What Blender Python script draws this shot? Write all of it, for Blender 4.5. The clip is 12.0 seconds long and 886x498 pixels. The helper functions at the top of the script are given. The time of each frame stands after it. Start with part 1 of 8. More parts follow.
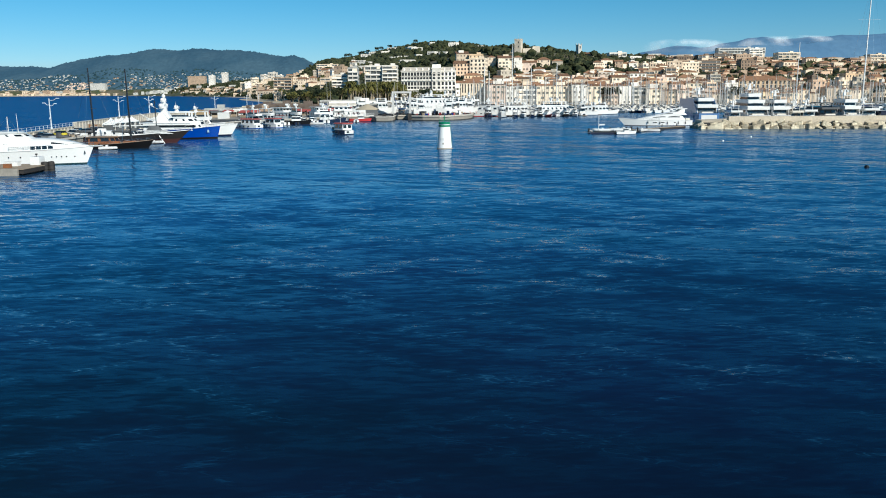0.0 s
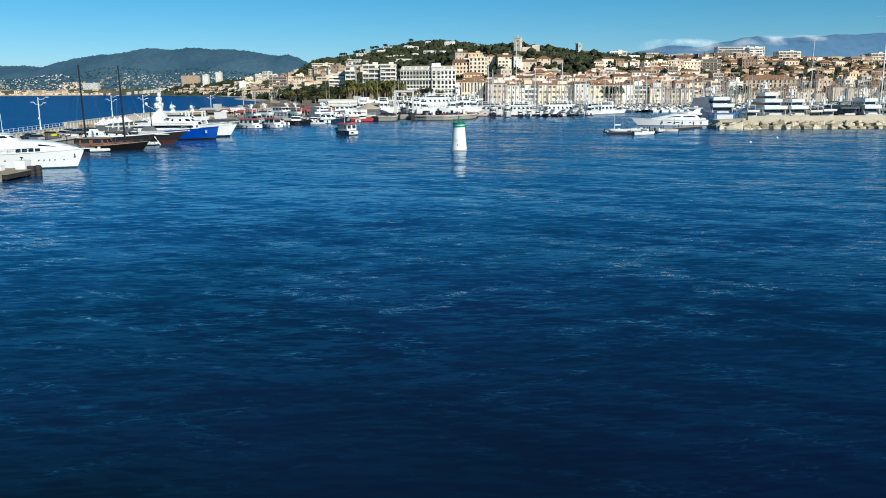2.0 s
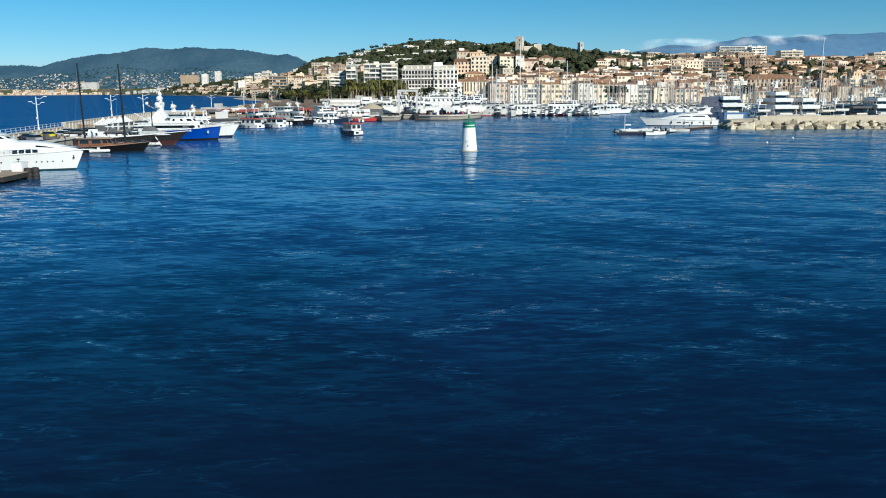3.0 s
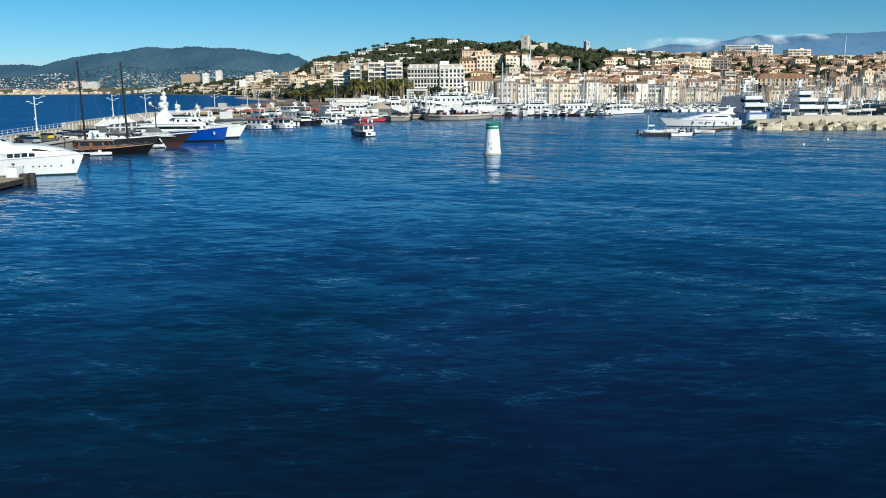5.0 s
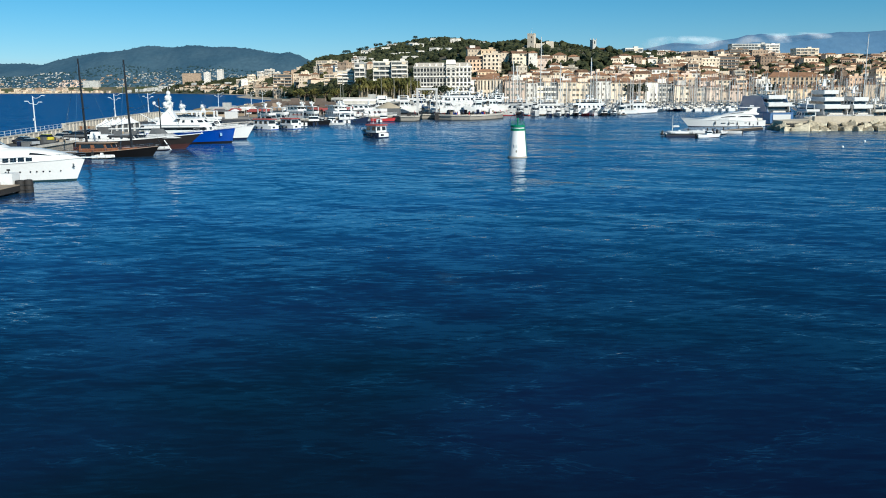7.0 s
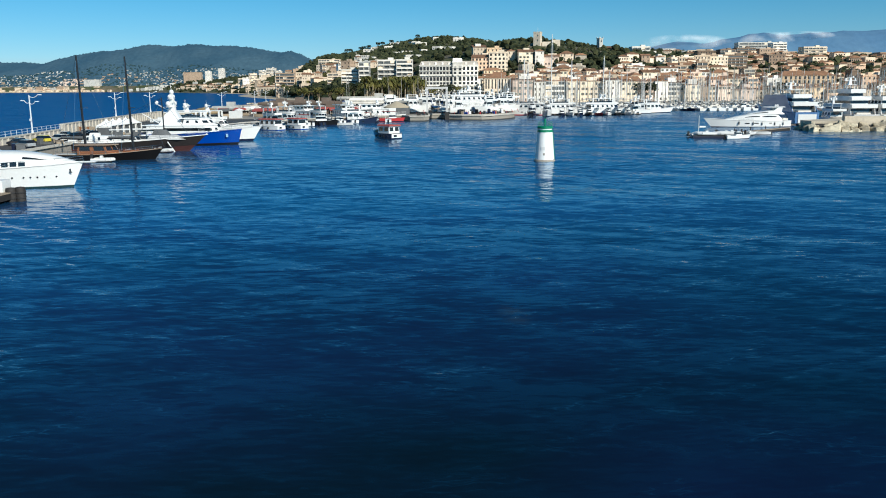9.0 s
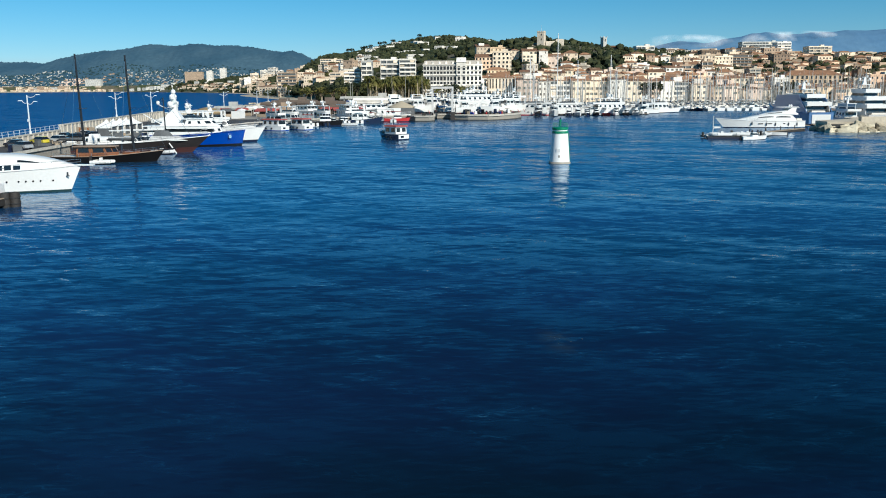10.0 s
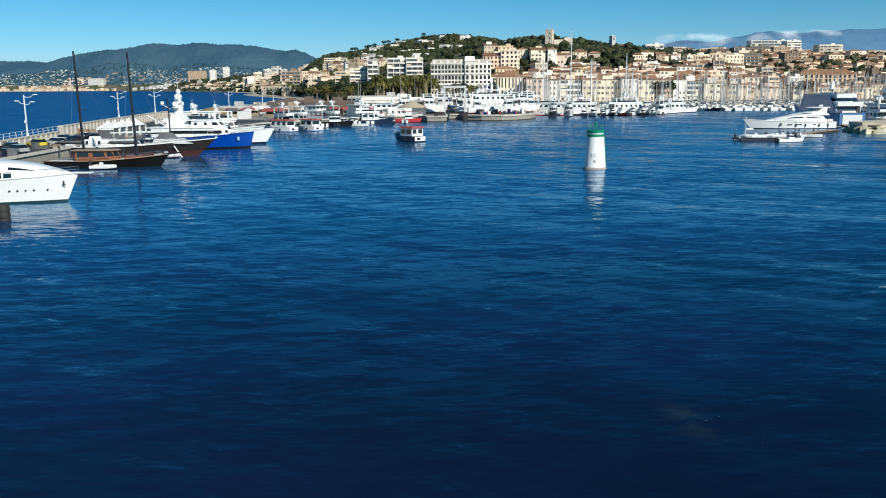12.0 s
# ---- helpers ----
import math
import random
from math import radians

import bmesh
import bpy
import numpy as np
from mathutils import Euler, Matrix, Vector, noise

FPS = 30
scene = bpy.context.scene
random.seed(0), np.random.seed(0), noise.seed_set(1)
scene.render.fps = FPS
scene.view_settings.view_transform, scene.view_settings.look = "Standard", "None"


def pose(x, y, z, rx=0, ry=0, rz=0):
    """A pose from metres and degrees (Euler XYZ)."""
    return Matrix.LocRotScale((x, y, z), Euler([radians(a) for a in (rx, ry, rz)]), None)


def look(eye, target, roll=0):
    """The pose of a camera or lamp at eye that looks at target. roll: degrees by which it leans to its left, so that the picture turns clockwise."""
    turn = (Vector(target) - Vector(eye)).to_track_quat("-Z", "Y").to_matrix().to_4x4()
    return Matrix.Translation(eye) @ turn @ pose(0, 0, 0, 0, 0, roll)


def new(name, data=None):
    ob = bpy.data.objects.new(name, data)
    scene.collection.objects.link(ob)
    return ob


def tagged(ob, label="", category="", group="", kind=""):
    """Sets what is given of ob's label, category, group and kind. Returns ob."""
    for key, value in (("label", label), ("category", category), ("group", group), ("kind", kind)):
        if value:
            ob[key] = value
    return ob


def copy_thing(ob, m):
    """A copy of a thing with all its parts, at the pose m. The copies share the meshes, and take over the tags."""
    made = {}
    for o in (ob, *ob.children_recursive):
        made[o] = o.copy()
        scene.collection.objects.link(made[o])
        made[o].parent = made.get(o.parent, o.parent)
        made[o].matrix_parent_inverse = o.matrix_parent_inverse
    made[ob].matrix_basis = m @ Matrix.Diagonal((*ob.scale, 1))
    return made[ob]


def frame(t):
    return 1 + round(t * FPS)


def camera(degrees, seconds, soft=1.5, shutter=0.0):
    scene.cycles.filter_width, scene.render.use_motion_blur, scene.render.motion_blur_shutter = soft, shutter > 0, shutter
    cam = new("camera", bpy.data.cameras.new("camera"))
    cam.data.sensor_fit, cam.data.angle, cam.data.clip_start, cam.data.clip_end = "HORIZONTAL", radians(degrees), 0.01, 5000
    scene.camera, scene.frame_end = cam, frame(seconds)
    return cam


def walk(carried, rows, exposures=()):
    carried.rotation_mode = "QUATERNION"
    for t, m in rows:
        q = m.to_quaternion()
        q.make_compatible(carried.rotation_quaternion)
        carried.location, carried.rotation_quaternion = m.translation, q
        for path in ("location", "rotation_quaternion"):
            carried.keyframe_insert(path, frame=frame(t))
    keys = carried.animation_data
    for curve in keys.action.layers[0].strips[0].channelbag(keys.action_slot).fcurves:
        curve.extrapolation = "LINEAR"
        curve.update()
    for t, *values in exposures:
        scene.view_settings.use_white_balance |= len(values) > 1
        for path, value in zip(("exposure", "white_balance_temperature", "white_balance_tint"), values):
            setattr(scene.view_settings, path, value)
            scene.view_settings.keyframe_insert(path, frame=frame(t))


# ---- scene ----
# ---------------------------------------------------------------- camera
cam = camera(56.0, 12.0, soft=1.0)
LEAN = -0.43
ROWS = [
    (0.0, 0.00, 0.00, 12.50, 0.00, -10.795),
    (0.5, -0.92, 2.95, 12.41, -0.230, -10.804),
    (1.0, -1.95, 5.78, 12.34, -0.247, -10.801),
    (1.5, -3.05, 8.34, 12.28, -0.299, -10.808),
    (2.0, -4.11, 10.84, 12.26, -0.406, -10.828),
    (2.5, -5.17, 13.31, 12.20, -0.476, -10.841),
    (3.0, -6.18, 15.69, 12.18, -0.473, -10.857),
    (5.0, -10.07, 25.13, 12.19, -0.445, -10.903),
    (5.5, -11.03, 27.34, 12.22, -0.424, -10.928),
    (6.0, -11.90, 29.48, 12.24, -0.420, -10.945),
    (6.5, -12.88, 31.74, 12.26, -0.409, -10.956),
    (7.0, -13.76, 34.04, 12.26, -0.386, -10.968),
    (9.0, -17.20, 43.40, 12.22, -0.318, -11.035),
    (9.5, -18.00, 45.79, 12.22, -0.282, -11.044),
    (10.0, -18.80, 48.24, 12.23, -0.238, -11.056),
    (10.5, -19.69, 50.65, 12.26, -0.193, -11.073),
    (11.0, -20.53, 53.11, 12.29, -0.148, -11.100),
    (11.5, -21.37, 55.56, 12.31, -0.103, -11.112),
    (12.0, -22.22, 57.92, 12.32, -0.052, -11.116),
]
walk(cam, [(t, pose(x, y, z, 90 + pitch, 0, yaw) @ pose(0, 0, 0, 0, 0, LEAN)) for t, x, y, z, yaw, pitch in ROWS],
     exposures=[(0.0, 0.0, 5200, 4), (12.0, 0.0, 5200, 4)])

# ---------------------------------------------------------------- light
SUN_EL, SUN_AZ = 31.0, 143.0          # degrees; azimuth clockwise from +y
world = bpy.data.worlds.new("sky")
scene.world = world
world.use_nodes = True
wn, wl = world.node_tree.nodes, world.node_tree.links
sky = wn.new("ShaderNodeTexSky")
sky.sky_type = "NISHITA"
sky.sun_disc = False
sky.sun_elevation, sky.sun_rotation = radians(SUN_EL), radians(SUN_AZ)
sky.altitude, sky.air_density, sky.dust_density, sky.ozone_density = 10, 0.78, 0.05, 4.0
wn["Background"].inputs["Strength"].default_value = 0.072
hs = wn.new("ShaderNodeHueSaturation")
hs.inputs["Saturation"].default_value = 1.25
hs.inputs["Hue"].default_value = 0.475
wl.new(sky.outputs[0], hs.inputs["Color"])
wl.new(hs.outputs[0], wn["Background"].inputs["Color"])

sun_data = bpy.data.lights.new("sun", "SUN")
sun_data.energy, sun_data.angle, sun_data.color = 5.9, radians(0.5), (1.0, 0.82, 0.60)
sun = new("sun", sun_data)
sd = Vector((math.sin(radians(SUN_AZ)) * math.cos(radians(SUN_EL)), math.cos(radians(SUN_AZ)) * math.cos(radians(SUN_EL)), math.sin(radians(SUN_EL))))
sun.matrix_world = look(sd * 200, (0, 0, 0))

# ---------------------------------------------------------------- materials
def principled(name):
    m = bpy.data.materials.new(name)
    m.use_nodes = True
    return m, m.node_tree.nodes, m.node_tree.links, m.node_tree.nodes["Principled BSDF"]


def mat(name, col, rough=0.5, metal=0.0, var=0.18, big=0.4, fine=6.0, bump=0.1, spec=0.5, wobble=0.0, coat=0.0):
    """A painted, cast or grown surface: one colour with stains (big) and grain (fine) over it."""
    m, n, l, b = principled(name)
    tc = n.new("ShaderNodeTexCoord")
    n1, n2 = n.new("ShaderNodeTexNoise"), n.new("ShaderNodeTexNoise")
    n1.inputs["Scale"].default_value, n1.inputs["Detail"].default_value = big, 5
    n2.inputs["Scale"].default_value, n2.inputs["Detail"].default_value = fine, 4
    for q in (n1, n2):
        l.new(tc.outputs["Object"], q.inputs["Vector"])
    add = n.new("ShaderNodeMath"); add.operation = "ADD"
    l.new(n1.outputs["Fac"], add.inputs[0]); l.new(n2.outputs["Fac"], add.inputs[1])
    ramp = n.new("ShaderNodeMapRange")
    ramp.inputs["From Min"].default_value, ramp.inputs["From Max"].default_value = 0.6, 1.4
    ramp.inputs["To Min"].default_value, ramp.inputs["To Max"].default_value = 1 - var, 1 + var
    l.new(add.outputs[0], ramp.inputs["Value"])
    src = ramp.outputs[0]
    if wobble:
        oi = n.new("ShaderNodeObjectInfo")
        r2 = n.new("ShaderNodeMapRange")
        r2.inputs["To Min"].default_value, r2.inputs["To Max"].default_value = 1 - wobble, 1 + wobble
        l.new(oi.outputs["Random"], r2.inputs["Value"])
        mu = n.new("ShaderNodeMath"); mu.operation = "MULTIPLY"
        l.new(src, mu.inputs[0]); l.new(r2.outputs[0], mu.inputs[1])
        src = mu.outputs[0]
    mix = n.new("ShaderNodeVectorMath"); mix.operation = "SCALE"
    mix.inputs[0].default_value = col
    l.new(src, mix.inputs["Scale"])
    l.new(mix.outputs[0], b.inputs["Base Color"])
    b.inputs["Roughness"].default_value, b.inputs["Metallic"].default_value = rough, metal
    b.inputs["Specular IOR Level"].default_value = spec
    b.inputs["Coat Weight"].default_value = coat
    if bump:
        bp = n.new("ShaderNodeBump")
        bp.inputs["Strength"].default_value, bp.inputs["Distance"].default_value = bump, 0.05
        l.new(n2.outputs["Fac"], bp.inputs["Height"])
        l.new(bp.outputs[0], b.inputs["Normal"])
    return m


def two_tone(name, c1, c2, scale, rough=0.85, lo=0.4, hi=0.6, bump=0.4, fine=1.0, dist=0.3, grain=0.3):
    """Two colours that meet in patches, with a finer grain: rock, earth, leaves, woodland."""
    m, n, l, b = principled(name)
    tc = n.new("ShaderNodeTexCoord")
    n1, n2 = n.new("ShaderNodeTexNoise"), n.new("ShaderNodeTexNoise")
    n1.inputs["Scale"].default_value, n1.inputs["Detail"].default_value = scale, 6
    n2.inputs["Scale"].default_value, n2.inputs["Detail"].default_value = fine, 5
    for q in (n1, n2):
        l.new(tc.outputs["Object"], q.inputs["Vector"])
    r = n.new("ShaderNodeValToRGB")
    r.color_ramp.elements[0].position, r.color_ramp.elements[1].position = lo, hi
    r.color_ramp.elements[0].color, r.color_ramp.elements[1].color = (*c1, 1), (*c2, 1)
    l.new(n1.outputs["Fac"], r.inputs[0])
    mr = n.new("ShaderNodeMapRange")
    mr.inputs["From Min"].default_value, mr.inputs["From Max"].default_value = 0.3, 0.7
    mr.inputs["To Min"].default_value, mr.inputs["To Max"].default_value = 1 - grain, 1 + grain
    l.new(n2.outputs["Fac"], mr.inputs["Value"])
    sc = n.new("ShaderNodeVectorMath"); sc.operation = "SCALE"
    l.new(r.outputs[0], sc.inputs[0]); l.new(mr.outputs[0], sc.inputs["Scale"])
    l.new(sc.outputs[0], b.inputs["Base Color"])
    b.inputs["Roughness"].default_value = rough
    b.inputs["Specular IOR Level"].default_value = 0.25
    bp = n.new("ShaderNodeBump")
    bp.inputs["Strength"].default_value, bp.inputs["Distance"].default_value = bump, dist
    l.new(n2.outputs["Fac"], bp.inputs["Height"]); l.new(bp.outputs[0], b.inputs["Normal"])
    return m


def water_material():
    """Wind-ruffled water: two crossing swells, chop and ripples tilt the surface, with thin steep crests on the ridges."""
    m, n, l, b = principled("sea_water")
    tc = n.new("ShaderNodeTexCoord")

    def field(along, across, angle, detail, out, distort=0.6):
        """Noise drawn out along crests that run at an angle from +x; sizes in metres."""
        mp = n.new("ShaderNodeMapping")
        mp.vector_type = "TEXTURE"
        mp.inputs["Scale"].default_value = (along, across, 1)
        mp.inputs["Rotation"].default_value = (0, 0, radians(angle))
        nz = n.new("ShaderNodeTexNoise")
        nz.inputs["Scale"].default_value, nz.inputs["Detail"].default_value = 1.0, detail
        nz.inputs["Distortion"].default_value = distort
        l.new(tc.outputs["Object"], mp.inputs[0]); l.new(mp.outputs[0], nz.inputs["Vector"])
        return nz.outputs[out]

    def calc(op, x, y=None):
        v = n.new("ShaderNodeMath"); v.operation = op
        for i, q in enumerate((x, y)):
            if isinstance(q, (int, float)):
                v.inputs[i].default_value = q
            elif q is not None:
                l.new(q, v.inputs[i])
        return v.outputs[0]

    def vec(op, x, y=None):
        v = n.new("ShaderNodeVectorMath"); v.operation = op
        for i, q in enumerate((x, y)):
            if isinstance(q, tuple):
                v.inputs[i].default_value = q
            elif q is not None:
                l.new(q, v.inputs[i])
        return v.outputs[0]

    def ramp(x, a, b_, c=0.0, d=1.0):
        v = n.new("ShaderNodeMapRange")
        for k, q in (("From Min", a), ("From Max", b_), ("To Min", c), ("To Max", d)):
            v.inputs[k].default_value = q
        l.new(x, v.inputs["Value"])
        return v.outputs[0]

    def scaled(v, k):
        q = n.new("ShaderNodeVectorMath"); q.operation = "SCALE"
        l.new(v, q.inputs[0]); l.new(k, q.inputs["Scale"])
        return q.outputs[0]

    slope = None
    for along, across, angle, amp in SWELL:
        tilt = calc("MULTIPLY", calc("SUBTRACT", field(along, across, angle, 2, "Fac"), 0.5), amp)
        way = n.new("ShaderNodeCombineXYZ")
        l.new(calc("MULTIPLY", tilt, -math.sin(radians(angle))), way.inputs[0])
        l.new(calc("MULTIPLY", tilt, math.cos(radians(angle))), way.inputs[1])
        slope = way.outputs[0] if slope is None else vec("ADD", slope, way.outputs[0])
    for along, across, angle, ax, ay in CHOP:
        c = vec("SUBTRACT", field(along, across, angle, 2, "Color"), (0.5, 0.5, 0.5))
        slope = vec("ADD", slope, vec("MULTIPLY", c, (ax, ay, 0.0)))
    # calmer and rougher patches, drawn out with the swell; the open bay outside the jetty is rougher
    gust = calc("MULTIPLY", ramp(field(60, 26, -16, 4, "Fac"), 0.36, 0.64, 0.7, 1.2), ramp(field(17, 6, -30, 3, "Fac"), 0.36, 0.64, 0.75, 1.25))
    sep = n.new("ShaderNodeSeparateXYZ"); l.new(tc.outputs["Object"], sep.inputs[0])
    bay = ramp(sep.outputs[0], -95, -135, 1.0, 2.6)
    slope = scaled(slope, calc("MULTIPLY", gust, bay))
    # steep backs in the open basin, gentle ones among the berths
    parts = n.new("ShaderNodeSeparateXYZ"); l.new(slope, parts.inputs[0])
    backs = calc("MINIMUM", ramp(sep.outputs[1], 40, 150, 0.17, 0.05), ramp(sep.outputs[1], 150, 290, 0.05, 0.022))
    soft_min = n.new("ShaderNodeMath"); soft_min.operation = "SMOOTH_MIN"; soft_min.inputs[2].default_value = 0.05
    l.new(parts.outputs[1], soft_min.inputs[0]); l.new(backs, soft_min.inputs[1])
    joint = n.new("ShaderNodeCombineXYZ")
    l.new(parts.outputs[0], joint.inputs[0])
    l.new(soft_min.outputs[0], joint.inputs[1])
    # thin crests along the ridges of the chop, in loose bands
    surface = joint.outputs[0]
    for along, across, angle, lift, band in CRESTS:
        ridge = calc("SUBTRACT", 1.0, calc("ABSOLUTE", calc("SUBTRACT", calc("MULTIPLY", field(along, across, angle, 1, "Fac", 0.3), 2.0), 1.0)))
        where = calc("MULTIPLY", ramp(field(9, 2.0, band, 2, "Fac"), 0.54, 0.66), ramp(sep.outputs[1], 60, 150, 1.0, 0.1))
        up = calc("MULTIPLY", calc("MULTIPLY", ramp(ridge, 0.90, 0.99), where), lift)
        way = n.new("ShaderNodeCombineXYZ"); l.new(up, way.inputs[1])
        surface = vec("ADD", surface, way.outputs[0])
    nrm = vec("NORMALIZE", vec("ADD", surface, (0.0, -0.035, 1.0)))
    # the body of the water: green-black depths, bluer in patches and in the open bay
    r = n.new("ShaderNodeValToRGB")
    r.color_ramp.elements[0].position, r.color_ramp.elements[1].position = 0.36, 0.68
    r.color_ramp.elements[0].color, r.color_ramp.elements[1].color = BODY_DEEP, BODY_BLUE
    l.new(field(48, 30, -14, 3, "Fac"), r.inputs[0])
    body = n.new("ShaderNodeMix"); body.data_type = "RGBA"
    l.new(ramp(sep.outputs[0], -95, -135), body.inputs[0]); l.new(r.outputs[0], body.inputs[6])
    body.inputs[7].default_value = (0.0006, 0.020, 0.090, 1)
    # a small cloud of silt and bubbles drifting under the surface
    off = vec("MULTIPLY", vec("SUBTRACT", tc.outputs["Object"], (-13.1, 87.4, 0.0)), (0.8, 0.28, 0.0))
    far_off = n.new("ShaderNodeVectorMath"); far_off.operation = "LENGTH"; l.new(off, far_off.inputs[0])
    cloudy = calc("MULTIPLY", calc("POWER", ramp(far_off.outputs["Value"], 1.0, 0.0), 1.6), ramp(field(1.4, 1.1, -30, 4, "Fac"), 0.38, 0.68))
    murk = n.new("ShaderNodeMix"); murk.data_type = "RGBA"
    l.new(cloudy, murk.inputs[0]); l.new(body.outputs[2], murk.inputs[6])
    murk.inputs[7].default_value = (0.016, 0.024, 0.028, 1)
    # wavelets too fine to see spread the sky's light; the waves above them mirror it
    dif, veil, glo = n.new("ShaderNodeBsdfDiffuse"), n.new("ShaderNodeBsdfGlossy"), n.new("ShaderNodeBsdfGlossy")
    flat, fre, mix1, mix2 = n.new("ShaderNodeFresnel"), n.new("ShaderNodeFresnel"), n.new("ShaderNodeMixShader"), n.new("ShaderNodeMixShader")
    l.new(murk.outputs[2], dif.inputs["Color"])
    dif.inputs["Roughness"].default_value = 1.0
    veil.inputs["Roughness"].default_value, glo.inputs["Roughness"].default_value = 0.5, 0.07
    veil.inputs["Color"].default_value, glo.inputs["Color"].default_value = WATER_VEIL, WATER_GLOSS
    flat.inputs["IOR"].default_value = fre.inputs["IOR"].default_value = 1.33
    l.new(nrm, glo.inputs["Normal"]); l.new(nrm, fre.inputs["Normal"])
    shore = ramp(sep.outputs[0], -95, -135, 1.0, 0.36)
    l.new(calc("MULTIPLY", calc("MINIMUM", calc("MULTIPLY", calc("POWER", flat.outputs[0], 1.7), VEIL), 0.285), shore), mix1.inputs[0])
    l.new(calc("MULTIPLY", calc("MINIMUM", calc("MULTIPLY", calc("POWER", fre.outputs[0], 1.3), GLOSS), 0.50), shore), mix2.inputs[0])
    l.new(dif.outputs[0], mix1.inputs[1]); l.new(veil.outputs[0], mix1.inputs[2])
    l.new(mix1.outputs[0], mix2.inputs[1]); l.new(glo.outputs[0], mix2.inputs[2])
    l.new(mix2.outputs[0], n["Material Output"].inputs["Surface"])
    n.remove(b)
    return m


# crest length, spacing, direction, tilt
SWELL = ((16, 2.8, -34, 0.24), (13, 2.3, 27, 0.19), (44, 10, -22, 0.20))
CHOP = ((4.2, 1.05, 8, 0.17, 0.24), (2.4, 0.60, -10, 0.18, 0.30), (1.0, 0.24, 4, 0.14, 0.36))
CRESTS = ((1.2, 0.36, 8, 0.10, 28), (1.1, 0.34, -12, 0.10, -32))
BODY_DEEP, BODY_BLUE = (0.0016, 0.0046, 0.0080, 1), (0.0036, 0.0072, 0.0285, 1)
WATER_GLOSS, GLOSS = (0.76, 0.86, 0.95, 1), 1.25
WATER_VEIL, VEIL = (0.15, 0.52, 1.0, 1), 1.15
WATER = water_material()
WHITE = mat("white_gelcoat", (0.75, 0.75, 0.73), 0.25, var=0.05, big=0.25, fine=3, bump=0.02, coat=0.3)
CREAM = mat("cream_gelcoat", (0.70, 0.66, 0.58), 0.35, var=0.07, bump=0.02)
OFFW = mat("weathered_white_paint", (0.72, 0.72, 0.70), 0.5, var=0.12, big=0.6, fine=5, bump=0.08)
NAVY = mat("navy_hull_paint", (0.012, 0.018, 0.045), 0.2, var=0.15, bump=0.02, coat=0.4)
BLUE = mat("bright_blue_hull_paint", (0.005, 0.045, 0.30), 0.25, var=0.12, bump=0.02, coat=0.3)
BLACK = mat("black_hull_paint", (0.007, 0.007, 0.008), 0.35, var=0.2, bump=0.03, spec=0.3)
WEATHERED = mat("weathered_brown_topsides", (0.018, 0.015, 0.015), 0.6, spec=0.3, var=0.35, big=0.8, fine=6)
MAROON = mat("maroon_bottom_paint", (0.045, 0.012, 0.010), 0.6, var=0.25)
RED = mat("red_paint", (0.42, 0.03, 0.03), 0.45, var=0.15, bump=0.03)
REDCLOTH = mat("faded_red_awning_cloth", (0.33, 0.075, 0.065), 0.9, var=0.18, bump=0.1)
GREYCLOTH = mat("grey_boat_cover", (0.10, 0.105, 0.11), 0.9, var=0.3, bump=0.15)
BLUECLOTH = mat("blue_sail_cover", (0.03, 0.07, 0.22), 0.9, var=0.2, bump=0.1)
TENT = mat("white_tent_cloth", (0.82, 0.82, 0.80), 0.85, var=0.05, bump=0.05)
GLASS = mat("dark_boat_glass", (0.012, 0.015, 0.02), 0.08, var=0.1, bump=0.0, spec=0.8)
BLUEBLACK = mat("navy_float_plastic", (0.006, 0.010, 0.035), 0.5, var=0.2, bump=0.05)
TEAL = mat("teal_boot_stripe", (0.008, 0.035, 0.042), 0.5, var=0.2)
TEAK = mat("weathered_teak_deck", (0.24, 0.18, 0.13), 0.7, var=0.2, fine=9)
VARNISH = mat("varnished_mahogany", (0.23, 0.092, 0.034), 0.3, var=0.25, big=1.5, fine=12, bump=0.04, coat=0.4)
STEEL = mat("stainless_steel", (0.6, 0.6, 0.6), 0.25, 1.0, var=0.05, bump=0)
ALU = mat("painted_aluminium_mast", (0.70, 0.69, 0.66), 0.4, 0.1, var=0.08, bump=0)
CARBON = mat("black_carbon_mast", (0.012, 0.013, 0.016), 0.35, var=0.1, bump=0)
RUBBER = mat("black_rubber", (0.02, 0.02, 0.021), 0.8, var=0.2)
HYPALON = mat("grey_hypalon_tube", (0.55, 0.55, 0.54), 0.6, var=0.1)
CONCRETE = mat("harbour_concrete", (0.29, 0.265, 0.225), 0.85, var=0.22, big=0.25, fine=2.5, bump=0.25)
BREAKWALL = mat("warm_breakwater_concrete", (0.52, 0.45, 0.34), 0.85, var=0.2, big=0.3, fine=2.0, bump=0.25)
PALEWALL = mat("pale_sea_wall_concrete", (0.50, 0.465, 0.40), 0.85, var=0.2, big=0.3, fine=2.0, bump=0.25)
ASPHALT = mat("worn_asphalt", (0.052, 0.050, 0.049), 0.9, var=0.3, big=0.15, fine=4, bump=0.2)
ROCK = two_tone("pale_breakwater_rock", (0.33, 0.28, 0.195), (0.62, 0.55, 0.40), 0.35, fine=2.5, bump=0.5, dist=0.15)
ROCKD = mat("wet_and_shaded_rock", (0.045, 0.042, 0.035), 0.6, var=0.3, bump=0.4)
WOODP = mat("grey_brown_pontoon_planks", (0.30, 0.24, 0.17), 0.8, var=0.25, fine=8, bump=0.2)
PILE = mat("tarred_pile", (0.025, 0.022, 0.02), 0.75, var=0.3, bump=0.3)
GREEN = mat("green_beacon_paint", (0.02, 0.20, 0.10), 0.4, var=0.15)
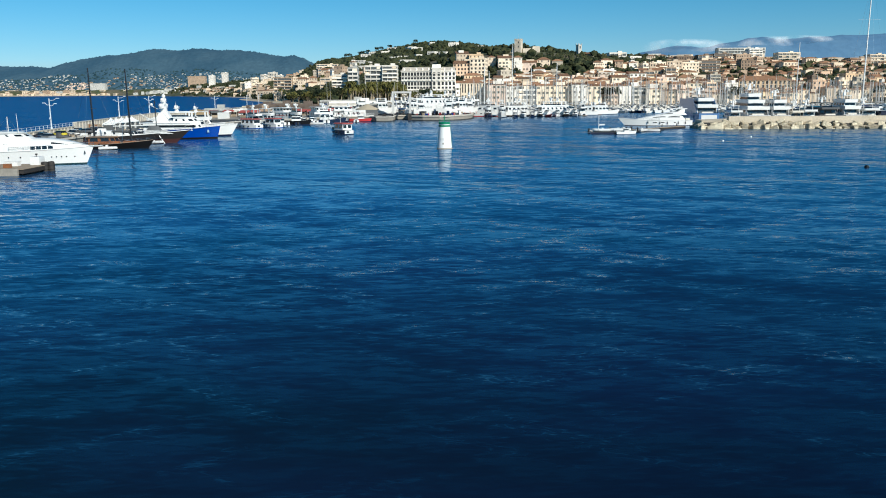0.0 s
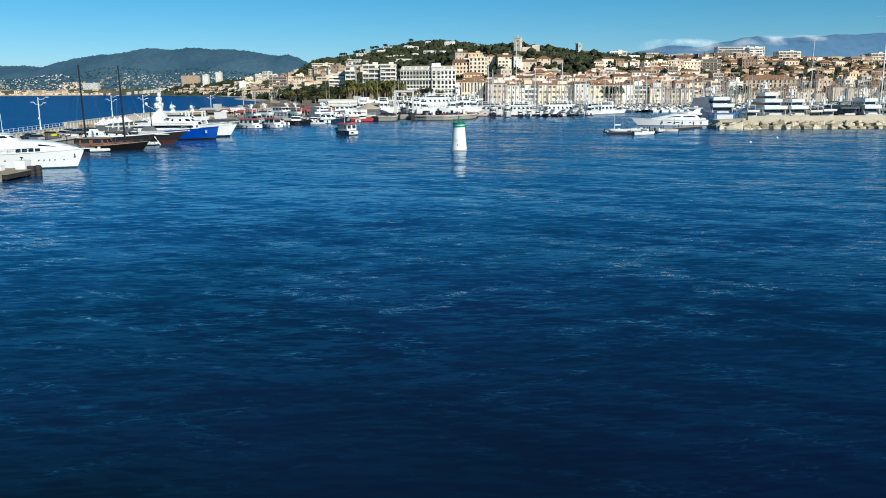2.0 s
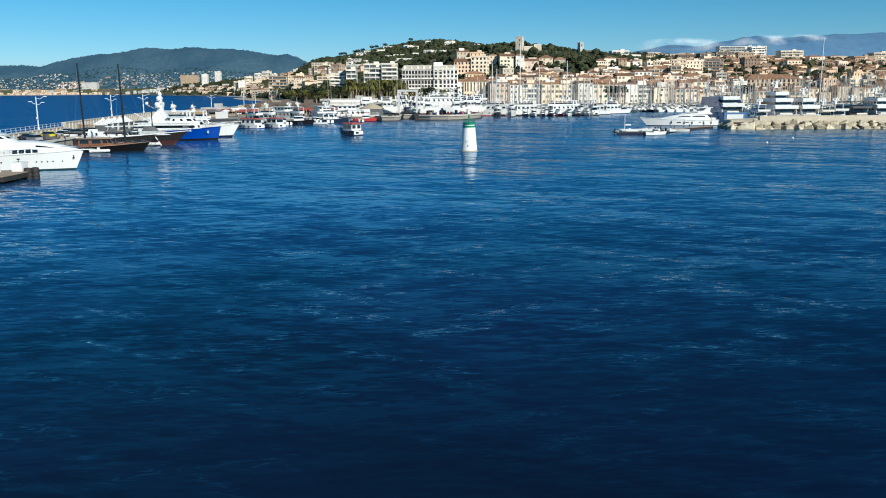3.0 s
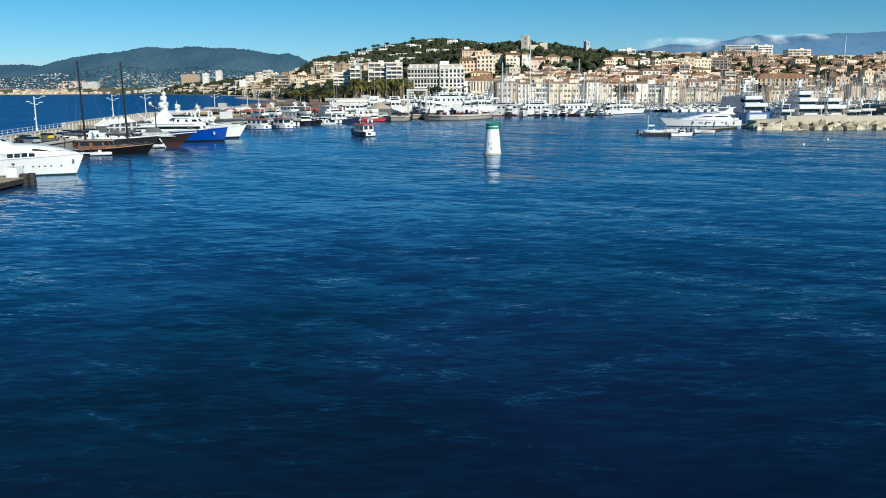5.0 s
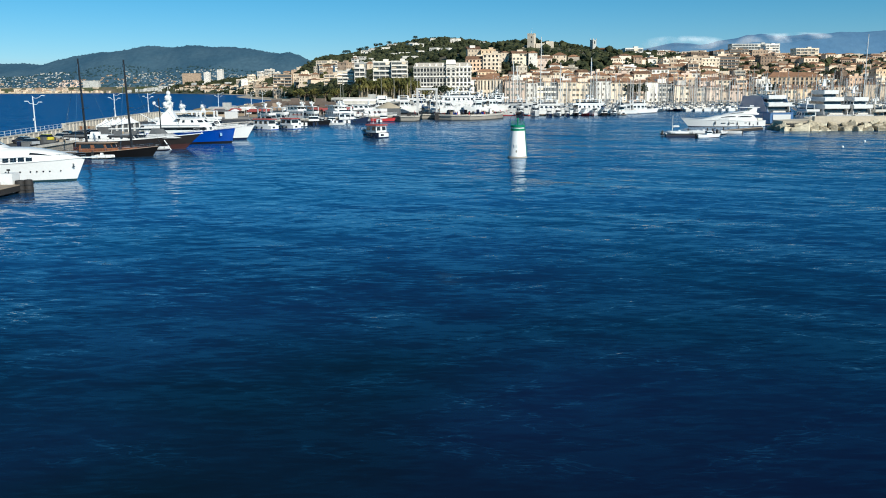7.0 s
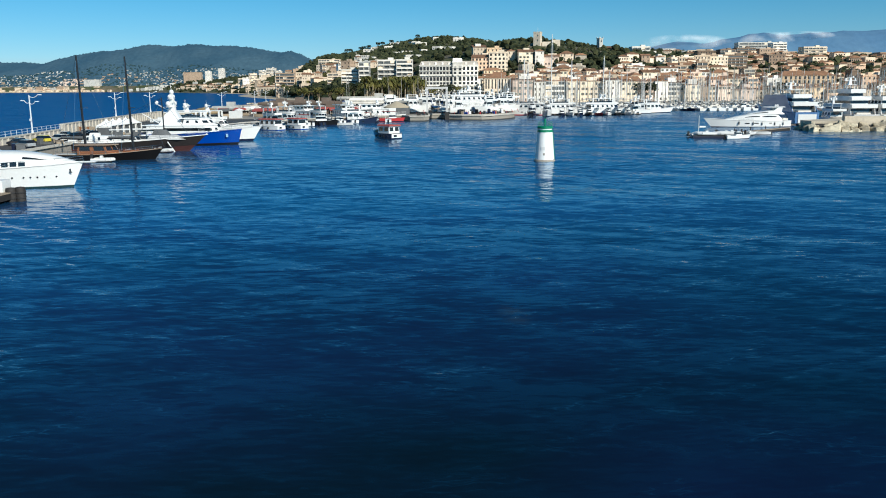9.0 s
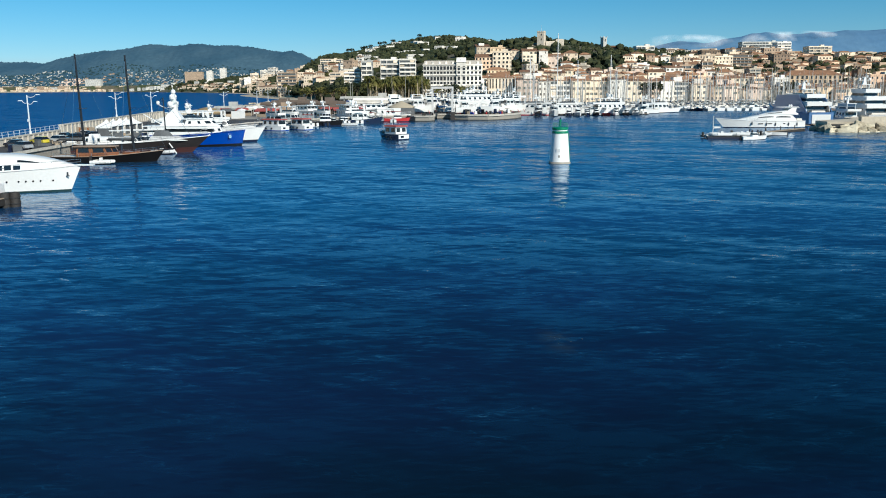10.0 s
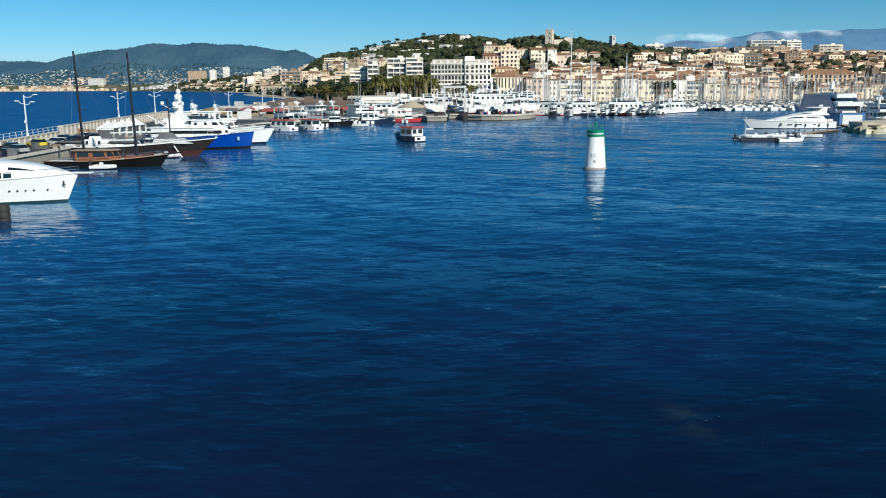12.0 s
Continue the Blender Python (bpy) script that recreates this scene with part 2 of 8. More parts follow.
BEACONW = mat("white_beacon_plaster", (0.82, 0.82, 0.80), 0.6, var=0.06, big=0.5, fine=4, bump=0.08)
LAMPW = mat("white_lamp_post_paint", (0.62, 0.66, 0.70), 0.4, var=0.08, bump=0)
EARTH = two_tone("dry_town_ground", (0.13, 0.115, 0.08), (0.06, 0.075, 0.03), 0.03, fine=0.25, bump=0.3)
SAND = mat("beach_sand", (0.42, 0.36, 0.26), 0.95, var=0.12, big=0.02, fine=0.4)

# ---------------------------------------------------------------- geometry helpers
class Geo:
    """Collects vertices and faces of one mesh."""
    def __init__(self):
        self.v, self.f = [], []

    def add(self, vs, fs):
        o = len(self.v)
        self.v += [tuple(p) for p in vs]
        self.f += [tuple(i + o for i in q) for q in fs]

    def box(self, cx, cy, cz, sx, sy, sz, rz=0.0, top=1.0):
        """A box, cz its middle; top: how far the upper face is drawn in."""
        c, s = math.cos(rz), math.sin(rz)
        vs = []
        for z, k in ((-0.5, 1.0), (0.5, top)):
            for x, y in ((-0.5, -0.5), (0.5, -0.5), (0.5, 0.5), (-0.5, 0.5)):
                a, b = x * sx * k, y * sy * k
                vs.append((cx + c * a - s * b, cy + s * a + c * b, cz + z * sz))
        self.add(vs, [(3, 2, 1, 0), (4, 5, 6, 7), (0, 1, 5, 4), (1, 2, 6, 5), (2, 3, 7, 6), (3, 0, 4, 7)])

    def tube(self, p0, p1, r0, r1=None, n=8, caps=True):
        r1 = r0 if r1 is None else r1
        p0, p1 = Vector(p0), Vector(p1)
        q = (p1 - p0).to_track_quat("Z", "Y")
        vs = []
        for p, r in ((p0, r0), (p1, r1)):
            for i in range(n):
                a = 2 * math.pi * i / n
                vs.append(p + q @ Vector((r * math.cos(a), r * math.sin(a), 0)))
        fs = [(i, (i + 1) % n, n + (i + 1) % n, n + i) for i in range(n)]
        if caps:
            fs += [tuple(range(n - 1, -1, -1)), tuple(range(n, 2 * n))]
        self.add(vs, fs)

    def lathe(self, cx, cy, prof, n=24):
        vs = [(cx + r * math.cos(2 * math.pi * i / n), cy + r * math.sin(2 * math.pi * i / n), z) for r, z in prof for i in range(n)]
        fs = [(k * n + i, k * n + (i + 1) % n, (k + 1) * n + (i + 1) % n, (k + 1) * n + i) for k in range(len(prof) - 1) for i in range(n)]
        fs += [tuple(range(n - 1, -1, -1)), tuple(range((len(prof) - 1) * n, len(prof) * n))]
        self.add(vs, fs)

    def sweep(self, pts, r, n=5):
        """One unbroken bar along a line of points."""
        pts = [Vector(p) for p in pts]
        rows = []
        for i, p in enumerate(pts):
            d = pts[min(i + 1, len(pts) - 1)] - pts[max(i - 1, 0)]
            q = d.to_track_quat("Z", "Y")
            rows.append([p + q @ Vector((r * math.cos(2 * math.pi * k / n), r * math.sin(2 * math.pi * k / n), 0)) for k in range(n)])
        self.loft(rows, closed=True, caps=True)

    def loft(self, rows, closed=False, caps=False):
        n = len(rows[0])
        vs = [p for r in rows for p in r]
        fs = []
        for k in range(len(rows) - 1):
            for i in range(n if closed else n - 1):
                j = (i + 1) % n
                fs.append((k * n + i, k * n + j, (k + 1) * n + j, (k + 1) * n + i))
        if caps:
            fs += [tuple(range(n - 1, -1, -1)), tuple(range((len(rows) - 1) * n, len(rows) * n))]
        self.add(vs, fs)

    def prism(self, low, high, z0, z1, caps=True):
        """Between two outlines of (x, y), counter-clockwise."""
        n = len(low)
        vs = [(x, y, z0) for x, y in low] + [(x, y, z1) for x, y in high]
        fs = [(i, (i + 1) % n, n + (i + 1) % n, n + i) for i in range(n)]
        if caps:
            fs += [tuple(range(n - 1, -1, -1)), tuple(range(n, 2 * n))]
        self.add(vs, fs)

    def ball(self, c, r, n=10, sz=1.0):
        rows = []
        for k in range(1, n // 2):
            a = math.pi * k / (n // 2)
            rows.append((r * math.sin(a), c[2] - r * sz * math.cos(a)))
        self.lathe(c[0], c[1], rows, n)

    def mesh(self, name, material, smooth=35):
        me = bpy.data.meshes.new(name)
        me.from_pydata(self.v, [], self.f)
        me.materials.append(material)
        if smooth:
            me.polygons.foreach_set("use_smooth", [True] * len(me.polygons))
            me.set_sharp_from_angle(angle=radians(smooth))
        return me


def part(name, geo, material, parent, label="", smooth=35, kind=""):
    ob = new(name, geo.mesh(name, material, smooth))
    ob.parent = parent
    return tagged(ob, label, kind=kind)


def thing(name, label, category, m=None, group="", kind=""):
    ob = new(name)
    ob.empty_display_size = 0.2
    if m is not None:
        ob.matrix_basis = m
    return tagged(ob, label, category, group, kind)


def solid(name, geo, material, label, category, group="", kind="", smooth=35):
    return tagged(new(name, geo.mesh(name, material, smooth)), label, category, group, kind)


def smoothstep(a, b, x):
    t = max(0.0, min(1.0, (x - a) / (b - a)))
    return t * t * (3 - 2 * t)


def bump(x, c, w):
    return math.exp(-((x - c) / w) ** 2)


def grid_sheet(name, xs, ys, height, material, label, category, kind="structure"):
    g = Geo()
    n = len(xs)
    g.v = [(x, y, height(x, y)) for y in ys for x in xs]
    g.f = [(k * n + i, k * n + i + 1, (k + 1) * n + i + 1, (k + 1) * n + i) for k in range(len(ys) - 1) for i in range(n - 1)]
    return solid(name, g, material, label, category, kind=kind, smooth=180)


# ---------------------------------------------------------------- sea and land
sea = Geo()
sea.add([(-4900, -900, 0), (4900, -900, 0), (4900, 4900, 0), (-4900, 4900, 0)], [(0, 1, 2, 3)])
solid("water", sea, WATER, "deep blue rippled harbour and bay water", "water", kind="structure", smooth=0)


def coast(y):
    """The x at which land begins, going right, beyond the harbour."""
    if y < 620:
        return -135
    if y < 1500:
        return -135 - 230 * smoothstep(620, 1600, y)
    if y < 3420:
        return -350 - 1010 * ((y - 1500) / 1920) ** 1.35
    return -1360 - 2600 * smoothstep(3420, 3520, y)


def wood_noise(x, y, s):
    return noise.fractal(Vector((x / s, y / s, 0.3)), 1.0, 2.0, 4)


def land(x, y):
    """Height of the natural ground."""
    inland = smoothstep(0, 70, x - coast(y))
    if y < 610:
        inland *= smoothstep(575, 610, y)
    suquet = 44 * bump(math.hypot((x - 75) / 1.25, (y - 830) / 0.95), 0, 135)
    right = smoothstep(90, 330, x) * (3 + 33 * smoothstep(620, 1080, y))
    gardes = smoothstep(680, 1950, y) * 98 * (0.04 + 0.18 * (1 - smoothstep(100, 500, x)) + 0.78 * bump(x, -10, 270)) * (1 - 0.7 * smoothstep(2000, 2700, y))
    gardes *= 0.12 + 0.88 * smoothstep(-70, 22, x + 22 + 0.137 * (y - 55)) if y > 800 else 1.0
    west = smoothstep(1000, 2600, y) * 34 * smoothstep(30, 500, x - coast(y))
    foothill = 24 * smoothstep(30, 150, x - coast(y)) * smoothstep(1450, 1800, y) * (1 - smoothstep(2900, 3300, y)) * (1 - smoothstep(-330, -180, x))
    z = 2.2 + max(suquet, right) + gardes + west * 0.6 + foothill + wood_noise(x, y, 160) * 5 * smoothstep(700, 1300, y)
    return -4 + (z + 4) * inland


xs = [-3600 + 300 * i for i in range(7)] + [-1400 + 70 * i for i in range(14)] + [-450 + 15 * i for i in range(64)] + [540 + 60 * i for i in range(16)] + [1560 + 200 * i for i in range(10)]
ys = [560 + 10 * i for i in range(30)] + [870 + 26 * i for i in range(45)] + [2060 + 100 * i for i in range(13)] + [3300 + 20 * i for i in range(12)] + [3600 + 150 * i for i in range(6)]
grid_sheet("ground", xs, ys, land, EARTH, "built-up coastal ground rising to wooded hills", "ground")


def hill_sheet(name, x0, x1, y0, y1, nx, ny, height, material, label):
    return grid_sheet(name, [x0 + (x1 - x0) * i / nx for i in range(nx + 1)], [y0 + (y1 - y0) * i / ny for i in range(ny + 1)], height, material, label, "mountain", kind="structure")


def cloak(y, mid, half):
    return smoothstep(-half, 0, y - mid) if y < mid else 1 - 0.5 * smoothstep(0, half, y - mid)


def west_range(x, y):
    ridge = 104 + 100 * bump(x, -1270, 420) + 50 * bump(x, -830, 300) + 20 * bump(x, -1780, 220) + 30 * bump(x, -500, 190) - 60 * smoothstep(-470, -260, x)
    ridge += 30 * bump(x, -2080, 170) - 15 * bump(x, -1825, 50) + 8 * bump(x, -1580, 90) + 8 * bump(x, -1360, 50) - 9 * bump(x, -1205, 70) - 6 * bump(x, -780, 60) + 7 * bump(x, -690, 28) - 18 * smoothstep(-650, -590, x)
    ridge += 9 * noise.fractal(Vector((x / 200, 0.2, 1.7)), 0.8, 2.2, 6)
    fold = 16 * noise.fractal(Vector((x / 260, y / 420, 5.1)), 1.0, 2.0, 5)
    return -6 + (ridge + 6) * cloak(y, 4000, 620) ** 1.1 + fold * smoothstep(3400, 3700, y) * (1 - smoothstep(3850, 3980, y))


def north_range(x, y):
    ridge = 196 + 62 * smoothstep(1050, 1750, x) + 26 * bump(x, 1250, 130) + 22 * bump(x, 1620, 170) + 26 * bump(x, 2300, 260) - 60 * (1 - smoothstep(820, 1120, x))
    ridge += 15 * noise.fractal(Vector((x / 240, 4.2, 1.7)), 0.8, 2.2, 6)
    return -6 + (ridge + 6) * cloak(y, 4500, 520)


# aerial haze is put into these colours: bluish bases and a weak blue glow
HAZE1 = two_tone("hazed_wooded_range", (0.026, 0.052, 0.070), (0.044, 0.074, 0.090), 0.006, fine=0.05, bump=0.7, dist=10.0, grain=0.16)
HAZE2 = two_tone("hazed_farthest_range", (0.068, 0.125, 0.190), (0.092, 0.155, 0.215), 0.004, fine=0.03, bump=0.4, dist=8.0, grain=0.10)
HAZE0 = two_tone("hazed_garden_trees", (0.014, 0.030, 0.022), (0.030, 0.048, 0.034), 0.05, fine=0.4, bump=0.5, dist=1.0)
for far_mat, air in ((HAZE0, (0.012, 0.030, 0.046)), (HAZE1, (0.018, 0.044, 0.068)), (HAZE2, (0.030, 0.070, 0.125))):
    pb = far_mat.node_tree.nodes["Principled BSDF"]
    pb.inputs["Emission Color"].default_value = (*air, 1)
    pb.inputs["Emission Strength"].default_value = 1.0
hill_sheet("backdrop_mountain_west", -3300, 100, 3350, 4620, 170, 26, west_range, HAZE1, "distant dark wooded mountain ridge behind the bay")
def cloud_material():
    m, n, l, b = principled("low_cloud_vapour")
    tc, nz, sep = n.new("ShaderNodeTexCoord"), n.new("ShaderNodeTexNoise"), n.new("ShaderNodeVectorMath")
    nz.inputs["Scale"].default_value, nz.inputs["Detail"].default_value = 0.012, 5
    l.new(tc.outputs["Object"], nz.inputs["Vector"])
    sub_ = n.new("ShaderNodeVectorMath"); sub_.operation = "SUBTRACT"; sub_.inputs[1].default_value = (0.5, 0.5, 0.5)
    l.new(tc.outputs["Generated"], sub_.inputs[0])
    sep.operation = "LENGTH"; l.new(sub_.outputs[0], sep.inputs[0])
    fade = n.new("ShaderNodeMapRange")
    fade.inputs["From Min"].default_value, fade.inputs["From Max"].default_value = 0.5, 0.12
    fade.inputs["To Max"].default_value = 0.85
    l.new(sep.outputs["Value"], fade.inputs["Value"])
    dens = n.new("ShaderNodeMapRange")
    dens.inputs["From Min"].default_value, dens.inputs["From Max"].default_value = 0.35, 0.7
    l.new(nz.outputs["Fac"], dens.inputs["Value"])
    mul = n.new("ShaderNodeMath"); mul.operation = "MULTIPLY"; l.new(fade.outputs[0], mul.inputs[0]); l.new(dens.outputs[0], mul.inputs[1])
    l.new(mul.outputs[0], b.inputs["Alpha"])
    b.inputs["Base Color"].default_value = (0.8, 0.82, 0.84, 1)
    b.inputs["Roughness"].default_value = 1.0
    return m


def cloud(x, z, w, h, y):
    g = Geo()
    rows = []
    for j in range(9):
        v = j / 8
        rows.append([(x + w * (u / 16 - 0.5), y - 60 * math.sin(math.pi * u / 16) * math.sin(math.pi * v), z + h * (v - 0.5)) for u in range(17)])
    g.loft(rows)
    return solid("backdrop_cloud", g, VAPOUR, "thin white cloud lying on the far mountain ridge", "cloud", kind="structure", smooth=180)


VAPOUR = cloud_material()
cloud(1690, 212, 420, 150, 4420)
cloud(1260, 218, 560, 110, 4430)
cloud(1860, 252, 380, 60, 4425)
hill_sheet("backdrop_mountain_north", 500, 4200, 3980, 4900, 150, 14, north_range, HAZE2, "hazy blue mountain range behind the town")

# ---------------------------------------------------------------- quays and jetty
QZ = 1.8
WALL_LINE = [(-94, 150), (-103, 222), (-112, 293), (-117, 338), (-117, 500), (-130, 610)]


def wall_x(y):
    for (xa, ya), (xb, yb) in zip(WALL_LINE, WALL_LINE[1:]):
        if y <= yb:
            return xa + (xb - xa) * (y - ya) / (yb - ya)
    return WALL_LINE[-1][0]


def slab(name, outline, z0, z1, material, label, category="quay"):
    g = Geo()
    g.prism(outline, outline, z0, z1)
    return solid(name, g, material, label, category, kind="structure", smooth=0)


quay_edge = [(-86, 90), (-91, 262), (-76, 302), (-57, 334), (-41, 351), (-30, 353), (-27, 347), (-22, 346.5), (-20.3, 350), (-20.3, 368), (-14.3, 368), (-14.3, 357.5), (-8, 353), (-1, 351.5), (5, 355.5), (10, 363), (13, 373), (15, 400), (10, 620)]
slab("pavement_quay", [(-88, 90)] + quay_edge + [(-135, 620), (-122, 500), (-122, 338), (-117, 293), (-108, 222), (-99, 150), (-92, 90)], -4, QZ, CONCRETE, "pale worn concrete harbour quay along the jetty")
wet = Geo()
for (xa, ya), (xb, yb) in zip(quay_edge[1:], quay_edge[2:]):
    wet.box((xa + xb) / 2, (ya + yb) / 2, -0.45, math.hypot(xb - xa, yb - ya) + 0.2, 0.24, 1.5, math.atan2(yb - ya, xb - xa))
solid("trim_quay_waterline", wet, ROCKD, "dark wet weed band along the foot of the quay", "weed band", kind="structure", smooth=0)
slab("road_boatyard", [(-40, 370), (-12.5, 370), (-12.5, 358), (-7, 355.5), (-1, 354), (3.6, 357.5), (8.2, 364.5), (11, 374), (12.5, 400), (8, 425), (-40, 430), (-100, 420), (-100, 362)], QZ, QZ + 0.05, ASPHALT, "dark oily asphalt of the boatyard quay", "road")
kb = Geo()
kb.sweep([(x, y, QZ - 0.05) for x, y in ((-14.0, 357.6), (-11, 355.4), (-8, 353.3), (-4.5, 352.3), (-1, 351.8), (2.2, 353.2), (4.8, 355.7), (7.5, 359.4), (9.7, 363.2), (11.5, 368), (12.7, 373.2), (14.6, 400))], 0.42)
solid("trim_mole_kerb", kb, PALEWALL, "rounded pale kerb along the boatyard mole", "kerb", kind="structure", smooth=60)
slab("road_jetty", [(-87.5, 110), (-92, 262), (-79, 300), (-62, 330), (-112, 330), (-111, 300), (-101, 215), (-93.5, 150), (-91, 110)], QZ, QZ + 0.05, ASPHALT, "dark worn asphalt parking strip on the jetty", "road")
slab("pavement_town_quay", [(10, 560), (60, 572), (120, 578), (420, 560), (900, 560), (900, 640), (10, 640)], -4, QZ + 0.02, CONCRETE, "pale stone town quay in front of the houses")
slab("pavement_east_quay", [(142, 290), (200, 285), (900, 285), (900, 575), (330, 575), (310, 430)], -4, QZ, CONCRETE, "pale concrete quay closing the yacht basin")


def edge_coping(a, b):
    g = Geo()
    dx, dy = b[0] - a[0], b[1] - a[1]
    n = max(1, int(math.hypot(dx, dy) / 4))
    for i in range(n):
        x, y = a[0] + dx * (i + 0.5) / n, a[1] + dy * (i + 0.5) / n
        g.box(x, y, QZ + 0.02, math.hypot(dx, dy) / n - 0.06, 0.7, 0.42, math.atan2(dy, dx))
    return g


for a, b in zip(quay_edge, quay_edge[1:]):
    solid("trim_quay_coping", edge_coping(a, b), PALEWALL, "pale stone coping along the quay edge", "coping", kind="structure", smooth=0)

# sea wall on the outer side: a plain low stretch with a railing, then a tall ribbed one
def sea_wall(y0, y1, top, name, label):
    ob = thing(name, label, "sea wall", kind="structure")
    step = 3.0
    n = int((y1 - y0) / step)
    for i in range(n):
        ya, yb = y0 + i * step, y0 + (i + 1) * step
        xa, xb = wall_x(ya), wall_x(yb)
        ang = math.atan2(yb - ya, xb - xa)
        g = Geo()
        ln = math.hypot(xb - xa, yb - ya)
        g.box((xa + xb) / 2, (ya + yb) / 2, (top + QZ) / 2 - 0.2, ln - 0.05, 0.8, top - QZ + 0.4, ang)
        g.box((xa + xb) / 2 + 0.0, (ya + yb) / 2, top + 0.1, ln, 1.1, 0.24, ang)
        part("wall_panel", g, PALEWALL, ob, smooth=0)
        r = Geo()
        r.box(xa + 0.5, ya, (top + QZ) / 2, 0.35, 0.35, top - QZ, ang)
        part("rib", r, PALEWALL, ob, smooth=0)
    return ob


sea_wall(120, 242, 3.0, "wall_sea_low", "low pale concrete sea wall beside the jetty road")
sea_wall(242, 350, 4.05, "wall_sea_tall", "tall pale ribbed concrete sea wall along the jetty")
sea_wall(350, 600, 3.4, "wall_sea_far", "pale concrete sea wall towards the beach")
slab("ground_jetty_foot", [(-99, 60), (-103, 150), (-112, 222), (-122, 293), (-126, 338), (-126, 500), (-140, 620), (-120, 620), (-118, 500), (-118, 338), (-113, 293), (-104, 222), (-95, 150), (-92, 60)], -4, 0.9, ROCK, "rough stone footing outside the sea wall", "footing")

rail = thing("railing", "thin white steel railing on top of the low sea wall", "railing", kind="structure")
for i in range(41):
    y = 120 + 3 * i
    g = Geo()
    g.tube((wall_x(y), y, 3.2), (wall_x(y), y, 4.25), 0.05, n=5)
    part("post", g, LAMPW, rail)
for z in (3.7, 4.25):
    g = Geo()
    for i in range(40):
        y = 120 + 3 * i
        g.tube((wall_x(y), y, z), (wall_x(y + 3), y + 3, z), 0.035, n=5, caps=False)
    part("rail_bar", g, LAMPW, rail)


def lamp_post(x, y, z, h):
    ob = thing("street_lamp", "white double-armed street lamp on the sea wall", "street lamp", pose(x, y, z), "lamps along the jetty")
    g = Geo()
    g.lathe(0, 0, [(0.28, 0), (0.28, 0.5), (0.17, 0.6), (0.11, h)], 10)
    part("pole", g, LAMPW, ob)
    for s, r, zz in ((1, 1.9, h - 0.3), (-1, 1.1, h - 1.5), (1, 1.2, h - 1.7)):
        g = Geo()
        pts = [(s * r * t, 0, zz - 0.35 * math.sin(math.pi * t * 0.8) + 0.55 * t * t) for t in (0, 0.25, 0.5, 0.75, 1)]
        for p, q in zip(pts, pts[1:]):
            g.tube(p, q, 0.07, 0.06, 6)
        a = part("arm", g, LAMPW, ob)
        g = Geo()
        g.box(pts[-1][0] + s * 0.35, 0, pts[-1][2] + 0.02, 0.9, 0.34, 0.16, 0, 0.7)
        part("lantern", g, LAMPW, a)
    g = Geo()
    g.box(0.0, -0.25, h * 0.35, 0.4, 0.25, 0.5)
    part("junction_box", g, LAMPW, ob)
    return ob


lamp_post(wall_x(222), 222, 3.2, 7.9)
first_lamp = lamp_post(wall_x(293), 293, 4.25, 6.9)
for y in (338, 436, 516, 590):
    copy_thing(first_lamp, pose(wall_x(y), y, 4.25 if y < 350 else 3.6, 0, 0, 6 * (y % 5)))

# ---------------------------------------------------------------- beacon in the harbour mouth
beacon = thing("beacon", "white tapered beacon tower with a green top standing in the water", "beacon", pose(0.5, 181.6, 0))
g = Geo(); g.lathe(0, 0, [(1.75, -3), (1.75, 0.12), (1.66, 0.25), (1.6, 0.3)], 40); part("footing", g, CONCRETE, beacon, "dark wet concrete footing")
g = Geo(); g.lathe(0, 0, [(1.60, 0.2), (1.58, 0.5), (1.24, 4.7), (1.24, 4.75)], 48); part("tower", g, BEACONW, beacon)
g = Geo(); g.lathe(0, 0, [(1.27, 4.75), (1.27, 5.1), (1.2, 5.14)], 48); part("lower_band", g, GREEN, beacon, "green painted band")
g = Geo(); g.lathe(0, 0, [(1.16, 5.1), (1.16, 5.36)], 48); part("recess", g, BEACONW, beacon)
g = Geo(); g.lathe(0, 0, [(1.27, 5.34), (1.29, 5.4), (1.29, 5.66), (1.2, 5.72)], 48); part("cap", g, GREEN, beacon, "green painted cap")
lant = None
g = Geo(); g.lathe(0, 0, [(0.10, 5.7), (0.10, 6.5), (0.18, 6.52), (0.2, 6.8), (0.1, 6.92)], 12); lant = part("lantern", g, GREEN, beacon, "small green lantern on a stalk")
g = Geo(); g.lathe(0, 0, [(0.08, 6.92), (0.08, 7.15), (0.02, 7.35)], 10); part("light", g, GLASS, lant)
for i in range(16):
    a = 2 * math.pi * i / 16
    g = Geo(); g.tube((1.15 * math.cos(a), 1.15 * math.sin(a), 5.68), (1.15 * math.cos(a), 1.15 * math.sin(a), 6.4), 0.02, n=4)
    part("rail_post", g, GREEN, beacon)
for z in (6.05, 6.4):
    g = Geo()
    g.sweep([(1.15 * math.cos(2 * math.pi * i / 24), 1.15 * math.sin(2 * math.pi * i / 24), z) for i in range(25)], 0.018, 4)
    part("rail_ring", g, GREEN, beacon)
g = Geo(); g.box(-0.42, -1.38, 2.15, 0.6, 0.12, 0.5, -0.3); part("notice_plate", g, OFFW, beacon, "small faded notice plate")
g = Geo(); g.box(-0.3, -1.46, 1.2, 0.26, 0.12, 0.36, -0.2); part("hatch", g, CONCRETE, beacon, "small grey hatch")
g = Geo()
for i in range(16):
    g.box(1.62 - 0.022 * i, -0.2, 0.4 + 0.28 * i, 0.04, 0.4, 0.03)
g.tube((1.64, -0.4, 0.3), (1.28, -0.4, 5.0), 0.025, n=4); g.tube((1.64, 0.0, 0.3), (1.28, 0.0, 5.0), 0.025, n=4)
part("ladder", g, GREEN, beacon, smooth=0)

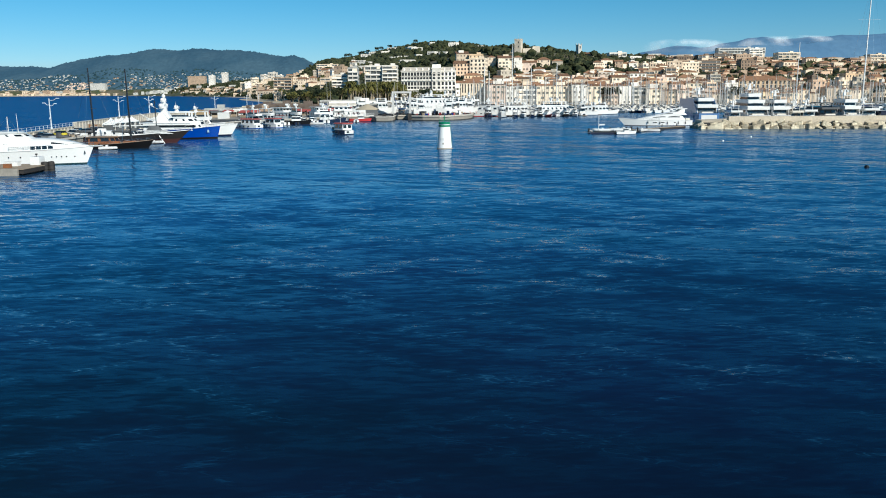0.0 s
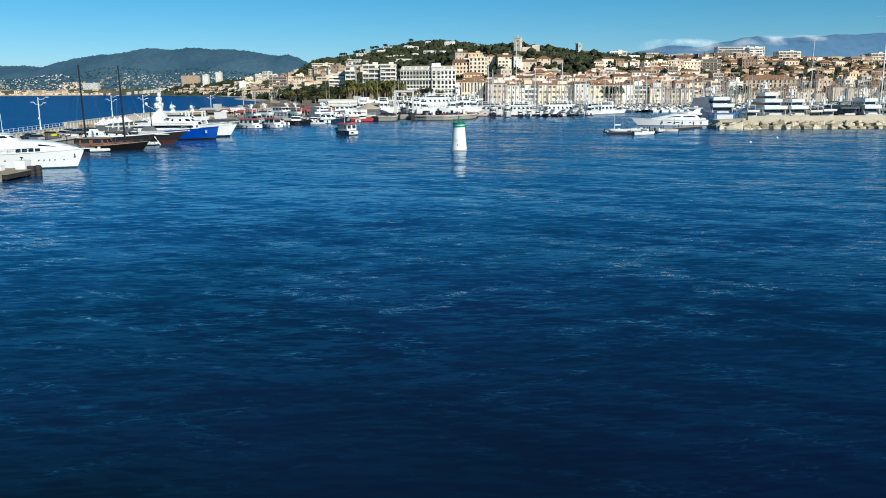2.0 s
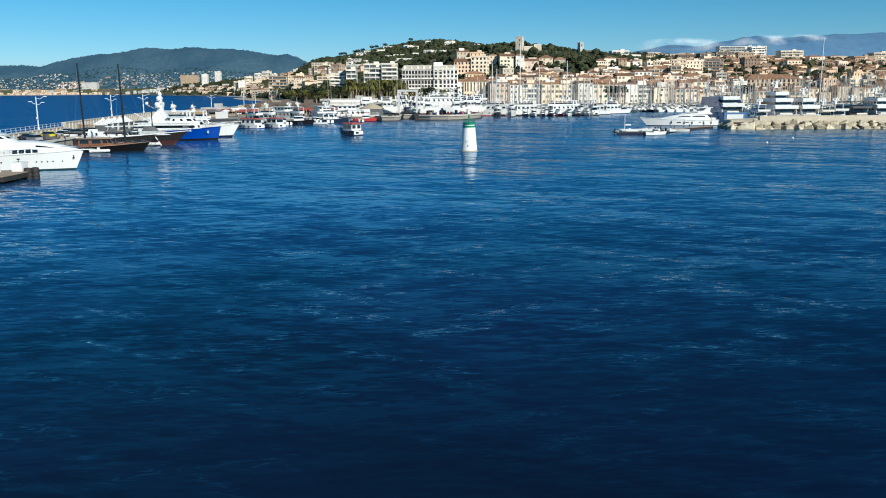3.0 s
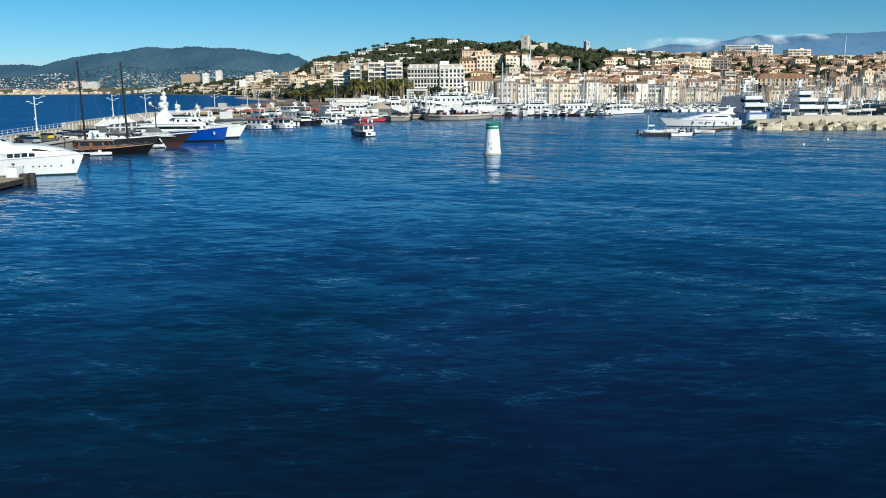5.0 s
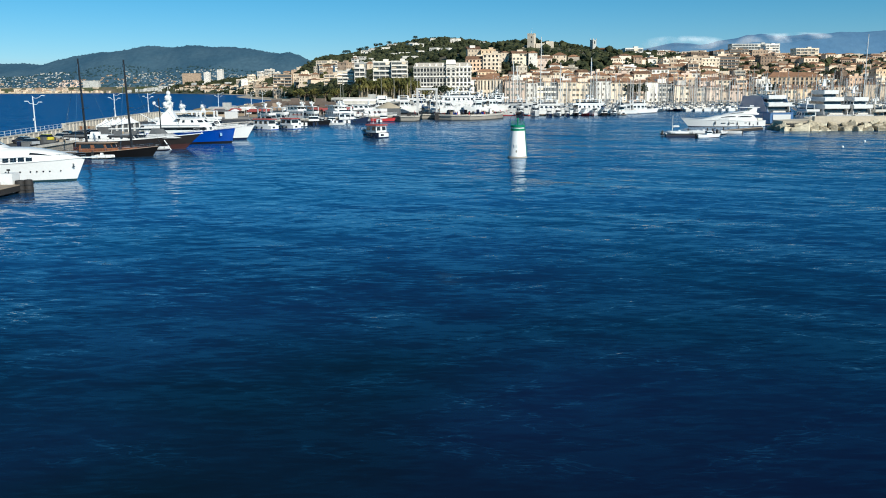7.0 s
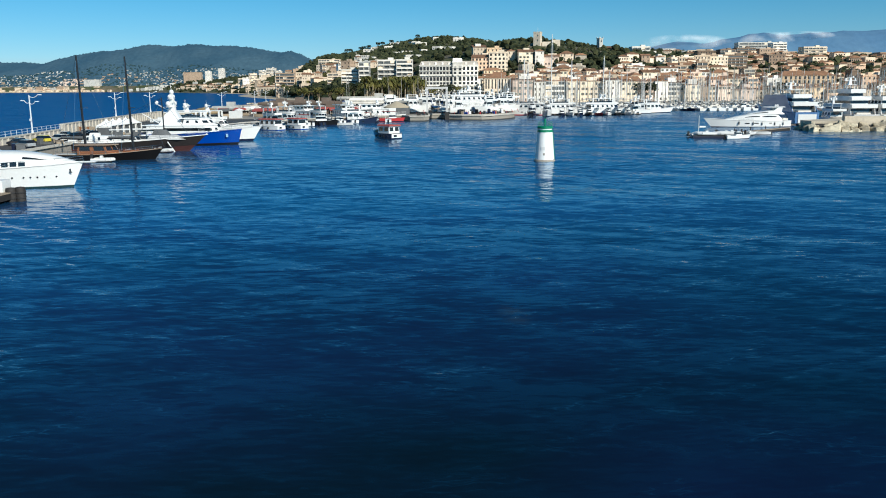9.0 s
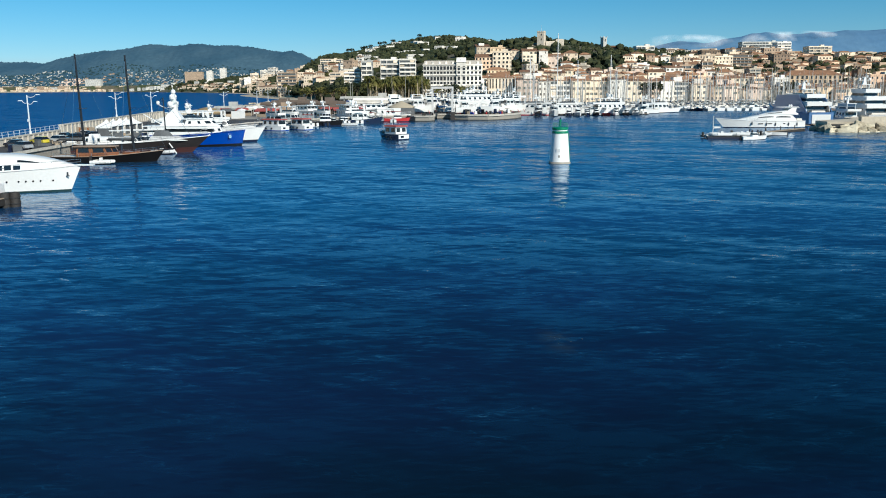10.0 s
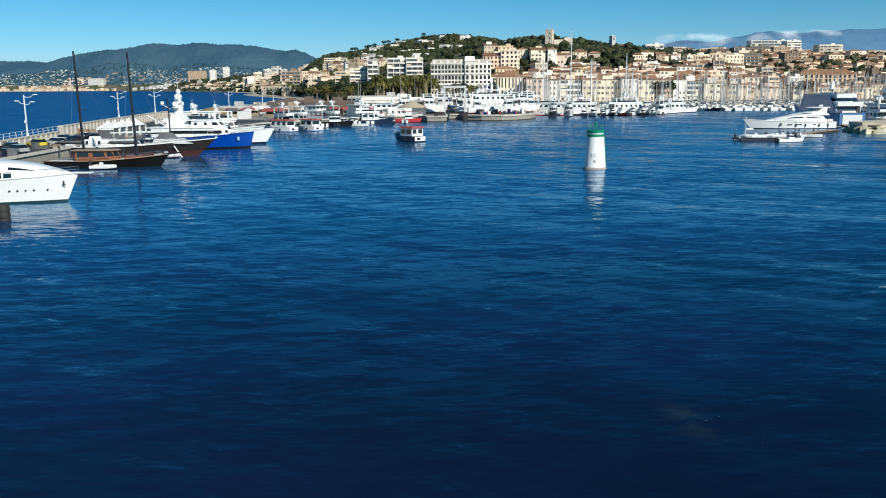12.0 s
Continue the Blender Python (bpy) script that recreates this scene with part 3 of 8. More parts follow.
# ---------------------------------------------------------------- breakwater with boulders
def front_y(x):
    return 263 - 0.07 * (x - 74) + 0.8 * math.sin(x * 0.35)


slab("pavement_breakwater", [(82, 266), (100, 263), (140, 260), (230, 256), (230, 292), (140, 292), (99, 292.5), (97, 283), (88, 277), (82, 273)], -4, 2.5, BREAKWALL, "pale concrete roadway on top of the breakwater", "breakwater")
slab("wall_breakwater", [(90, front_y(90) + 2.4), (120, 262.6), (160, 259.8), (230, 255.2), (230, 256.6), (160, 261.3), (120, 264.2), (90, front_y(90) + 4.0)], 0.6, 3.75, BREAKWALL, "long pale parapet wall along the breakwater", "wall")


def boulder_mesh(seed):
    """A quarried block: a cube with shifted corners and chipped edges."""
    rnd = random.Random(seed)
    bm = bmesh.new()
    bmesh.ops.create_cube(bm, size=1.7)
    for v in bm.verts:
        v.co += Vector((rnd.uniform(-0.26, 0.26), rnd.uniform(-0.26, 0.26), rnd.uniform(-0.24, 0.24)))
    bmesh.ops.bevel(bm, geom=bm.edges[:], offset=rnd.uniform(0.07, 0.15), segments=1, affect="EDGES")
    for v in bm.verts:
        v.co *= 1 + 0.10 * noise.noise(v.co * 1.9 + Vector((seed, 0, 0)))
    me = bpy.data.meshes.new("boulder")
    bm.to_mesh(me); bm.free()
    me.materials.append(ROCK)
    return me


boulder_kinds = [boulder_mesh(i) for i in range(12)]
breakwater = thing("boulder_bank", "bank of big pale angular boulders facing the water", "breakwater", kind="structure")
rb = random.Random(5)


def boulder(x, y, z, s, turn=24):
    ob = new("boulder", rb.choice(boulder_kinds))
    ob.parent = breakwater
    ob.matrix_basis = pose(x, y, z, rb.uniform(-turn, turn), rb.uniform(-turn, turn), rb.choice((0, 90)) + rb.uniform(-28, 28)) @ Matrix.Diagonal((s * rb.uniform(0.9, 1.55), s * rb.uniform(0.8, 1.15), s * rb.uniform(0.6, 0.9), 1))


x = 81.5
while x < 206:
    boulder(x, front_y(x) - 0.5, 0.15, rb.uniform(1.0, 1.7))
    boulder(x + rb.uniform(-0.6, 0.6), front_y(x) + 1.0, 1.2, rb.uniform(0.85, 1.35))
    if rb.random() < 0.45:
        boulder(x + rb.uniform(-0.5, 0.9), front_y(x) + 2.0, 2.0, rb.uniform(0.55, 0.9))
    if rb.random() < 0.3:
        boulder(x + 0.5, front_y(x) - 1.9, -0.3, rb.uniform(0.5, 0.8))
    x += rb.uniform(2.2, 3.5)
# dark core behind the boulders paints shade into the gaps between them
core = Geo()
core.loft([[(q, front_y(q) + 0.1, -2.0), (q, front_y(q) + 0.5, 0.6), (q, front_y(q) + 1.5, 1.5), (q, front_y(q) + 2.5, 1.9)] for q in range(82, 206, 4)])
part("rubble_shade_core", core, ROCKD, breakwater, "dark rubble core giving the boulder gaps their shade", smooth=0)
for i in range(9):
    boulder(80.5 + rb.uniform(0, 2), 264 + 1.0 * i, rb.uniform(0.2, 1.0), rb.uniform(0.7, 1.1))

# groyne beyond the jetty root and pale beach
g = Geo()
for i in range(60):
    bx = -150 + 1.6 * i + rb.uniform(-0.5, 0.5)
    g.box(bx, 640 + rb.uniform(-2, 2), 0.6, rb.uniform(1.5, 3), rb.uniform(2, 4), rb.uniform(1.5, 3.2), rb.uniform(0, 3), 0.75)
solid("groyne", g, ROCK, "low groyne of pale rough stones by the beach", "groyne", kind="structure", smooth=0)
bg = Geo()
low, high = [], []
for i in range(40):
    y = 640 + 2700 * (i / 39) ** 1.6
    low.append((coast(y) - 6, y)); high.append((coast(y) + 48 + 0.02 * y, y))
bg.loft([[(a[0], a[1], -0.5), (a[0] * 0.6 + b[0] * 0.4, a[1], 1.0), (b[0], b[1], 3.0)] for a, b in zip(low, high)])
far = Geo()
far.loft([[(x, 3395 + 8 * math.sin(x / 90), -0.5), (x, 3408, 2.0), (x, 3440, 4.0)] for x in range(-2500, -1300, 40)])
solid("ground_far_beach", far, SAND, "pale strip of beach across the bay", "beach", kind="structure", smooth=180)
solid("ground_beach", bg, SAND, "pale strip of sandy beach along the bay", "beach", kind="structure", smooth=180)

# ---------------------------------------------------------------- boats
DULLMAST = mat("weathered_alloy_mast", (0.42, 0.40, 0.35), 0.5, 0.1, var=0.15, bump=0, wobble=0.5)


def hull_rows(L, B, F, sheer, rake, zs, full=0.36, fine=2.0, transom=0.85, n=15, flare=0.35):
    """Stations from stern to bow; each a list of points on the +y side, at the heights zs (0 waterline, 1 deck edge)."""
    rows = []
    for i in range(n):
        u = i / (n - 1)
        if u > full:
            w = 1 - ((u - full) / (1 - full)) ** fine
        else:
            w = 1 - (1 - transom) * ((full - u) / full) ** 2
        deck = F * (1 + sheer * max(0, u - 0.25) ** 2 * 1.8 + 0.05 * (1 - u) ** 2)
        row = []
        for h in zs:
            k = max(h, 0)
            narrow = 1 - flare * (1 - k) * smoothstep(0.3, 1.0, u)
            ww = max(0.0, w) * narrow
            if h < 0:
                ww *= 0.8
            row.append((L * (u - 0.5) + rake * k * u ** 5 - rake * 0.0, 0.5 * B * ww + 0.02, deck * h if h >= 0 else h * 0.9))
        rows.append(row)
    return rows


def both(rows):
    return [[(x, -y, z) for x, y, z in reversed(r)] + [(x, y, z) for x, y, z in r] for r in rows]


def hull(ob, L, B, F, material, boot, sheer=0.5, rake=None, deck_mat=None, stripe=0.16, name="hull", lite=False, **kw):
    rake = 0.09 * L if rake is None else rake
    top = hull_rows(L, B, F, sheer, rake, (-1.0, 0.0, 0.5, 1.0) if lite else (stripe, 0.4, 0.7, 1.0), **kw)
    g = Geo()
    g.loft([[(x, y, z) for x, y, z in r] for r in top])
    g.loft([[(x, -y, z) for x, y, z in reversed(r)] for r in top])
    g.add(both(top)[0], [tuple(range(len(both(top)[0]) - 1, -1, -1))])
    h = part(name, g, material, ob)
    if not lite:
        low = hull_rows(L, B, F, sheer, rake, (-1.0, 0.0, stripe), **kw)
        g = Geo(); g.loft(both(low)); g.add(both(low)[0], [tuple(range(5, -1, -1))])
        part("boot_stripe", g, boot, h)
    g = Geo()
    g.loft([[(x, y, z - 0.03) for x, y, z in (r[-1],)] + [(r[-1][0], 0, r[-1][2] + 0.02 * B - 0.03)] + [(r[-1][0], -r[-1][1], r[-1][2] - 0.03)] for r in top])
    part("deck", g, deck_mat or TEAK, ob)
    g = Geo()
    side = [(r[-1][0], r[-1][1], r[-1][2]) for r in top]
    g.sweep([(x, -y, z) for x, y, z in reversed(side)] + side, 0.012 * B + 0.02)
    if not lite:
        part("rub_rail", g, material, h)
    return [(r[-1][0], r[-1][1], r[-1][2]) for r in top]


def plan(x0, x1, w, nose=0.5):
    return [(x0, -w / 2), (x1 - nose * w, -w / 2), (x1 - 0.12 * w, -w * 0.28), (x1, 0), (x1 - 0.12 * w, w * 0.28), (x1 - nose * w, w / 2), (x0, w / 2)]


def shift(poly, rf, rb_, x0, x1, taper):
    return [(x + (rb_ * (x1 - x) - rf * (x - x0)) / (x1 - x0), y * taper) for x, y in poly]


def house(ob, x0, x1, w, z0, z1, material, rf=1.0, rb_=0.2, taper=0.92, nose=0.5, band=(0.45, 0.82), glass=None, name="deckhouse", roof=0.0, gap=0.0, single=False):
    """A raked deckhouse with a window band; returns the mesh."""
    a = plan(x0, x1, w, nose)
    b = shift(a, rf, rb_, x0, x1, taper)
    g = Geo(); g.prism(a, b, z0, z1)
    h = part(name, g, material, ob)
    if band:
        lo = [(p[0] + (q[0] - p[0]) * band[0], p[1] + (q[1] - p[1]) * band[0]) for p, q in zip(a, b)]
        hi = [(p[0] + (q[0] - p[0]) * band[1], p[1] + (q[1] - p[1]) * band[1]) for p, q in zip(a, b)]
        cx = (x0 + x1) / 2
        k = 1 + 0.05 / w
        grow = lambda poly: [(cx + (x - cx) * (1 + 0.06 / (x1 - x0)), y * k + math.copysign(0.012, y)) for x, y in poly]
        lo, hi = grow(lo), grow(hi)
        zl, zh = z0 + (z1 - z0) * band[0], z0 + (z1 - z0) * band[1]
        n = len(lo)
        allg = Geo()
        for i in range(n):
            j = (i + 1) % n
            ln = math.hypot(lo[j][0] - lo[i][0], lo[j][1] - lo[i][1])
            m = max(1, round(ln / (2.2 if gap else 6)))
            for q in range(m):
                t0, t1 = q / m + gap / 2, (q + 1) / m - gap / 2
                P = lambda s, t: (s[i][0] + (s[j][0] - s[i][0]) * t, s[i][1] + (s[j][1] - s[i][1]) * t)
                g = allg if single else Geo()
                g.add([(*P(lo, t0), zl), (*P(lo, t1), zl), (*P(hi, t1), zh), (*P(hi, t0), zh)], [(0, 1, 2, 3)])
                if not single:
                    part("window", g, glass or GLASS, h, smooth=0)
        if single:
            part("window_band", allg, glass or GLASS, h, smooth=0)
    if roof:
        c = plan(x0 - 0.35 * roof, x1 + 0.0 * roof - rf * 0.75, w * (taper + 0.06), nose)
        g = Geo(); g.prism(c, c, z1, z1 + 0.16)
        part("roof", g, material, h)
    return h


def railing(ob, edge, h=0.9, every=2, skip=3, material=None):
    g = Geo()
    for s in (1, -1):
        pts = [(x, s * max(0, y - 0.12), z) for x, y, z in edge[skip:]]
        for i, p in enumerate(pts):
            if i % every == 0:
                g.tube(p, (p[0], p[1], p[2] + h), 0.03, n=4)
        for p, q in zip(pts, pts[1:]):
            for k in (0.55, 1.0):
                g.tube((p[0], p[1], p[2] + h * k), (q[0], q[1], q[2] + h * k), 0.025, n=4, caps=False)
    return part("guard_rail", g, material or STEEL, ob, kind="stuff")


def radar_mast(ob, x, z, h, w, domes=2, material=None):
    g = Geo()
    g.prism([(x - 0.9, -w * 0.10), (x + 0.2, -w * 0.10), (x + 0.2, w * 0.10), (x - 0.9, w * 0.10)], [(x - 0.85, -w * 0.04), (x - 0.5, -w * 0.04), (x - 0.5, w * 0.04), (x - 0.85, w * 0.04)], z, z + h)
    m = part("radar_mast", g, material or WHITE, ob)
    g = Geo(); g.box(x - 0.5, 0, z + h * 0.55, 0.8, w * 0.7, 0.12); g.box(x - 0.6, 0, z + h * 0.95, 0.6, w * 0.42, 0.1)
    part("spreader", g, material or WHITE, m)
    for i in range(domes):
        s = 1 if i % 2 else -1
        r = 0.34 if i < 2 else 0.24
        g = Geo(); g.ball((x - 0.5, s * w * (0.28 if i < 2 else 0.15), z + h * (0.55 if i < 2 else 0.97) + r * 1.05), r, 12, 1.15)
        part("radar_dome", g, WHITE, m)
    g = Geo(); g.box(x + 0.1, 0, z + h * 0.75, 0.18, 1.6, 0.14); g.tube((x - 0.6, 0, z + h), (x - 0.7, 0, z + h * 1.5), 0.03, 0.015, 5)
    part("aerial", g, WHITE, m)
    return m


def fenders(ob, edge, n, material=None, drop=1.0):
    for i in range(n):
        k = 2 + int(i * (len(edge) - 6) / max(1, n))
        for s in (1, -1):
            x, y, z = edge[k]
            g = Geo(); g.lathe(x, s * (y + 0.16), [(0.05, z - drop - 0.75), (0.17, z - drop - 0.6), (0.17, z - drop), (0.04, z - drop + 0.15), (0.015, z)], 8)
            part("fender", g, material or OFFW, ob)


def at(x, y, heading, z=0.0):
    """heading: degrees from +x to the bow."""
    return pose(x, y, z, 0, 0, heading)


def motor_yacht(name, label, m, L, B, F, tiers=2, hull_mat=None, top_mat=None, boot=None, group="yachts", fend=3, gap=0.12, mast=True, domes=3, sheer=0.5, lean=False):
    ob = thing(name, label, "yacht", m, group)
    top_mat = top_mat or WHITE
    edge = hull(ob, L, B, F, hull_mat or WHITE, boot or NAVY, sheer)
    z, x0, x1, w = F * 1.02, -0.42 * L, 0.22 * L, 0.82 * B
    for t in range(tiers):
        h = 2.25 - 0.1 * t
        house(ob, x0 + (1.5 if t == 0 else 0.0), x1, w, z, z + h, top_mat, rf=1.3 + 0.4 * t, taper=0.93, name="deckhouse" if t == 0 else "upper_deckhouse", gap=gap, single=lean)
        g = Geo(); g.box(x0 + (1.5 if t == 0 else 0.0) + 0.16, 0, z + h * 0.45, 0.12, w * (0.3 if tiers > 1 else 0.42), h * 0.78); part("saloon_door", g, GLASS, ob, "dark sliding glass doors", smooth=0)
        # overhanging deck above with its solid bulwark
        g = Geo()
        a = plan(x0 - 0.035 * L, x1 - 0.8, w * 1.06)
        g.prism(a, a, z + h - (0.2 if tiers > 1 else 0.0), z + h + 0.14)
        b = shift(a, -0.1, 0.0, x0, x1, 1.02)
        c = [(x * 0.985, y * 0.93) for x, y in b]
        zb = z + h + (0.95 if tiers > 1 else 0.68)
        g.prism(a, b, z + h + 0.14, zb, caps=False)
        g.prism([(x * 0.985, y * 0.94) for x, y in a][::-1], c[::-1], z + h + 0.14, zb, caps=False)
        g.loft([[(*p, zb) for p in b], [(*p, zb) for p in c]], closed=True)
        part("deck_overhang", g, top_mat, ob)
        if tiers > 1 and t == 0:
            for s in (1, -1):
                xa = x0 - 0.02 * L
                g = Geo(); g.prism([(xa, s * w * 0.5 - 0.06), (xa + 3.2, s * w * 0.5 - 0.06), (xa + 3.2, s * w * 0.5 + 0.06), (xa, s * w * 0.5 + 0.06)], [(xa + 1.0, s * w * 0.5 - 0.06), (xa + 1.7, s * w * 0.5 - 0.06), (xa + 1.7, s * w * 0.5 + 0.06), (xa + 1.0, s * w * 0.5 + 0.06)], z, z + h); part("side_wing", g, top_mat, ob)
        z += h + 0.14
        x0, x1, w = x0 + 0.07 * L, x1 - 0.09 * L, w * (0.76 if tiers > 1 else 0.9)
    # windscreen and hardtop of the flybridge
    house(ob, x0 + 0.05 * L, x1, w * 0.8, z, z + 1.0, GLASS, rf=1.0, band=None, name="windscreen")
    g = Geo(); a = plan(x0 + 0.02 * L, x1 - 0.5, w * 0.85); g.prism(a, a, z + 2.0, z + 2.16)
    for s in (1, -1):
        for xx in (x0 + 0.05 * L, x1 - 0.06 * L):
            g.box(xx, s * w * 0.36, z + 1.0, 0.5, 0.12, 2.0)
    part("hardtop", g, top_mat, ob)
    if mast:
        radar_mast(ob, (x0 + x1) / 2, z + 2.16, 1.3 + 0.025 * L, B * 0.6, domes)
    railing(ob, edge)
    # portholes and swim platform
    for s in () if lean else (1, -1):
        for k in range(5, 11, 2):
            x, y, zz = edge[k]
            g = Geo(); g.box(x, s * (y * 0.985), F * 0.62, 0.9, 0.1, 0.34, -s * 0.05)
            part("porthole", g, GLASS, ob)
    g = Geo(); g.box(-0.5 * L - 0.9, 0, 0.45, 2.0, B * 0.72, 0.18); part("swim_platform", g, TEAK, ob)
    g = Geo(); g.box(-0.43 * L, 0, F + 0.5, 1.2, B * 0.5, 0.5, 0, 0.9); part("aft_sofa", g, CREAM, ob)
    g = Geo(); g.box(-0.5 * L - 0.02, 0, F * 0.55, 0.08, B * 0.34, F * 0.5); part("stern_door", g, GLASS, ob)
    if fend and not lean:
        fenders(ob, edge, fend)
    return ob


def sail_boat(label, m, L, mast_h, hull_mat, cover, group="sailing boats in the marina", masts=1, mast_mat=None, mr=0.11, lite=False):
    ob = thing("sailing_boat", label, "sailing boat", m, group)
    B, F = L * 0.28, 0.11 * L
    edge = hull(ob, L, B, F, hull_mat, NAVY, 0.25, 0.05 * L, OFFW, n=11, transom=0.72, lite=lite)
    house(ob, -0.12 * L, 0.2 * L, B * 0.5, F * 1.02, F * 1.02 + 0.55, OFFW, 0.9, 0.3, 0.85, name="coachroof", band=None if lite else (0.3, 0.75), single=True)
    for i in range(masts):
        xm = 0.1 * L - 0.38 * L * i
        h = mast_h * (1 - 0.28 * i)
        g = Geo(); g.tube((xm, 0, F), (xm - 0.01 * h, 0, F + h), mr, mr * 0.65, 6)
        ms = part("mast", g, mast_mat or (DULLMAST if lite else ALU), ob)
        for k in (0.42, 0.7):
            g = Geo(); g.tube((xm - 0.004 * h, -B * 0.42, F + h * k), (xm - 0.004 * h, B * 0.42, F + h * k), 0.03, n=4)
            if not lite:
                part("spreader", g, mast_mat or (DULLMAST if lite else ALU), ms)
        g = Geo(); g.tube((xm, 0, F + 1.5), (xm - 0.36 * L, 0, F + 1.6), 0.09, n=6)
        bo = part("boom", g, mast_mat or (DULLMAST if lite else ALU), ob)
        g = Geo(); g.tube((xm - 0.2, 0, F + 1.72), (xm - 0.34 * L, 0, F + 1.75), 0.2, 0.13, 8)
        part("sail_cover", g, cover, bo)
        g = Geo()
        for p in ((edge[-1][0], 0, edge[-1][2]), (-0.48 * L, 0, F), (xm - 0.3, B * 0.46, F), (xm - 0.3, -B * 0.46, F)):
            g.tube((xm - 0.01 * h, 0, F + h), p, 0.018, n=3, caps=False)
        if not lite:
            part("rigging", g, STEEL, ms)
    return ob


def runabout(label, m, L, hull_mat, canopy=None, group="small harbour boats", name="motor_boat", cabin=True, lite=False):
    ob = thing(name, label, "boat", m, group)
    B, F = L * 0.32, 0.13 * L
    hull(ob, L, B, F, hull_mat, NAVY, 0.3, 0.07 * L, OFFW, n=9, lite=lite)
    if cabin:
        house(ob, -0.1 * L, 0.22 * L, B * 0.66, F, F + 0.16 * L, OFFW, 0.6, 0.1, 0.88, name="cabin", band=(0.45, 0.85), single=True)
    if canopy:
        g = Geo()
        g.loft([[(x, y, F + 0.27 * L + 0.25 * math.cos(y / B * 2)) for y in (-B * 0.42, -B * 0.2, 0, B * 0.2, B * 0.42)] for x in (-0.42 * L, -0.1 * L, 0.2 * L)])
        g.loft([[(x, y, F + 0.27 * L - 0.12 + 0.25 * math.cos(y / B * 2)) for y in (B * 0.42, B * 0.2, 0, -B * 0.2, -B * 0.42)] for x in (-0.42 * L, -0.1 * L, 0.2 * L)])
        cn = part("awning", g, canopy, ob)
        g = Geo()
        for xx in (-0.4 * L, -0.1 * L, 0.18 * L):
            for s in (1, -1):
                g.tube((xx, s * B * 0.4, F), (xx, s * B * 0.4, F + 0.29 * L), 0.04, n=4)
        part("awning_frame", g, STEEL, cn, kind="stuff")
    g = Geo(); g.box(-0.5 * L - 0.15, 0, F * 0.75, 0.5, 0.5, 1.0, 0, 0.8)
    if not lite:
        part("outboard_motor", g, RUBBER, ob)
    return ob


def excursion_boat(label, m, L, B, roof_mat, hull_mat=None, group="excursion boats", trim=None):
    ob = thing("excursion_boat", label, "boat", m, group)
    F = 1.25
    edge = hull(ob, L, B, F, hull_mat or WHITE, trim or BLUE, 0.35, 0.8, TEAK, n=11)
    h = house(ob, -0.40 * L, 0.24 * L, B * 0.84, F, F + 1.8, OFFW, 0.5, 0.1, 0.96, 0.3, band=(0.34, 0.85), gap=0.16, name="cabin")
    g = Geo(); a = plan(-0.44 * L, 0.25 * L, B * 0.95, 0.3); g.prism(a, [(x, y * 0.9) for x, y in a], F + 1.8, F + 2.1); part("roof", g, roof_mat, ob, "faded red roof")
    g = Geo(); g.box(0.30 * L, 0, F + 0.5, 0.8, B * 0.5, 0.5); part("bench", g, TEAK, ob)
    g = Geo(); g.box(-0.5 * L - 0.04, 0, F * 0.62, 0.1, B * 0.78, F * 0.75); tr = part("transom", g, WHITE, ob, "white painted transom", smooth=0)
    g = Geo(); g.box(-0.5 * L - 0.1, B * 0.12, F * 0.62, 0.06, B * 0.24, F * 0.4); part("stern_hatch", g, GLASS, tr, smooth=0)
    g = Geo(); g.tube((0, 0, F + 2.1), (0, 0, F + 4.0), 0.05, 0.03, 6); part("mast", g, OFFW, ob)
    railing(ob, edge, 0.7, 2, 6, OFFW)
    for k in (3, 5, 7):
        for s in (1, -1):
            x, y, z = edge[k]
            g = Geo(); g.lathe(0, 0, [(0.13, -0.09), (0.27, -0.09), (0.27, 0.09), (0.13, 0.09)], 12)
            f = part("tyre_fender", g, RUBBER, ob)
            f.matrix_basis = pose(x, s * (y + 0.08), F * 0.55, 90)
    return ob


def inflatable(label, m, L, group="small harbour boats", tube_mat=None):
    ob = thing("inflatable_dinghy", label, "dinghy", m, group)
    r = 0.075 * L
    g = Geo()
    pts = [(-0.5 * L, 0.2 * L), (0.18 * L, 0.2 * L), (0.36 * L, 0.14 * L), (0.47 * L, 0.0), (0.36 * L, -0.14 * L), (0.18 * L, -0.2 * L), (-0.5 * L, -0.2 * L)]
    for p, q in zip(pts, pts[1:]):
        g.tube((*p, r * 1.4 + 0.05 * max(0, p[0])), (*q, r * 1.4 + 0.05 * max(0, q[0])), r, n=8)
    part("tube", g, tube_mat or HYPALON, ob)
    g = Geo(); g.box(-0.08 * L, 0, r * 0.9, 0.84 * L, 0.34 * L, 0.12); part("floor", g, GREYCLOTH, ob)
    g = Geo(); g.box(-0.08 * L, 0, r + 0.45, 0.14 * L, 0.16 * L, 0.75, 0, 0.8); part("console", g, WHITE, ob)
    g = Geo(); g.box(-0.26 * L, 0, r + 0.3, 0.12 * L, 0.24 * L, 0.4); part("seat", g, CREAM, ob)
    g = Geo(); g.box(-0.53 * L, 0, r + 0.55, 0.45, 0.4, 1.0, 0, 0.75); part("outboard_motor", g, RUBBER, ob)
    return ob

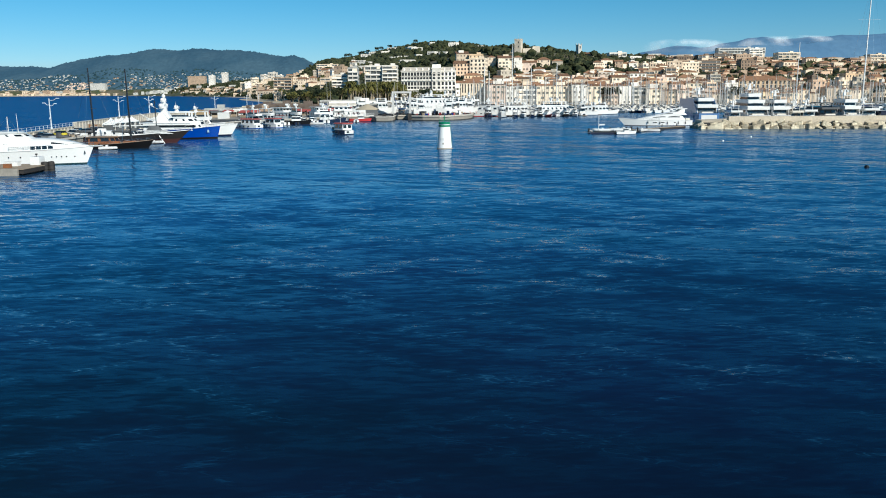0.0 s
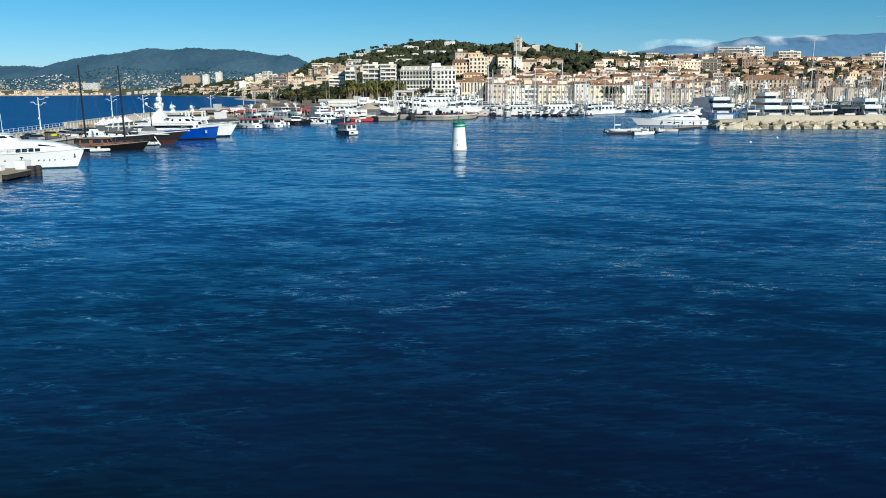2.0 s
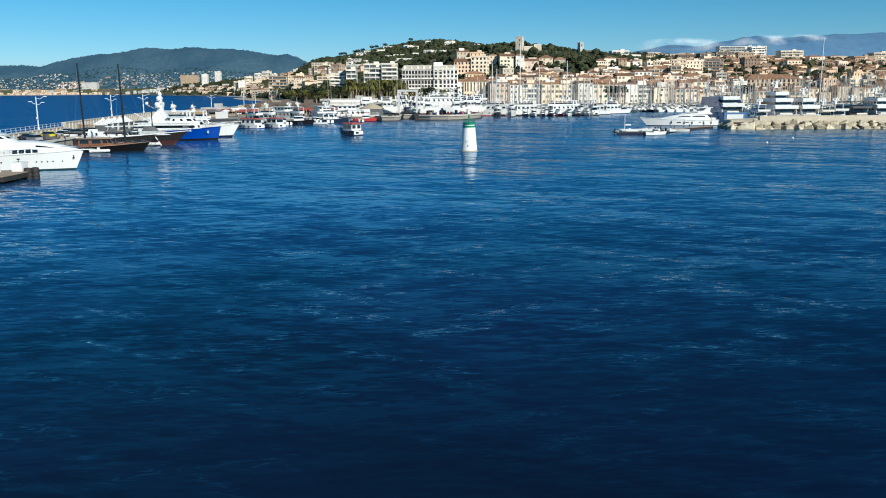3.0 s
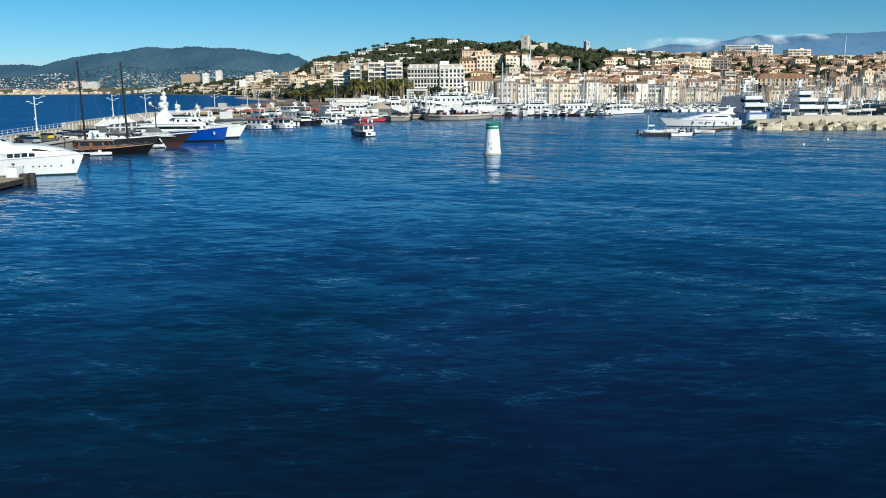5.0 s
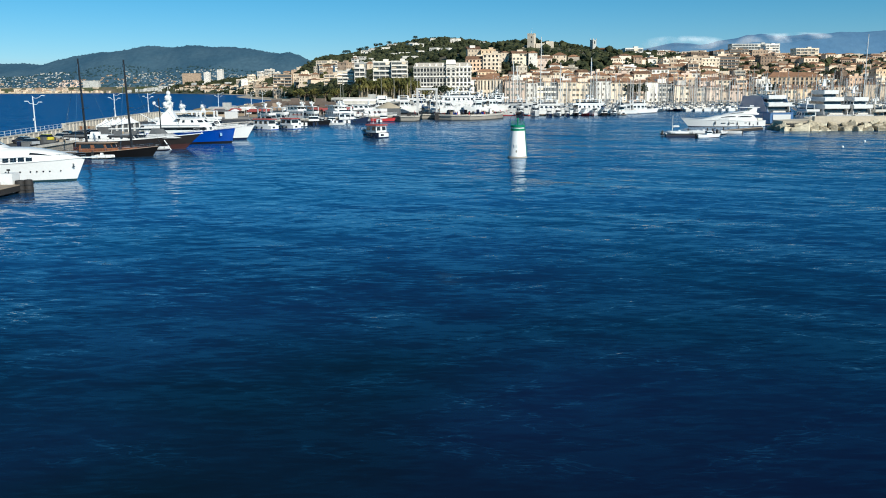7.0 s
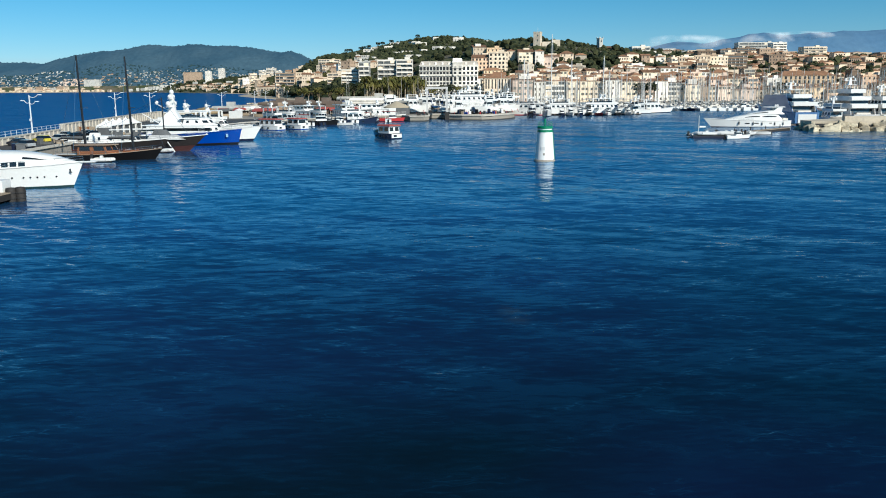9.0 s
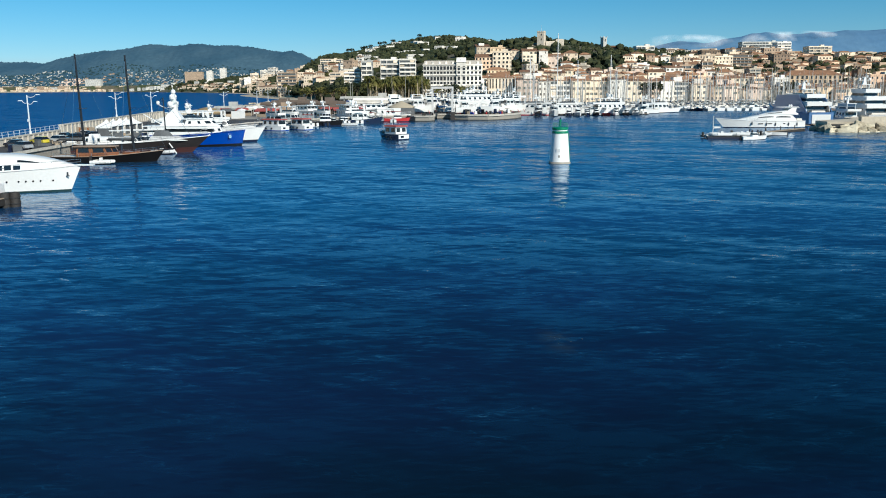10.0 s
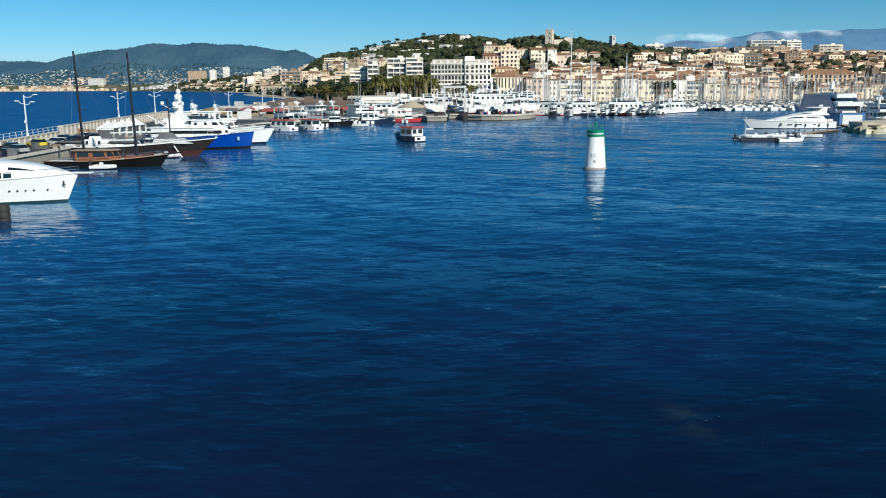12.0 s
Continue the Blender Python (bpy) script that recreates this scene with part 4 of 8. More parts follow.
# ---------------------------------------------------------------- boats along the jetty
# classic white motor yacht with a raised foredeck
wy = thing("classic_motor_yacht", "large classic white motor yacht with raked bow, stern to the jetty", "yacht", at(-75.9, 149.3, 1))
edge = hull(wy, 24.5, 6.2, 2.35, WHITE, TEAL, 0.36, 1.5, OFFW, stripe=0.09, full=0.42, fine=2.6, n=21, flare=0.28)
house(wy, -10.5, 6.6, 5.0, 2.4, 4.62, WHITE, 2.2, 0.1, 0.9, 0.6, band=(0.34, 0.62), gap=0.22, name="saloon")
# rounded whaleback foredeck
def whaleback(t):
    x = -1.0 + 14.2 * t
    half = 2.55 * (1 - t ** 3.2) + 0.12
    return x, half, 2.3 + 0.75 * t, 4.74 - 0.05 * t - 1.5 * max(0.0, (t - 0.38) / 0.62) ** 1.9


def on_whaleback(t, a, k=1.0):
    x, half, z0, z1 = whaleback(t)
    return (x, -half * k * math.copysign(abs(math.cos(a)) ** 0.7, math.cos(a)), z0 + (z1 - z0) * k * math.sin(a) ** 0.8)


g = Geo(); g.loft([[on_whaleback(i / 15, math.pi * j / 12) for j in range(13)] for i in range(16)], caps=True); part("foredeck_trunk", g, WHITE, wy)
# white bridge with a narrow window band under a hardtop, coaming and sun deck behind it
house(wy, -5.2, 3.9, 4.2, 4.5, 5.6, WHITE, 2.1, 0.2, 0.9, 0.6, band=(0.5, 0.8), gap=0.4, name="bridge")
g = Geo(); a = plan(-6.4, 2.2, 4.3, 0.6); g.prism(a, shift(a, 0.6, 0.2, -6.4, 2.2, 0.86), 5.6, 5.82); part("hardtop", g, WHITE, wy)
g = Geo(); a = plan(-10.8, -1.6, 4.6, 0.2); b = shift(a, 0.3, 0, -10.8, -1.6, 0.98); g.prism(a, b, 4.62, 5.5, caps=False); g.prism([(x * 0.98, y * 0.95) for x, y in a][::-1], [(x * 0.98, y * 0.95) for x, y in b][::-1], 4.62, 5.5, caps=False); part("flybridge_coaming", g, WHITE, wy)
g = Geo(); a = plan(-9.6, -3.4, 4.0, 0.3); g.prism(a, shift(a, 0.3, 0.3, -9.6, -3.4, 0.94), 6.5, 6.66)
for x_ in (-9.0, -4.4):
    for s_ in (1, -1):
        g.tube((x_, s_ * 1.8, 5.3), (x_ + 0.2, s_ * 1.75, 6.52), 0.07, n=6)
part("sun_awning", g, OFFW, wy, "white awning on slim posts")
g = Geo(); g.box(-6.8, 0, 5.0, 2.4, 2.6, 0.7, 0, 0.92); part("deck_seat", g, CREAM, wy)
radar_mast(wy, -4.6, 6.6, 1.5, 3.4, 4)
g = Geo(); g.tube((1.4, -1.5, 5.7), (1.3, -1.5, 9.0), 0.05, 0.03, 6); part("whip_aerial", g, WHITE, wy)
railing(wy, edge, 0.7, 2, 10)
for s in (1, -1):
    for u in (0.42, 0.5, 0.58, 0.66, 0.73, 0.78, 0.81, 0.84, 0.87, 0.92):
        i = int(u * 20)
        f_ = u * 20 - i
        x, y, z = (p + (q - p) * f_ for p, q in zip(edge[i], edge[min(i + 1, 20)]))
        k = 1.45 / z
        half = y * (1 - 0.28 * (1 - k) * smoothstep(0.3, 1.0, u))
        g = Geo(); g.lathe(0, 0, [(0.10, -0.12), (0.10, 0.12)], 12); q = part("porthole", g, GLASS, wy); q.matrix_basis = pose(x - 1.9 * u ** 5 * (1 - k), s * half, 1.45, 90)
    # swept window strip, thinned to draw a narrow shadow arc as well
    g = Geo()
    rows = []
    for i in range(7):
        t = 0.57 + 0.19 * i / 6
        lift = 0.17 * (1 - (i / 6) ** 2)
        rows.append([on_whaleback(t, a_ if s < 0 else math.pi - a_, 1.012) for a_ in (0.50, 0.50 + lift * 0.5, 0.50 + lift + 0.02)])
    g.loft(rows if s < 0 else rows[::-1]); part("side_window", g, GLASS, wy, "dark swept side window")
    for t in (0.33, 0.40, 0.47, 0.54):
        g = Geo(); g.loft([[on_whaleback(tt, a_ if s < 0 else math.pi - a_, 1.012) for a_ in ((0.05, 0.28) if s < 0 else (0.28, 0.05))] for tt in (t, t + 0.055)]); part("deck_window", g, GLASS, wy)
    g = Geo(); g.box(12.3, s * 0.62, 2.15, 0.16, 0.1, 0.5, s * 0.3); g.box(12.32, s * 0.66, 1.95, 0.4, 0.08, 0.14, s * 0.3); part("anchor", g, STEEL, wy)
g = Geo(); g.box(14.2, 0, 3.2, 2.2, 0.6, 0.14); part("bow_pulpit", g, WHITE, wy)

# small sailing boat between the yacht and the jetty, white cabin cover and a pale mast
sail_boat("small white sailing boat with a dark stripe beside the jetty", at(-85.5, 164, 4), 9.5, 7.0, OFFW, GREYCLOTH, "boats along the jetty")

# black ketch with a varnished deckhouse and two black masts
kt = thing("black_ketch", "black-hulled ketch with varnished wooden deckhouse and two black masts", "sailing yacht", at(-75.9, 191.4, -4))
edge = hull(kt, 18.0, 5.2, 0.9, BLACK, BLACK, 1.05, 1.4, CREAM, n=17, full=0.45)
g = Geo(); g.sweep([(x, -y, z + 0.05) for x, y, z in reversed(edge)] + [(x, y, z + 0.05) for x, y, z in edge], 0.08); part("cap_rail", g, TEAK, kt)
house(kt, -4.2, 2.8, 3.7, 0.9, 2.6, VARNISH, 0.9, 0.25, 0.93, 0.35, band=(0.46, 0.86), gap=0.14, name="deckhouse")
g = Geo(); a = plan(-4.6, 2.6, 4.3, 0.35); g.prism(a, [(x, y * 0.9) for x, y in a], 2.6, 2.74); part("deckhouse_roof", g, TEAK, kt, "weathered teak deckhouse roof")
house(kt, 3.6, 6.6, 2.2, 1.3, 1.75, VARNISH, 0.5, 0.2, 0.9, band=None, name="skylight")
for xm, h in ((-3.4, 16.3), (5.2, 16.0)):
    g = Geo(); g.tube((xm, 0, 1.1), (xm - 0.35, 0, 1.7 + h), 0.22, 0.15, 10)
    ms = part("mast", g, CARBON, kt)
    g = Geo(); g.tube((xm + 0.2, -1.5, 9), (xm + 0.2, 1.5, 9), 0.05, n=5); g.tube((xm, -1.1, 13), (xm, 1.1, 13), 0.05, n=5); part("spreader", g, CARBON, ms)
    g = Geo()
    for p in ((xm - 1, 2.5, 1.9), (xm - 1, -2.5, 1.9), (xm + 5.6, 0, 2.1), (xm - 5.0, 0, 1.6)):
        g.tube((xm - 0.33, 0, 1.6 + h), p, 0.022, n=3, caps=False)
    part("rigging", g, STEEL, ms)
    g = Geo(); g.tube((xm, 0, 3.6), (xm - 4.6, 0, 3.7), 0.15, 0.12, 8); bo = part("boom", g, CARBON, kt)
    g = Geo(); g.tube((xm - 0.3, 0, 3.85), (xm - 4.3, 0, 3.9), 0.26, 0.16, 8); part("furled_sail", g, GREYCLOTH, bo, "furled sail under a grey cover")
g = Geo(); g.tube((9.4, 0, 1.9), (12.6, 0, 2.2), 0.15, 0.1, 8); part("bowsprit", g, CARBON, kt)
railing(kt, edge, 0.7, 2, 1)
inflatable("white inflatable tender floating beside the black ketch", at(-74.2, 186.2, 2), 3.7, "tenders", WHITE)

# long dark sailing yacht under grey covers
dk = thing("dark_sailing_yacht", "long dark maroon-bottomed sailing yacht under grey deck covers", "sailing yacht", at(-79.2, 211.4, -2))
edge = hull(dk, 25, 5.8, 1.7, WEATHERED, MAROON, 0.8, 3.4, TEAK, stripe=0.36, n=17)
house(dk, -8.5, 3.2, 3.8, 1.7, 3.1, OFFW, 0.9, 0.3, 0.9, band=(0.4, 0.85), gap=0.2, name="deckhouse")
house(dk, 5.4, 9.0, 2.4, 3.2, 4.2, GREYCLOTH, 0.9, 0.5, 0.75, band=None, name="deck_cover")
house(dk, 4.6, 12.4, 3.2, 2.3, 3.2, HYPALON, 2.4, 0.4, 0.7, band=None, name="fore_cover")
g = Geo(); g.sweep([(x, -y, z + 0.06) for x, y, z in reversed(edge)] + [(x, y, z + 0.06) for x, y, z in edge], 0.10); part("cap_rail", g, OFFW, dk, "white painted cap rail")
for x_, w_, h_ in ((-10.6, 1.6, 1.0), (-6.0, 2.0, 0.6), (-1.2, 1.4, 0.8), (2.2, 1.8, 0.7)):
    g = Geo(); g.box(x_, -0.9, 3.1 + h_ / 2 if -8.5 < x_ < 3 else 1.8 + h_ / 2, w_, 1.1, h_, 0.1, 0.85); part("covered_gear", g, OFFW if x_ < -5 else GREYCLOTH, dk)
g = Geo(); g.tube((7.6, 0, 1.5), (7.5, 0, 10.5), 0.16, 0.1, 8); ms = part("mast", g, CARBON, dk)
g = Geo(); g.tube((7.55, -1.6, 8.6), (7.55, 1.6, 8.6), 0.05, n=5); part("spreader", g, CARBON, ms)
g = Geo()
for p in ((-6.5, 1.5, 4.6), (-2.5, -1.5, 4.5), (12.6, 0, 3.0), (2.4, 2.7, 2), (2.4, -2.7, 2), (-11.5, 0, 2.2)):
    g.tube((7.5, 0, 10.4), p, 0.03, n=3, caps=False)
part("rigging", g, STEEL, ms)
g = Geo(); g.tube((7.4, 0, 4.4), (-3.5, 0, 4.2), 0.17, 0.13, 8); part("boom", g, OFFW, dk)
for x_ in (8.8,):
    g = Geo(); g.tube((x_, -1.9, 1.9), (x_ + 1.8, -2.6, -0.4), 0.12, n=6); part("boarding_ladder", g, OFFW, dk)
railing(dk, edge, 0.7, 2, 1)
inflatable("grey inflatable boat between the moored yachts", at(-70.8, 206.5, -10), 4.2, "tenders")

runabout("white canopied boat between the dark sailing yacht and the blue one", at(-79.5, 220.4, -2), 9.5, WHITE, TENT, "small harbour boats")
# blue-hulled expedition yacht
bl = thing("expedition_yacht", "blue-hulled expedition yacht with white upper works and radar domes", "yacht", at(-72.4, 228.8, -1))
edge = hull(bl, 22.5, 6.6, 2.35, BLUE, BLACK, 0.42, 0.9, TEAK, n=21, fine=2.4, full=0.45)
house(bl, -8.0, 7.4, 5.4, 2.35, 4.3, WHITE, 0.6, 0.1, 0.97, 0.4, band=(0.42, 0.74), gap=0.5, name="deckhouse")
house(bl, -0.2, 6.6, 4.6, 4.45, 5.75, WHITE, 1.3, 0.5, 0.9, 0.5, band=(0.3, 0.72), gap=0.36, name="wheelhouse")
for z, x0, x1, w in ((4.3, -9.0, 7.0, 5.6), (5.75, -0.8, 5.5, 4.7)):
    g = Geo(); a = plan(x0, x1, w, 0.4); g.prism(a, [(x * 0.99, y * 0.97) for x, y in a], z, z + 0.15); part("deck_edge", g, WHITE, bl)
g = Geo(); g.prism([(-5.6, -1.5), (-0.2, -1.5), (-0.2, 1.5), (-5.6, 1.5)], [(-3.9, -0.7), (-1.9, -0.7), (-1.9, 0.7), (-3.9, 0.7)], 4.45, 7.2)
g.prism([(-3.7, -0.6), (-2.1, -0.6), (-2.1, 0.6), (-3.7, 0.6)], [(-3.2, -0.28), (-2.5, -0.28), (-2.5, 0.28), (-3.2, 0.28)], 7.2, 11.0)
tower = part("radar_mast", g, WHITE, bl, "slender raked white radar tower")
g = Geo(); g.box(-3.0, 0, 8.3, 0.9, 4.6, 0.12); g.box(-2.9, 0, 10.0, 0.7, 3.0, 0.1); g.tube((-3.4, 0, 7.4), (-6.2, 0, 8.9), 0.12, 0.08, 6); part("spreader", g, WHITE, tower)
for x, y, z, r in ((-3.0, -2.0, 8.95, 0.55), (-3.0, 2.0, 8.95, 0.55), (-2.9, -1.2, 10.5, 0.4), (-2.9, 1.2, 10.5, 0.4), (-2.8, 0, 11.45, 0.5), (-6.2, 0, 9.2, 0.4)):
    g = Geo(); g.ball((x, y, z), r, 14, 1.15); part("radar_dome", g, WHITE, tower)
g = Geo(); g.box(-2.2, 0, 9.3, 0.25, 2.2, 0.16); part("radar_bar", g, WHITE, tower)
g = Geo(); g.tube((-2.8, 0, 11.8), (-2.9, 0, 13.2), 0.05, 0.02, 6); part("aerial", g, WHITE, tower)
g = Geo(); g.tube((-6, 1.2, 4.5), (-10.0, 1.2, 6.8), 0.14, 0.1, 8); part("crane_boom", g, WHITE, bl)
railing(bl, edge, 0.9, 2, 13, OFFW)
g = Geo(); g.box(9.3, -1.7, 2.1, 0.5, 0.12, 0.7, 0.5); part("anchor", g, STEEL, bl)

# white explorer with a tall superstructure beside it
motor_yacht("white_motor_yacht", "white motor yacht with a tall wheelhouse moored at the jetty", at(-72.6, 241.0, 0), 24, 6.2, 2.3, 1, group="yachts along the jetty", fend=3, domes=2)
motor_yacht("small_motor_yacht", "white motor yacht with dark windows moored at the jetty", at(-78.0, 257.0, 3), 20, 5.6, 2.2, 1, group="yachts along the jetty", fend=3, domes=2)
motor_yacht("small_motor_yacht", "white motor yacht with dark windows moored at the jetty", at(-76.5, 270.0, -4), 17, 4.8, 1.8, 1, group="yachts along the jetty", fend=2, domes=1)

# excursion boats and small craft before the ferry quay
excursion_boat("white excursion boat with long faded red roof", at(-67.5, 292.5, 146), 11.5, 3.8, REDCLOTH)
excursion_boat("white excursion boat with a red roof and dark stern", at(-60.2, 296.0, 140), 9.5, 3.6, REDCLOTH)
excursion_boat("small white harbour ferry with red roof crossing the basin", at(-29.7, 246.4, 132), 8.2, 3.9, REDCLOTH, NAVY, "ferry in the basin", NAVY)
runabout("black motor boat with white cabin at the ferry quay", at(-55.5, 318.5, -6), 11, BLACK)
runabout("small white open boat at the ferry quay", at(-47.5, 319.5, -20), 5.5, WHITE, cabin=False)
for i, (x, y, L, h) in enumerate(((-50, 330, 8, -60), (-46, 338, 9, -70), (-42.5, 341, 8, -75), (-39.5, 343, 7.5, -80), (-53.5, 325, 8, -55))):
    runabout("white cabin boat moored bow-out at the ferry quay", at(x, y, h), L, WHITE, TENT if i % 2 else None)
for i, (x, y, L, h) in enumerate(((-71, 303, 8, 140), (-66, 310, 7, 135), (-62, 315, 9, 130), (-58.5, 321, 7.5, 128), (-72.5, 298, 6.5, 150), (-48.5, 334, 9, 110), (-44, 345, 8, 100), (-36.5, 341, 7, 95), (-53, 331, 8.5, 120), (-40.5, 338, 6.5, 80))):
    runabout("white harbour boat moored stern-out at the ferry quay", at(x + 2, y - 1.5, h), L, WHITE if i % 3 else NAVY, (None, TENT, REDCLOTH, None)[i % 4], cabin=i % 2 == 0)
for x, y, L, h, F, hm in ((-66.5, 325, 14, -38, 1.5, WHITE), (-57, 334, 13, -55, 1.5, NAVY), (-72, 316, 12, 140, 1.4, WHITE), (-44.5, 331, 12, 8, 1.4, NAVY)):
    motor_yacht("quay_cruiser", "%s cabin cruiser moored at the ferry quay" % ("navy-hulled" if hm is NAVY else "white"), at(x, y, h), L, L * 0.29, F, 1, hm, group="cruisers at the ferry quay", fend=0, domes=1)
runabout("red-hulled boat with a faded pink awning", at(-33.6, 346.5, -8), 8.5, RED, REDCLOTH)

def passenger_ferry(label, m, L, B):
    ob = thing("passenger_ferry", label, "ferry", m, "island ferries")
    edge = hull(ob, L, B, 1.7, WHITE, BLUE, 0.3, 1.2, OFFW, n=13)
    house(ob, -0.44 * L, 0.26 * L, B * 0.92, 1.7, 4.1, OFFW, 0.9, 0.1, 0.97, 0.3, band=(0.42, 0.82), gap=0.14, name="lower_saloon")
    house(ob, -0.36 * L, 0.06 * L, B * 0.8, 4.3, 5.9, OFFW, 1.0, 0.1, 0.96, 0.3, band=(0.42, 0.85), gap=0.14, name="upper_saloon")
    for z, x0, x1 in ((4.1, -0.47, 0.24), (5.9, -0.42, 0.07)):
        g = Geo(); a = plan(x0 * L, x1 * L, B * 0.98, 0.3); g.prism(a, a, z, z + 0.2); part("deck_edge", g, WHITE, ob)
    radar_mast(ob, 0.0, 6.0, 1.6, B * 0.5, 1)
    railing(ob, edge, 0.9, 2, 8, OFFW)
    return ob


passenger_ferry("white two-decked island ferry at the ferry quay", at(-49.0, 347.0, -62), 21, 6.0)
passenger_ferry("white two-decked island ferry moored along the quay", at(-62.0, 341.0, -40), 19, 5.6)
passenger_ferry("white two-decked island ferry beside the terminal", at(-39.0, 357.0, 8), 18, 5.4)
# ---------------------------------------------------------------- boats by the breakwater
sp = thing("sport_yacht", "sleek cream-white motor yacht moored along the finger pontoon", "yacht", at(73.9, 288.6, 182), "yachts by the breakwater")
edge = hull(sp, 22.5, 5.8, 1.7, WHITE, NAVY, 0.55, 2.4, OFFW, n=19, stripe=0.1, fine=2.4, flare=0.2)


def on_shell(prof, t, a, k=1.0):
    """A point on a rounded deckhouse: t along it, a from its starboard foot over the roof to port."""
    x, half, z0, z1 = prof(t)
    return (x, -half * k * math.copysign(abs(math.cos(a)) ** 0.55, math.cos(a)), z0 + (z1 - z0) * k * math.sin(a) ** 0.6)


def shell(ob, name, prof, strips=(), material=None):
    g = Geo(); g.loft([[on_shell(prof, i / 17, math.pi * j / 12) for j in range(13)] for i in range(18)], caps=True)
    h = part(name, g, material or WHITE, ob)
    for t0, t1, lo, hi in strips:
        for s in (1, -1):
            rows = [[on_shell(prof, t0 + (t1 - t0) * i / 6, q if s < 0 else math.pi - q, 1.015) for q in (lo, (lo + hi) / 2, lo + (hi - lo) * math.sin(math.pi * (0.12 + 0.8 * i / 6)) ** 0.5)] for i in range(7)]
            g = Geo(); g.loft(rows if s < 0 else rows[::-1]); part("side_window", g, GLASS, h, "dark swept side window")
    return h


def rise(t, k):
    return min(1.0, (t / k) ** 0.6) if t > 0 else 0.0


shell(sp, "saloon", lambda t: (-8.6 + 16.4 * t, 2.5 * (1 - t ** 3.4) + 0.12, 1.7 + 0.5 * t, 1.75 + 0.45 * t + 2.15 * (1 - t ** 2.4) * rise(t + 0.02, 0.10)), ((0.10, 0.36, 0.30, 0.52), (0.40, 0.66, 0.34, 0.56)))
shell(sp, "flybridge", lambda t: (-9.2 + 10.4 * t, 2.2 * (1 - t ** 4) + 0.1, 3.6, 3.65 + 1.25 * (1 - t ** 2.0) * rise(t + 0.03, 0.2)), ((0.45, 0.85, 0.3, 0.6),))
for s_ in (1, -1):
    g = Geo(); g.add([(-8.4, s_ * 2.1, 4.0), (-5.4, s_ * 2.1, 4.2), (-7.6, s_ * 1.8, 5.6), (-8.8, s_ * 1.8, 5.6), (-8.4, s_ * 1.9, 4.0), (-5.4, s_ * 1.9, 4.2), (-7.6, s_ * 1.6, 5.6), (-8.8, s_ * 1.6, 5.6)], [(0, 1, 2, 3), (7, 6, 5, 4), (0, 4, 5, 1), (1, 5, 6, 2), (3, 2, 6, 7), (0, 3, 7, 4)]); part("arch_leg", g, WHITE, sp)
g = Geo(); a = plan(-9.6, -3.4, 3.9); g.prism(a, shift(a, 0.3, 0.2, -9.6, -3.4, 0.9), 5.6, 5.8); part("hardtop", g, WHITE, sp)
for x in (-8.2, -7.2):
    g = Geo(); g.ball((x, 0.9 * (x + 7.7), 6.1), 0.32, 12); part("radar_dome", g, WHITE, sp)
for s_ in (1, -1):
    for k in (5, 8, 10):
        x, y, z = edge[k]
        g = Geo(); g.box(x + 0.3, s_ * y * 0.985, 1.15, 1.3, 0.1, 0.24, -s_ * 0.06); part("hull_window", g, GLASS, sp)
railing(sp, edge, 0.7, 2, 9)
fenders(sp, edge, 5, GREYCLOTH, 0.5)
g = Geo(); g.box(-12.0, 0, 0.5, 1.7, 4.8, 0.18); part("swim_platform", g, TEAK, sp)
g = Geo(); g.box(-9.9, 0, 2.2, 1.4, 3.4, 0.6); part("aft_sofa", g, CREAM, sp)

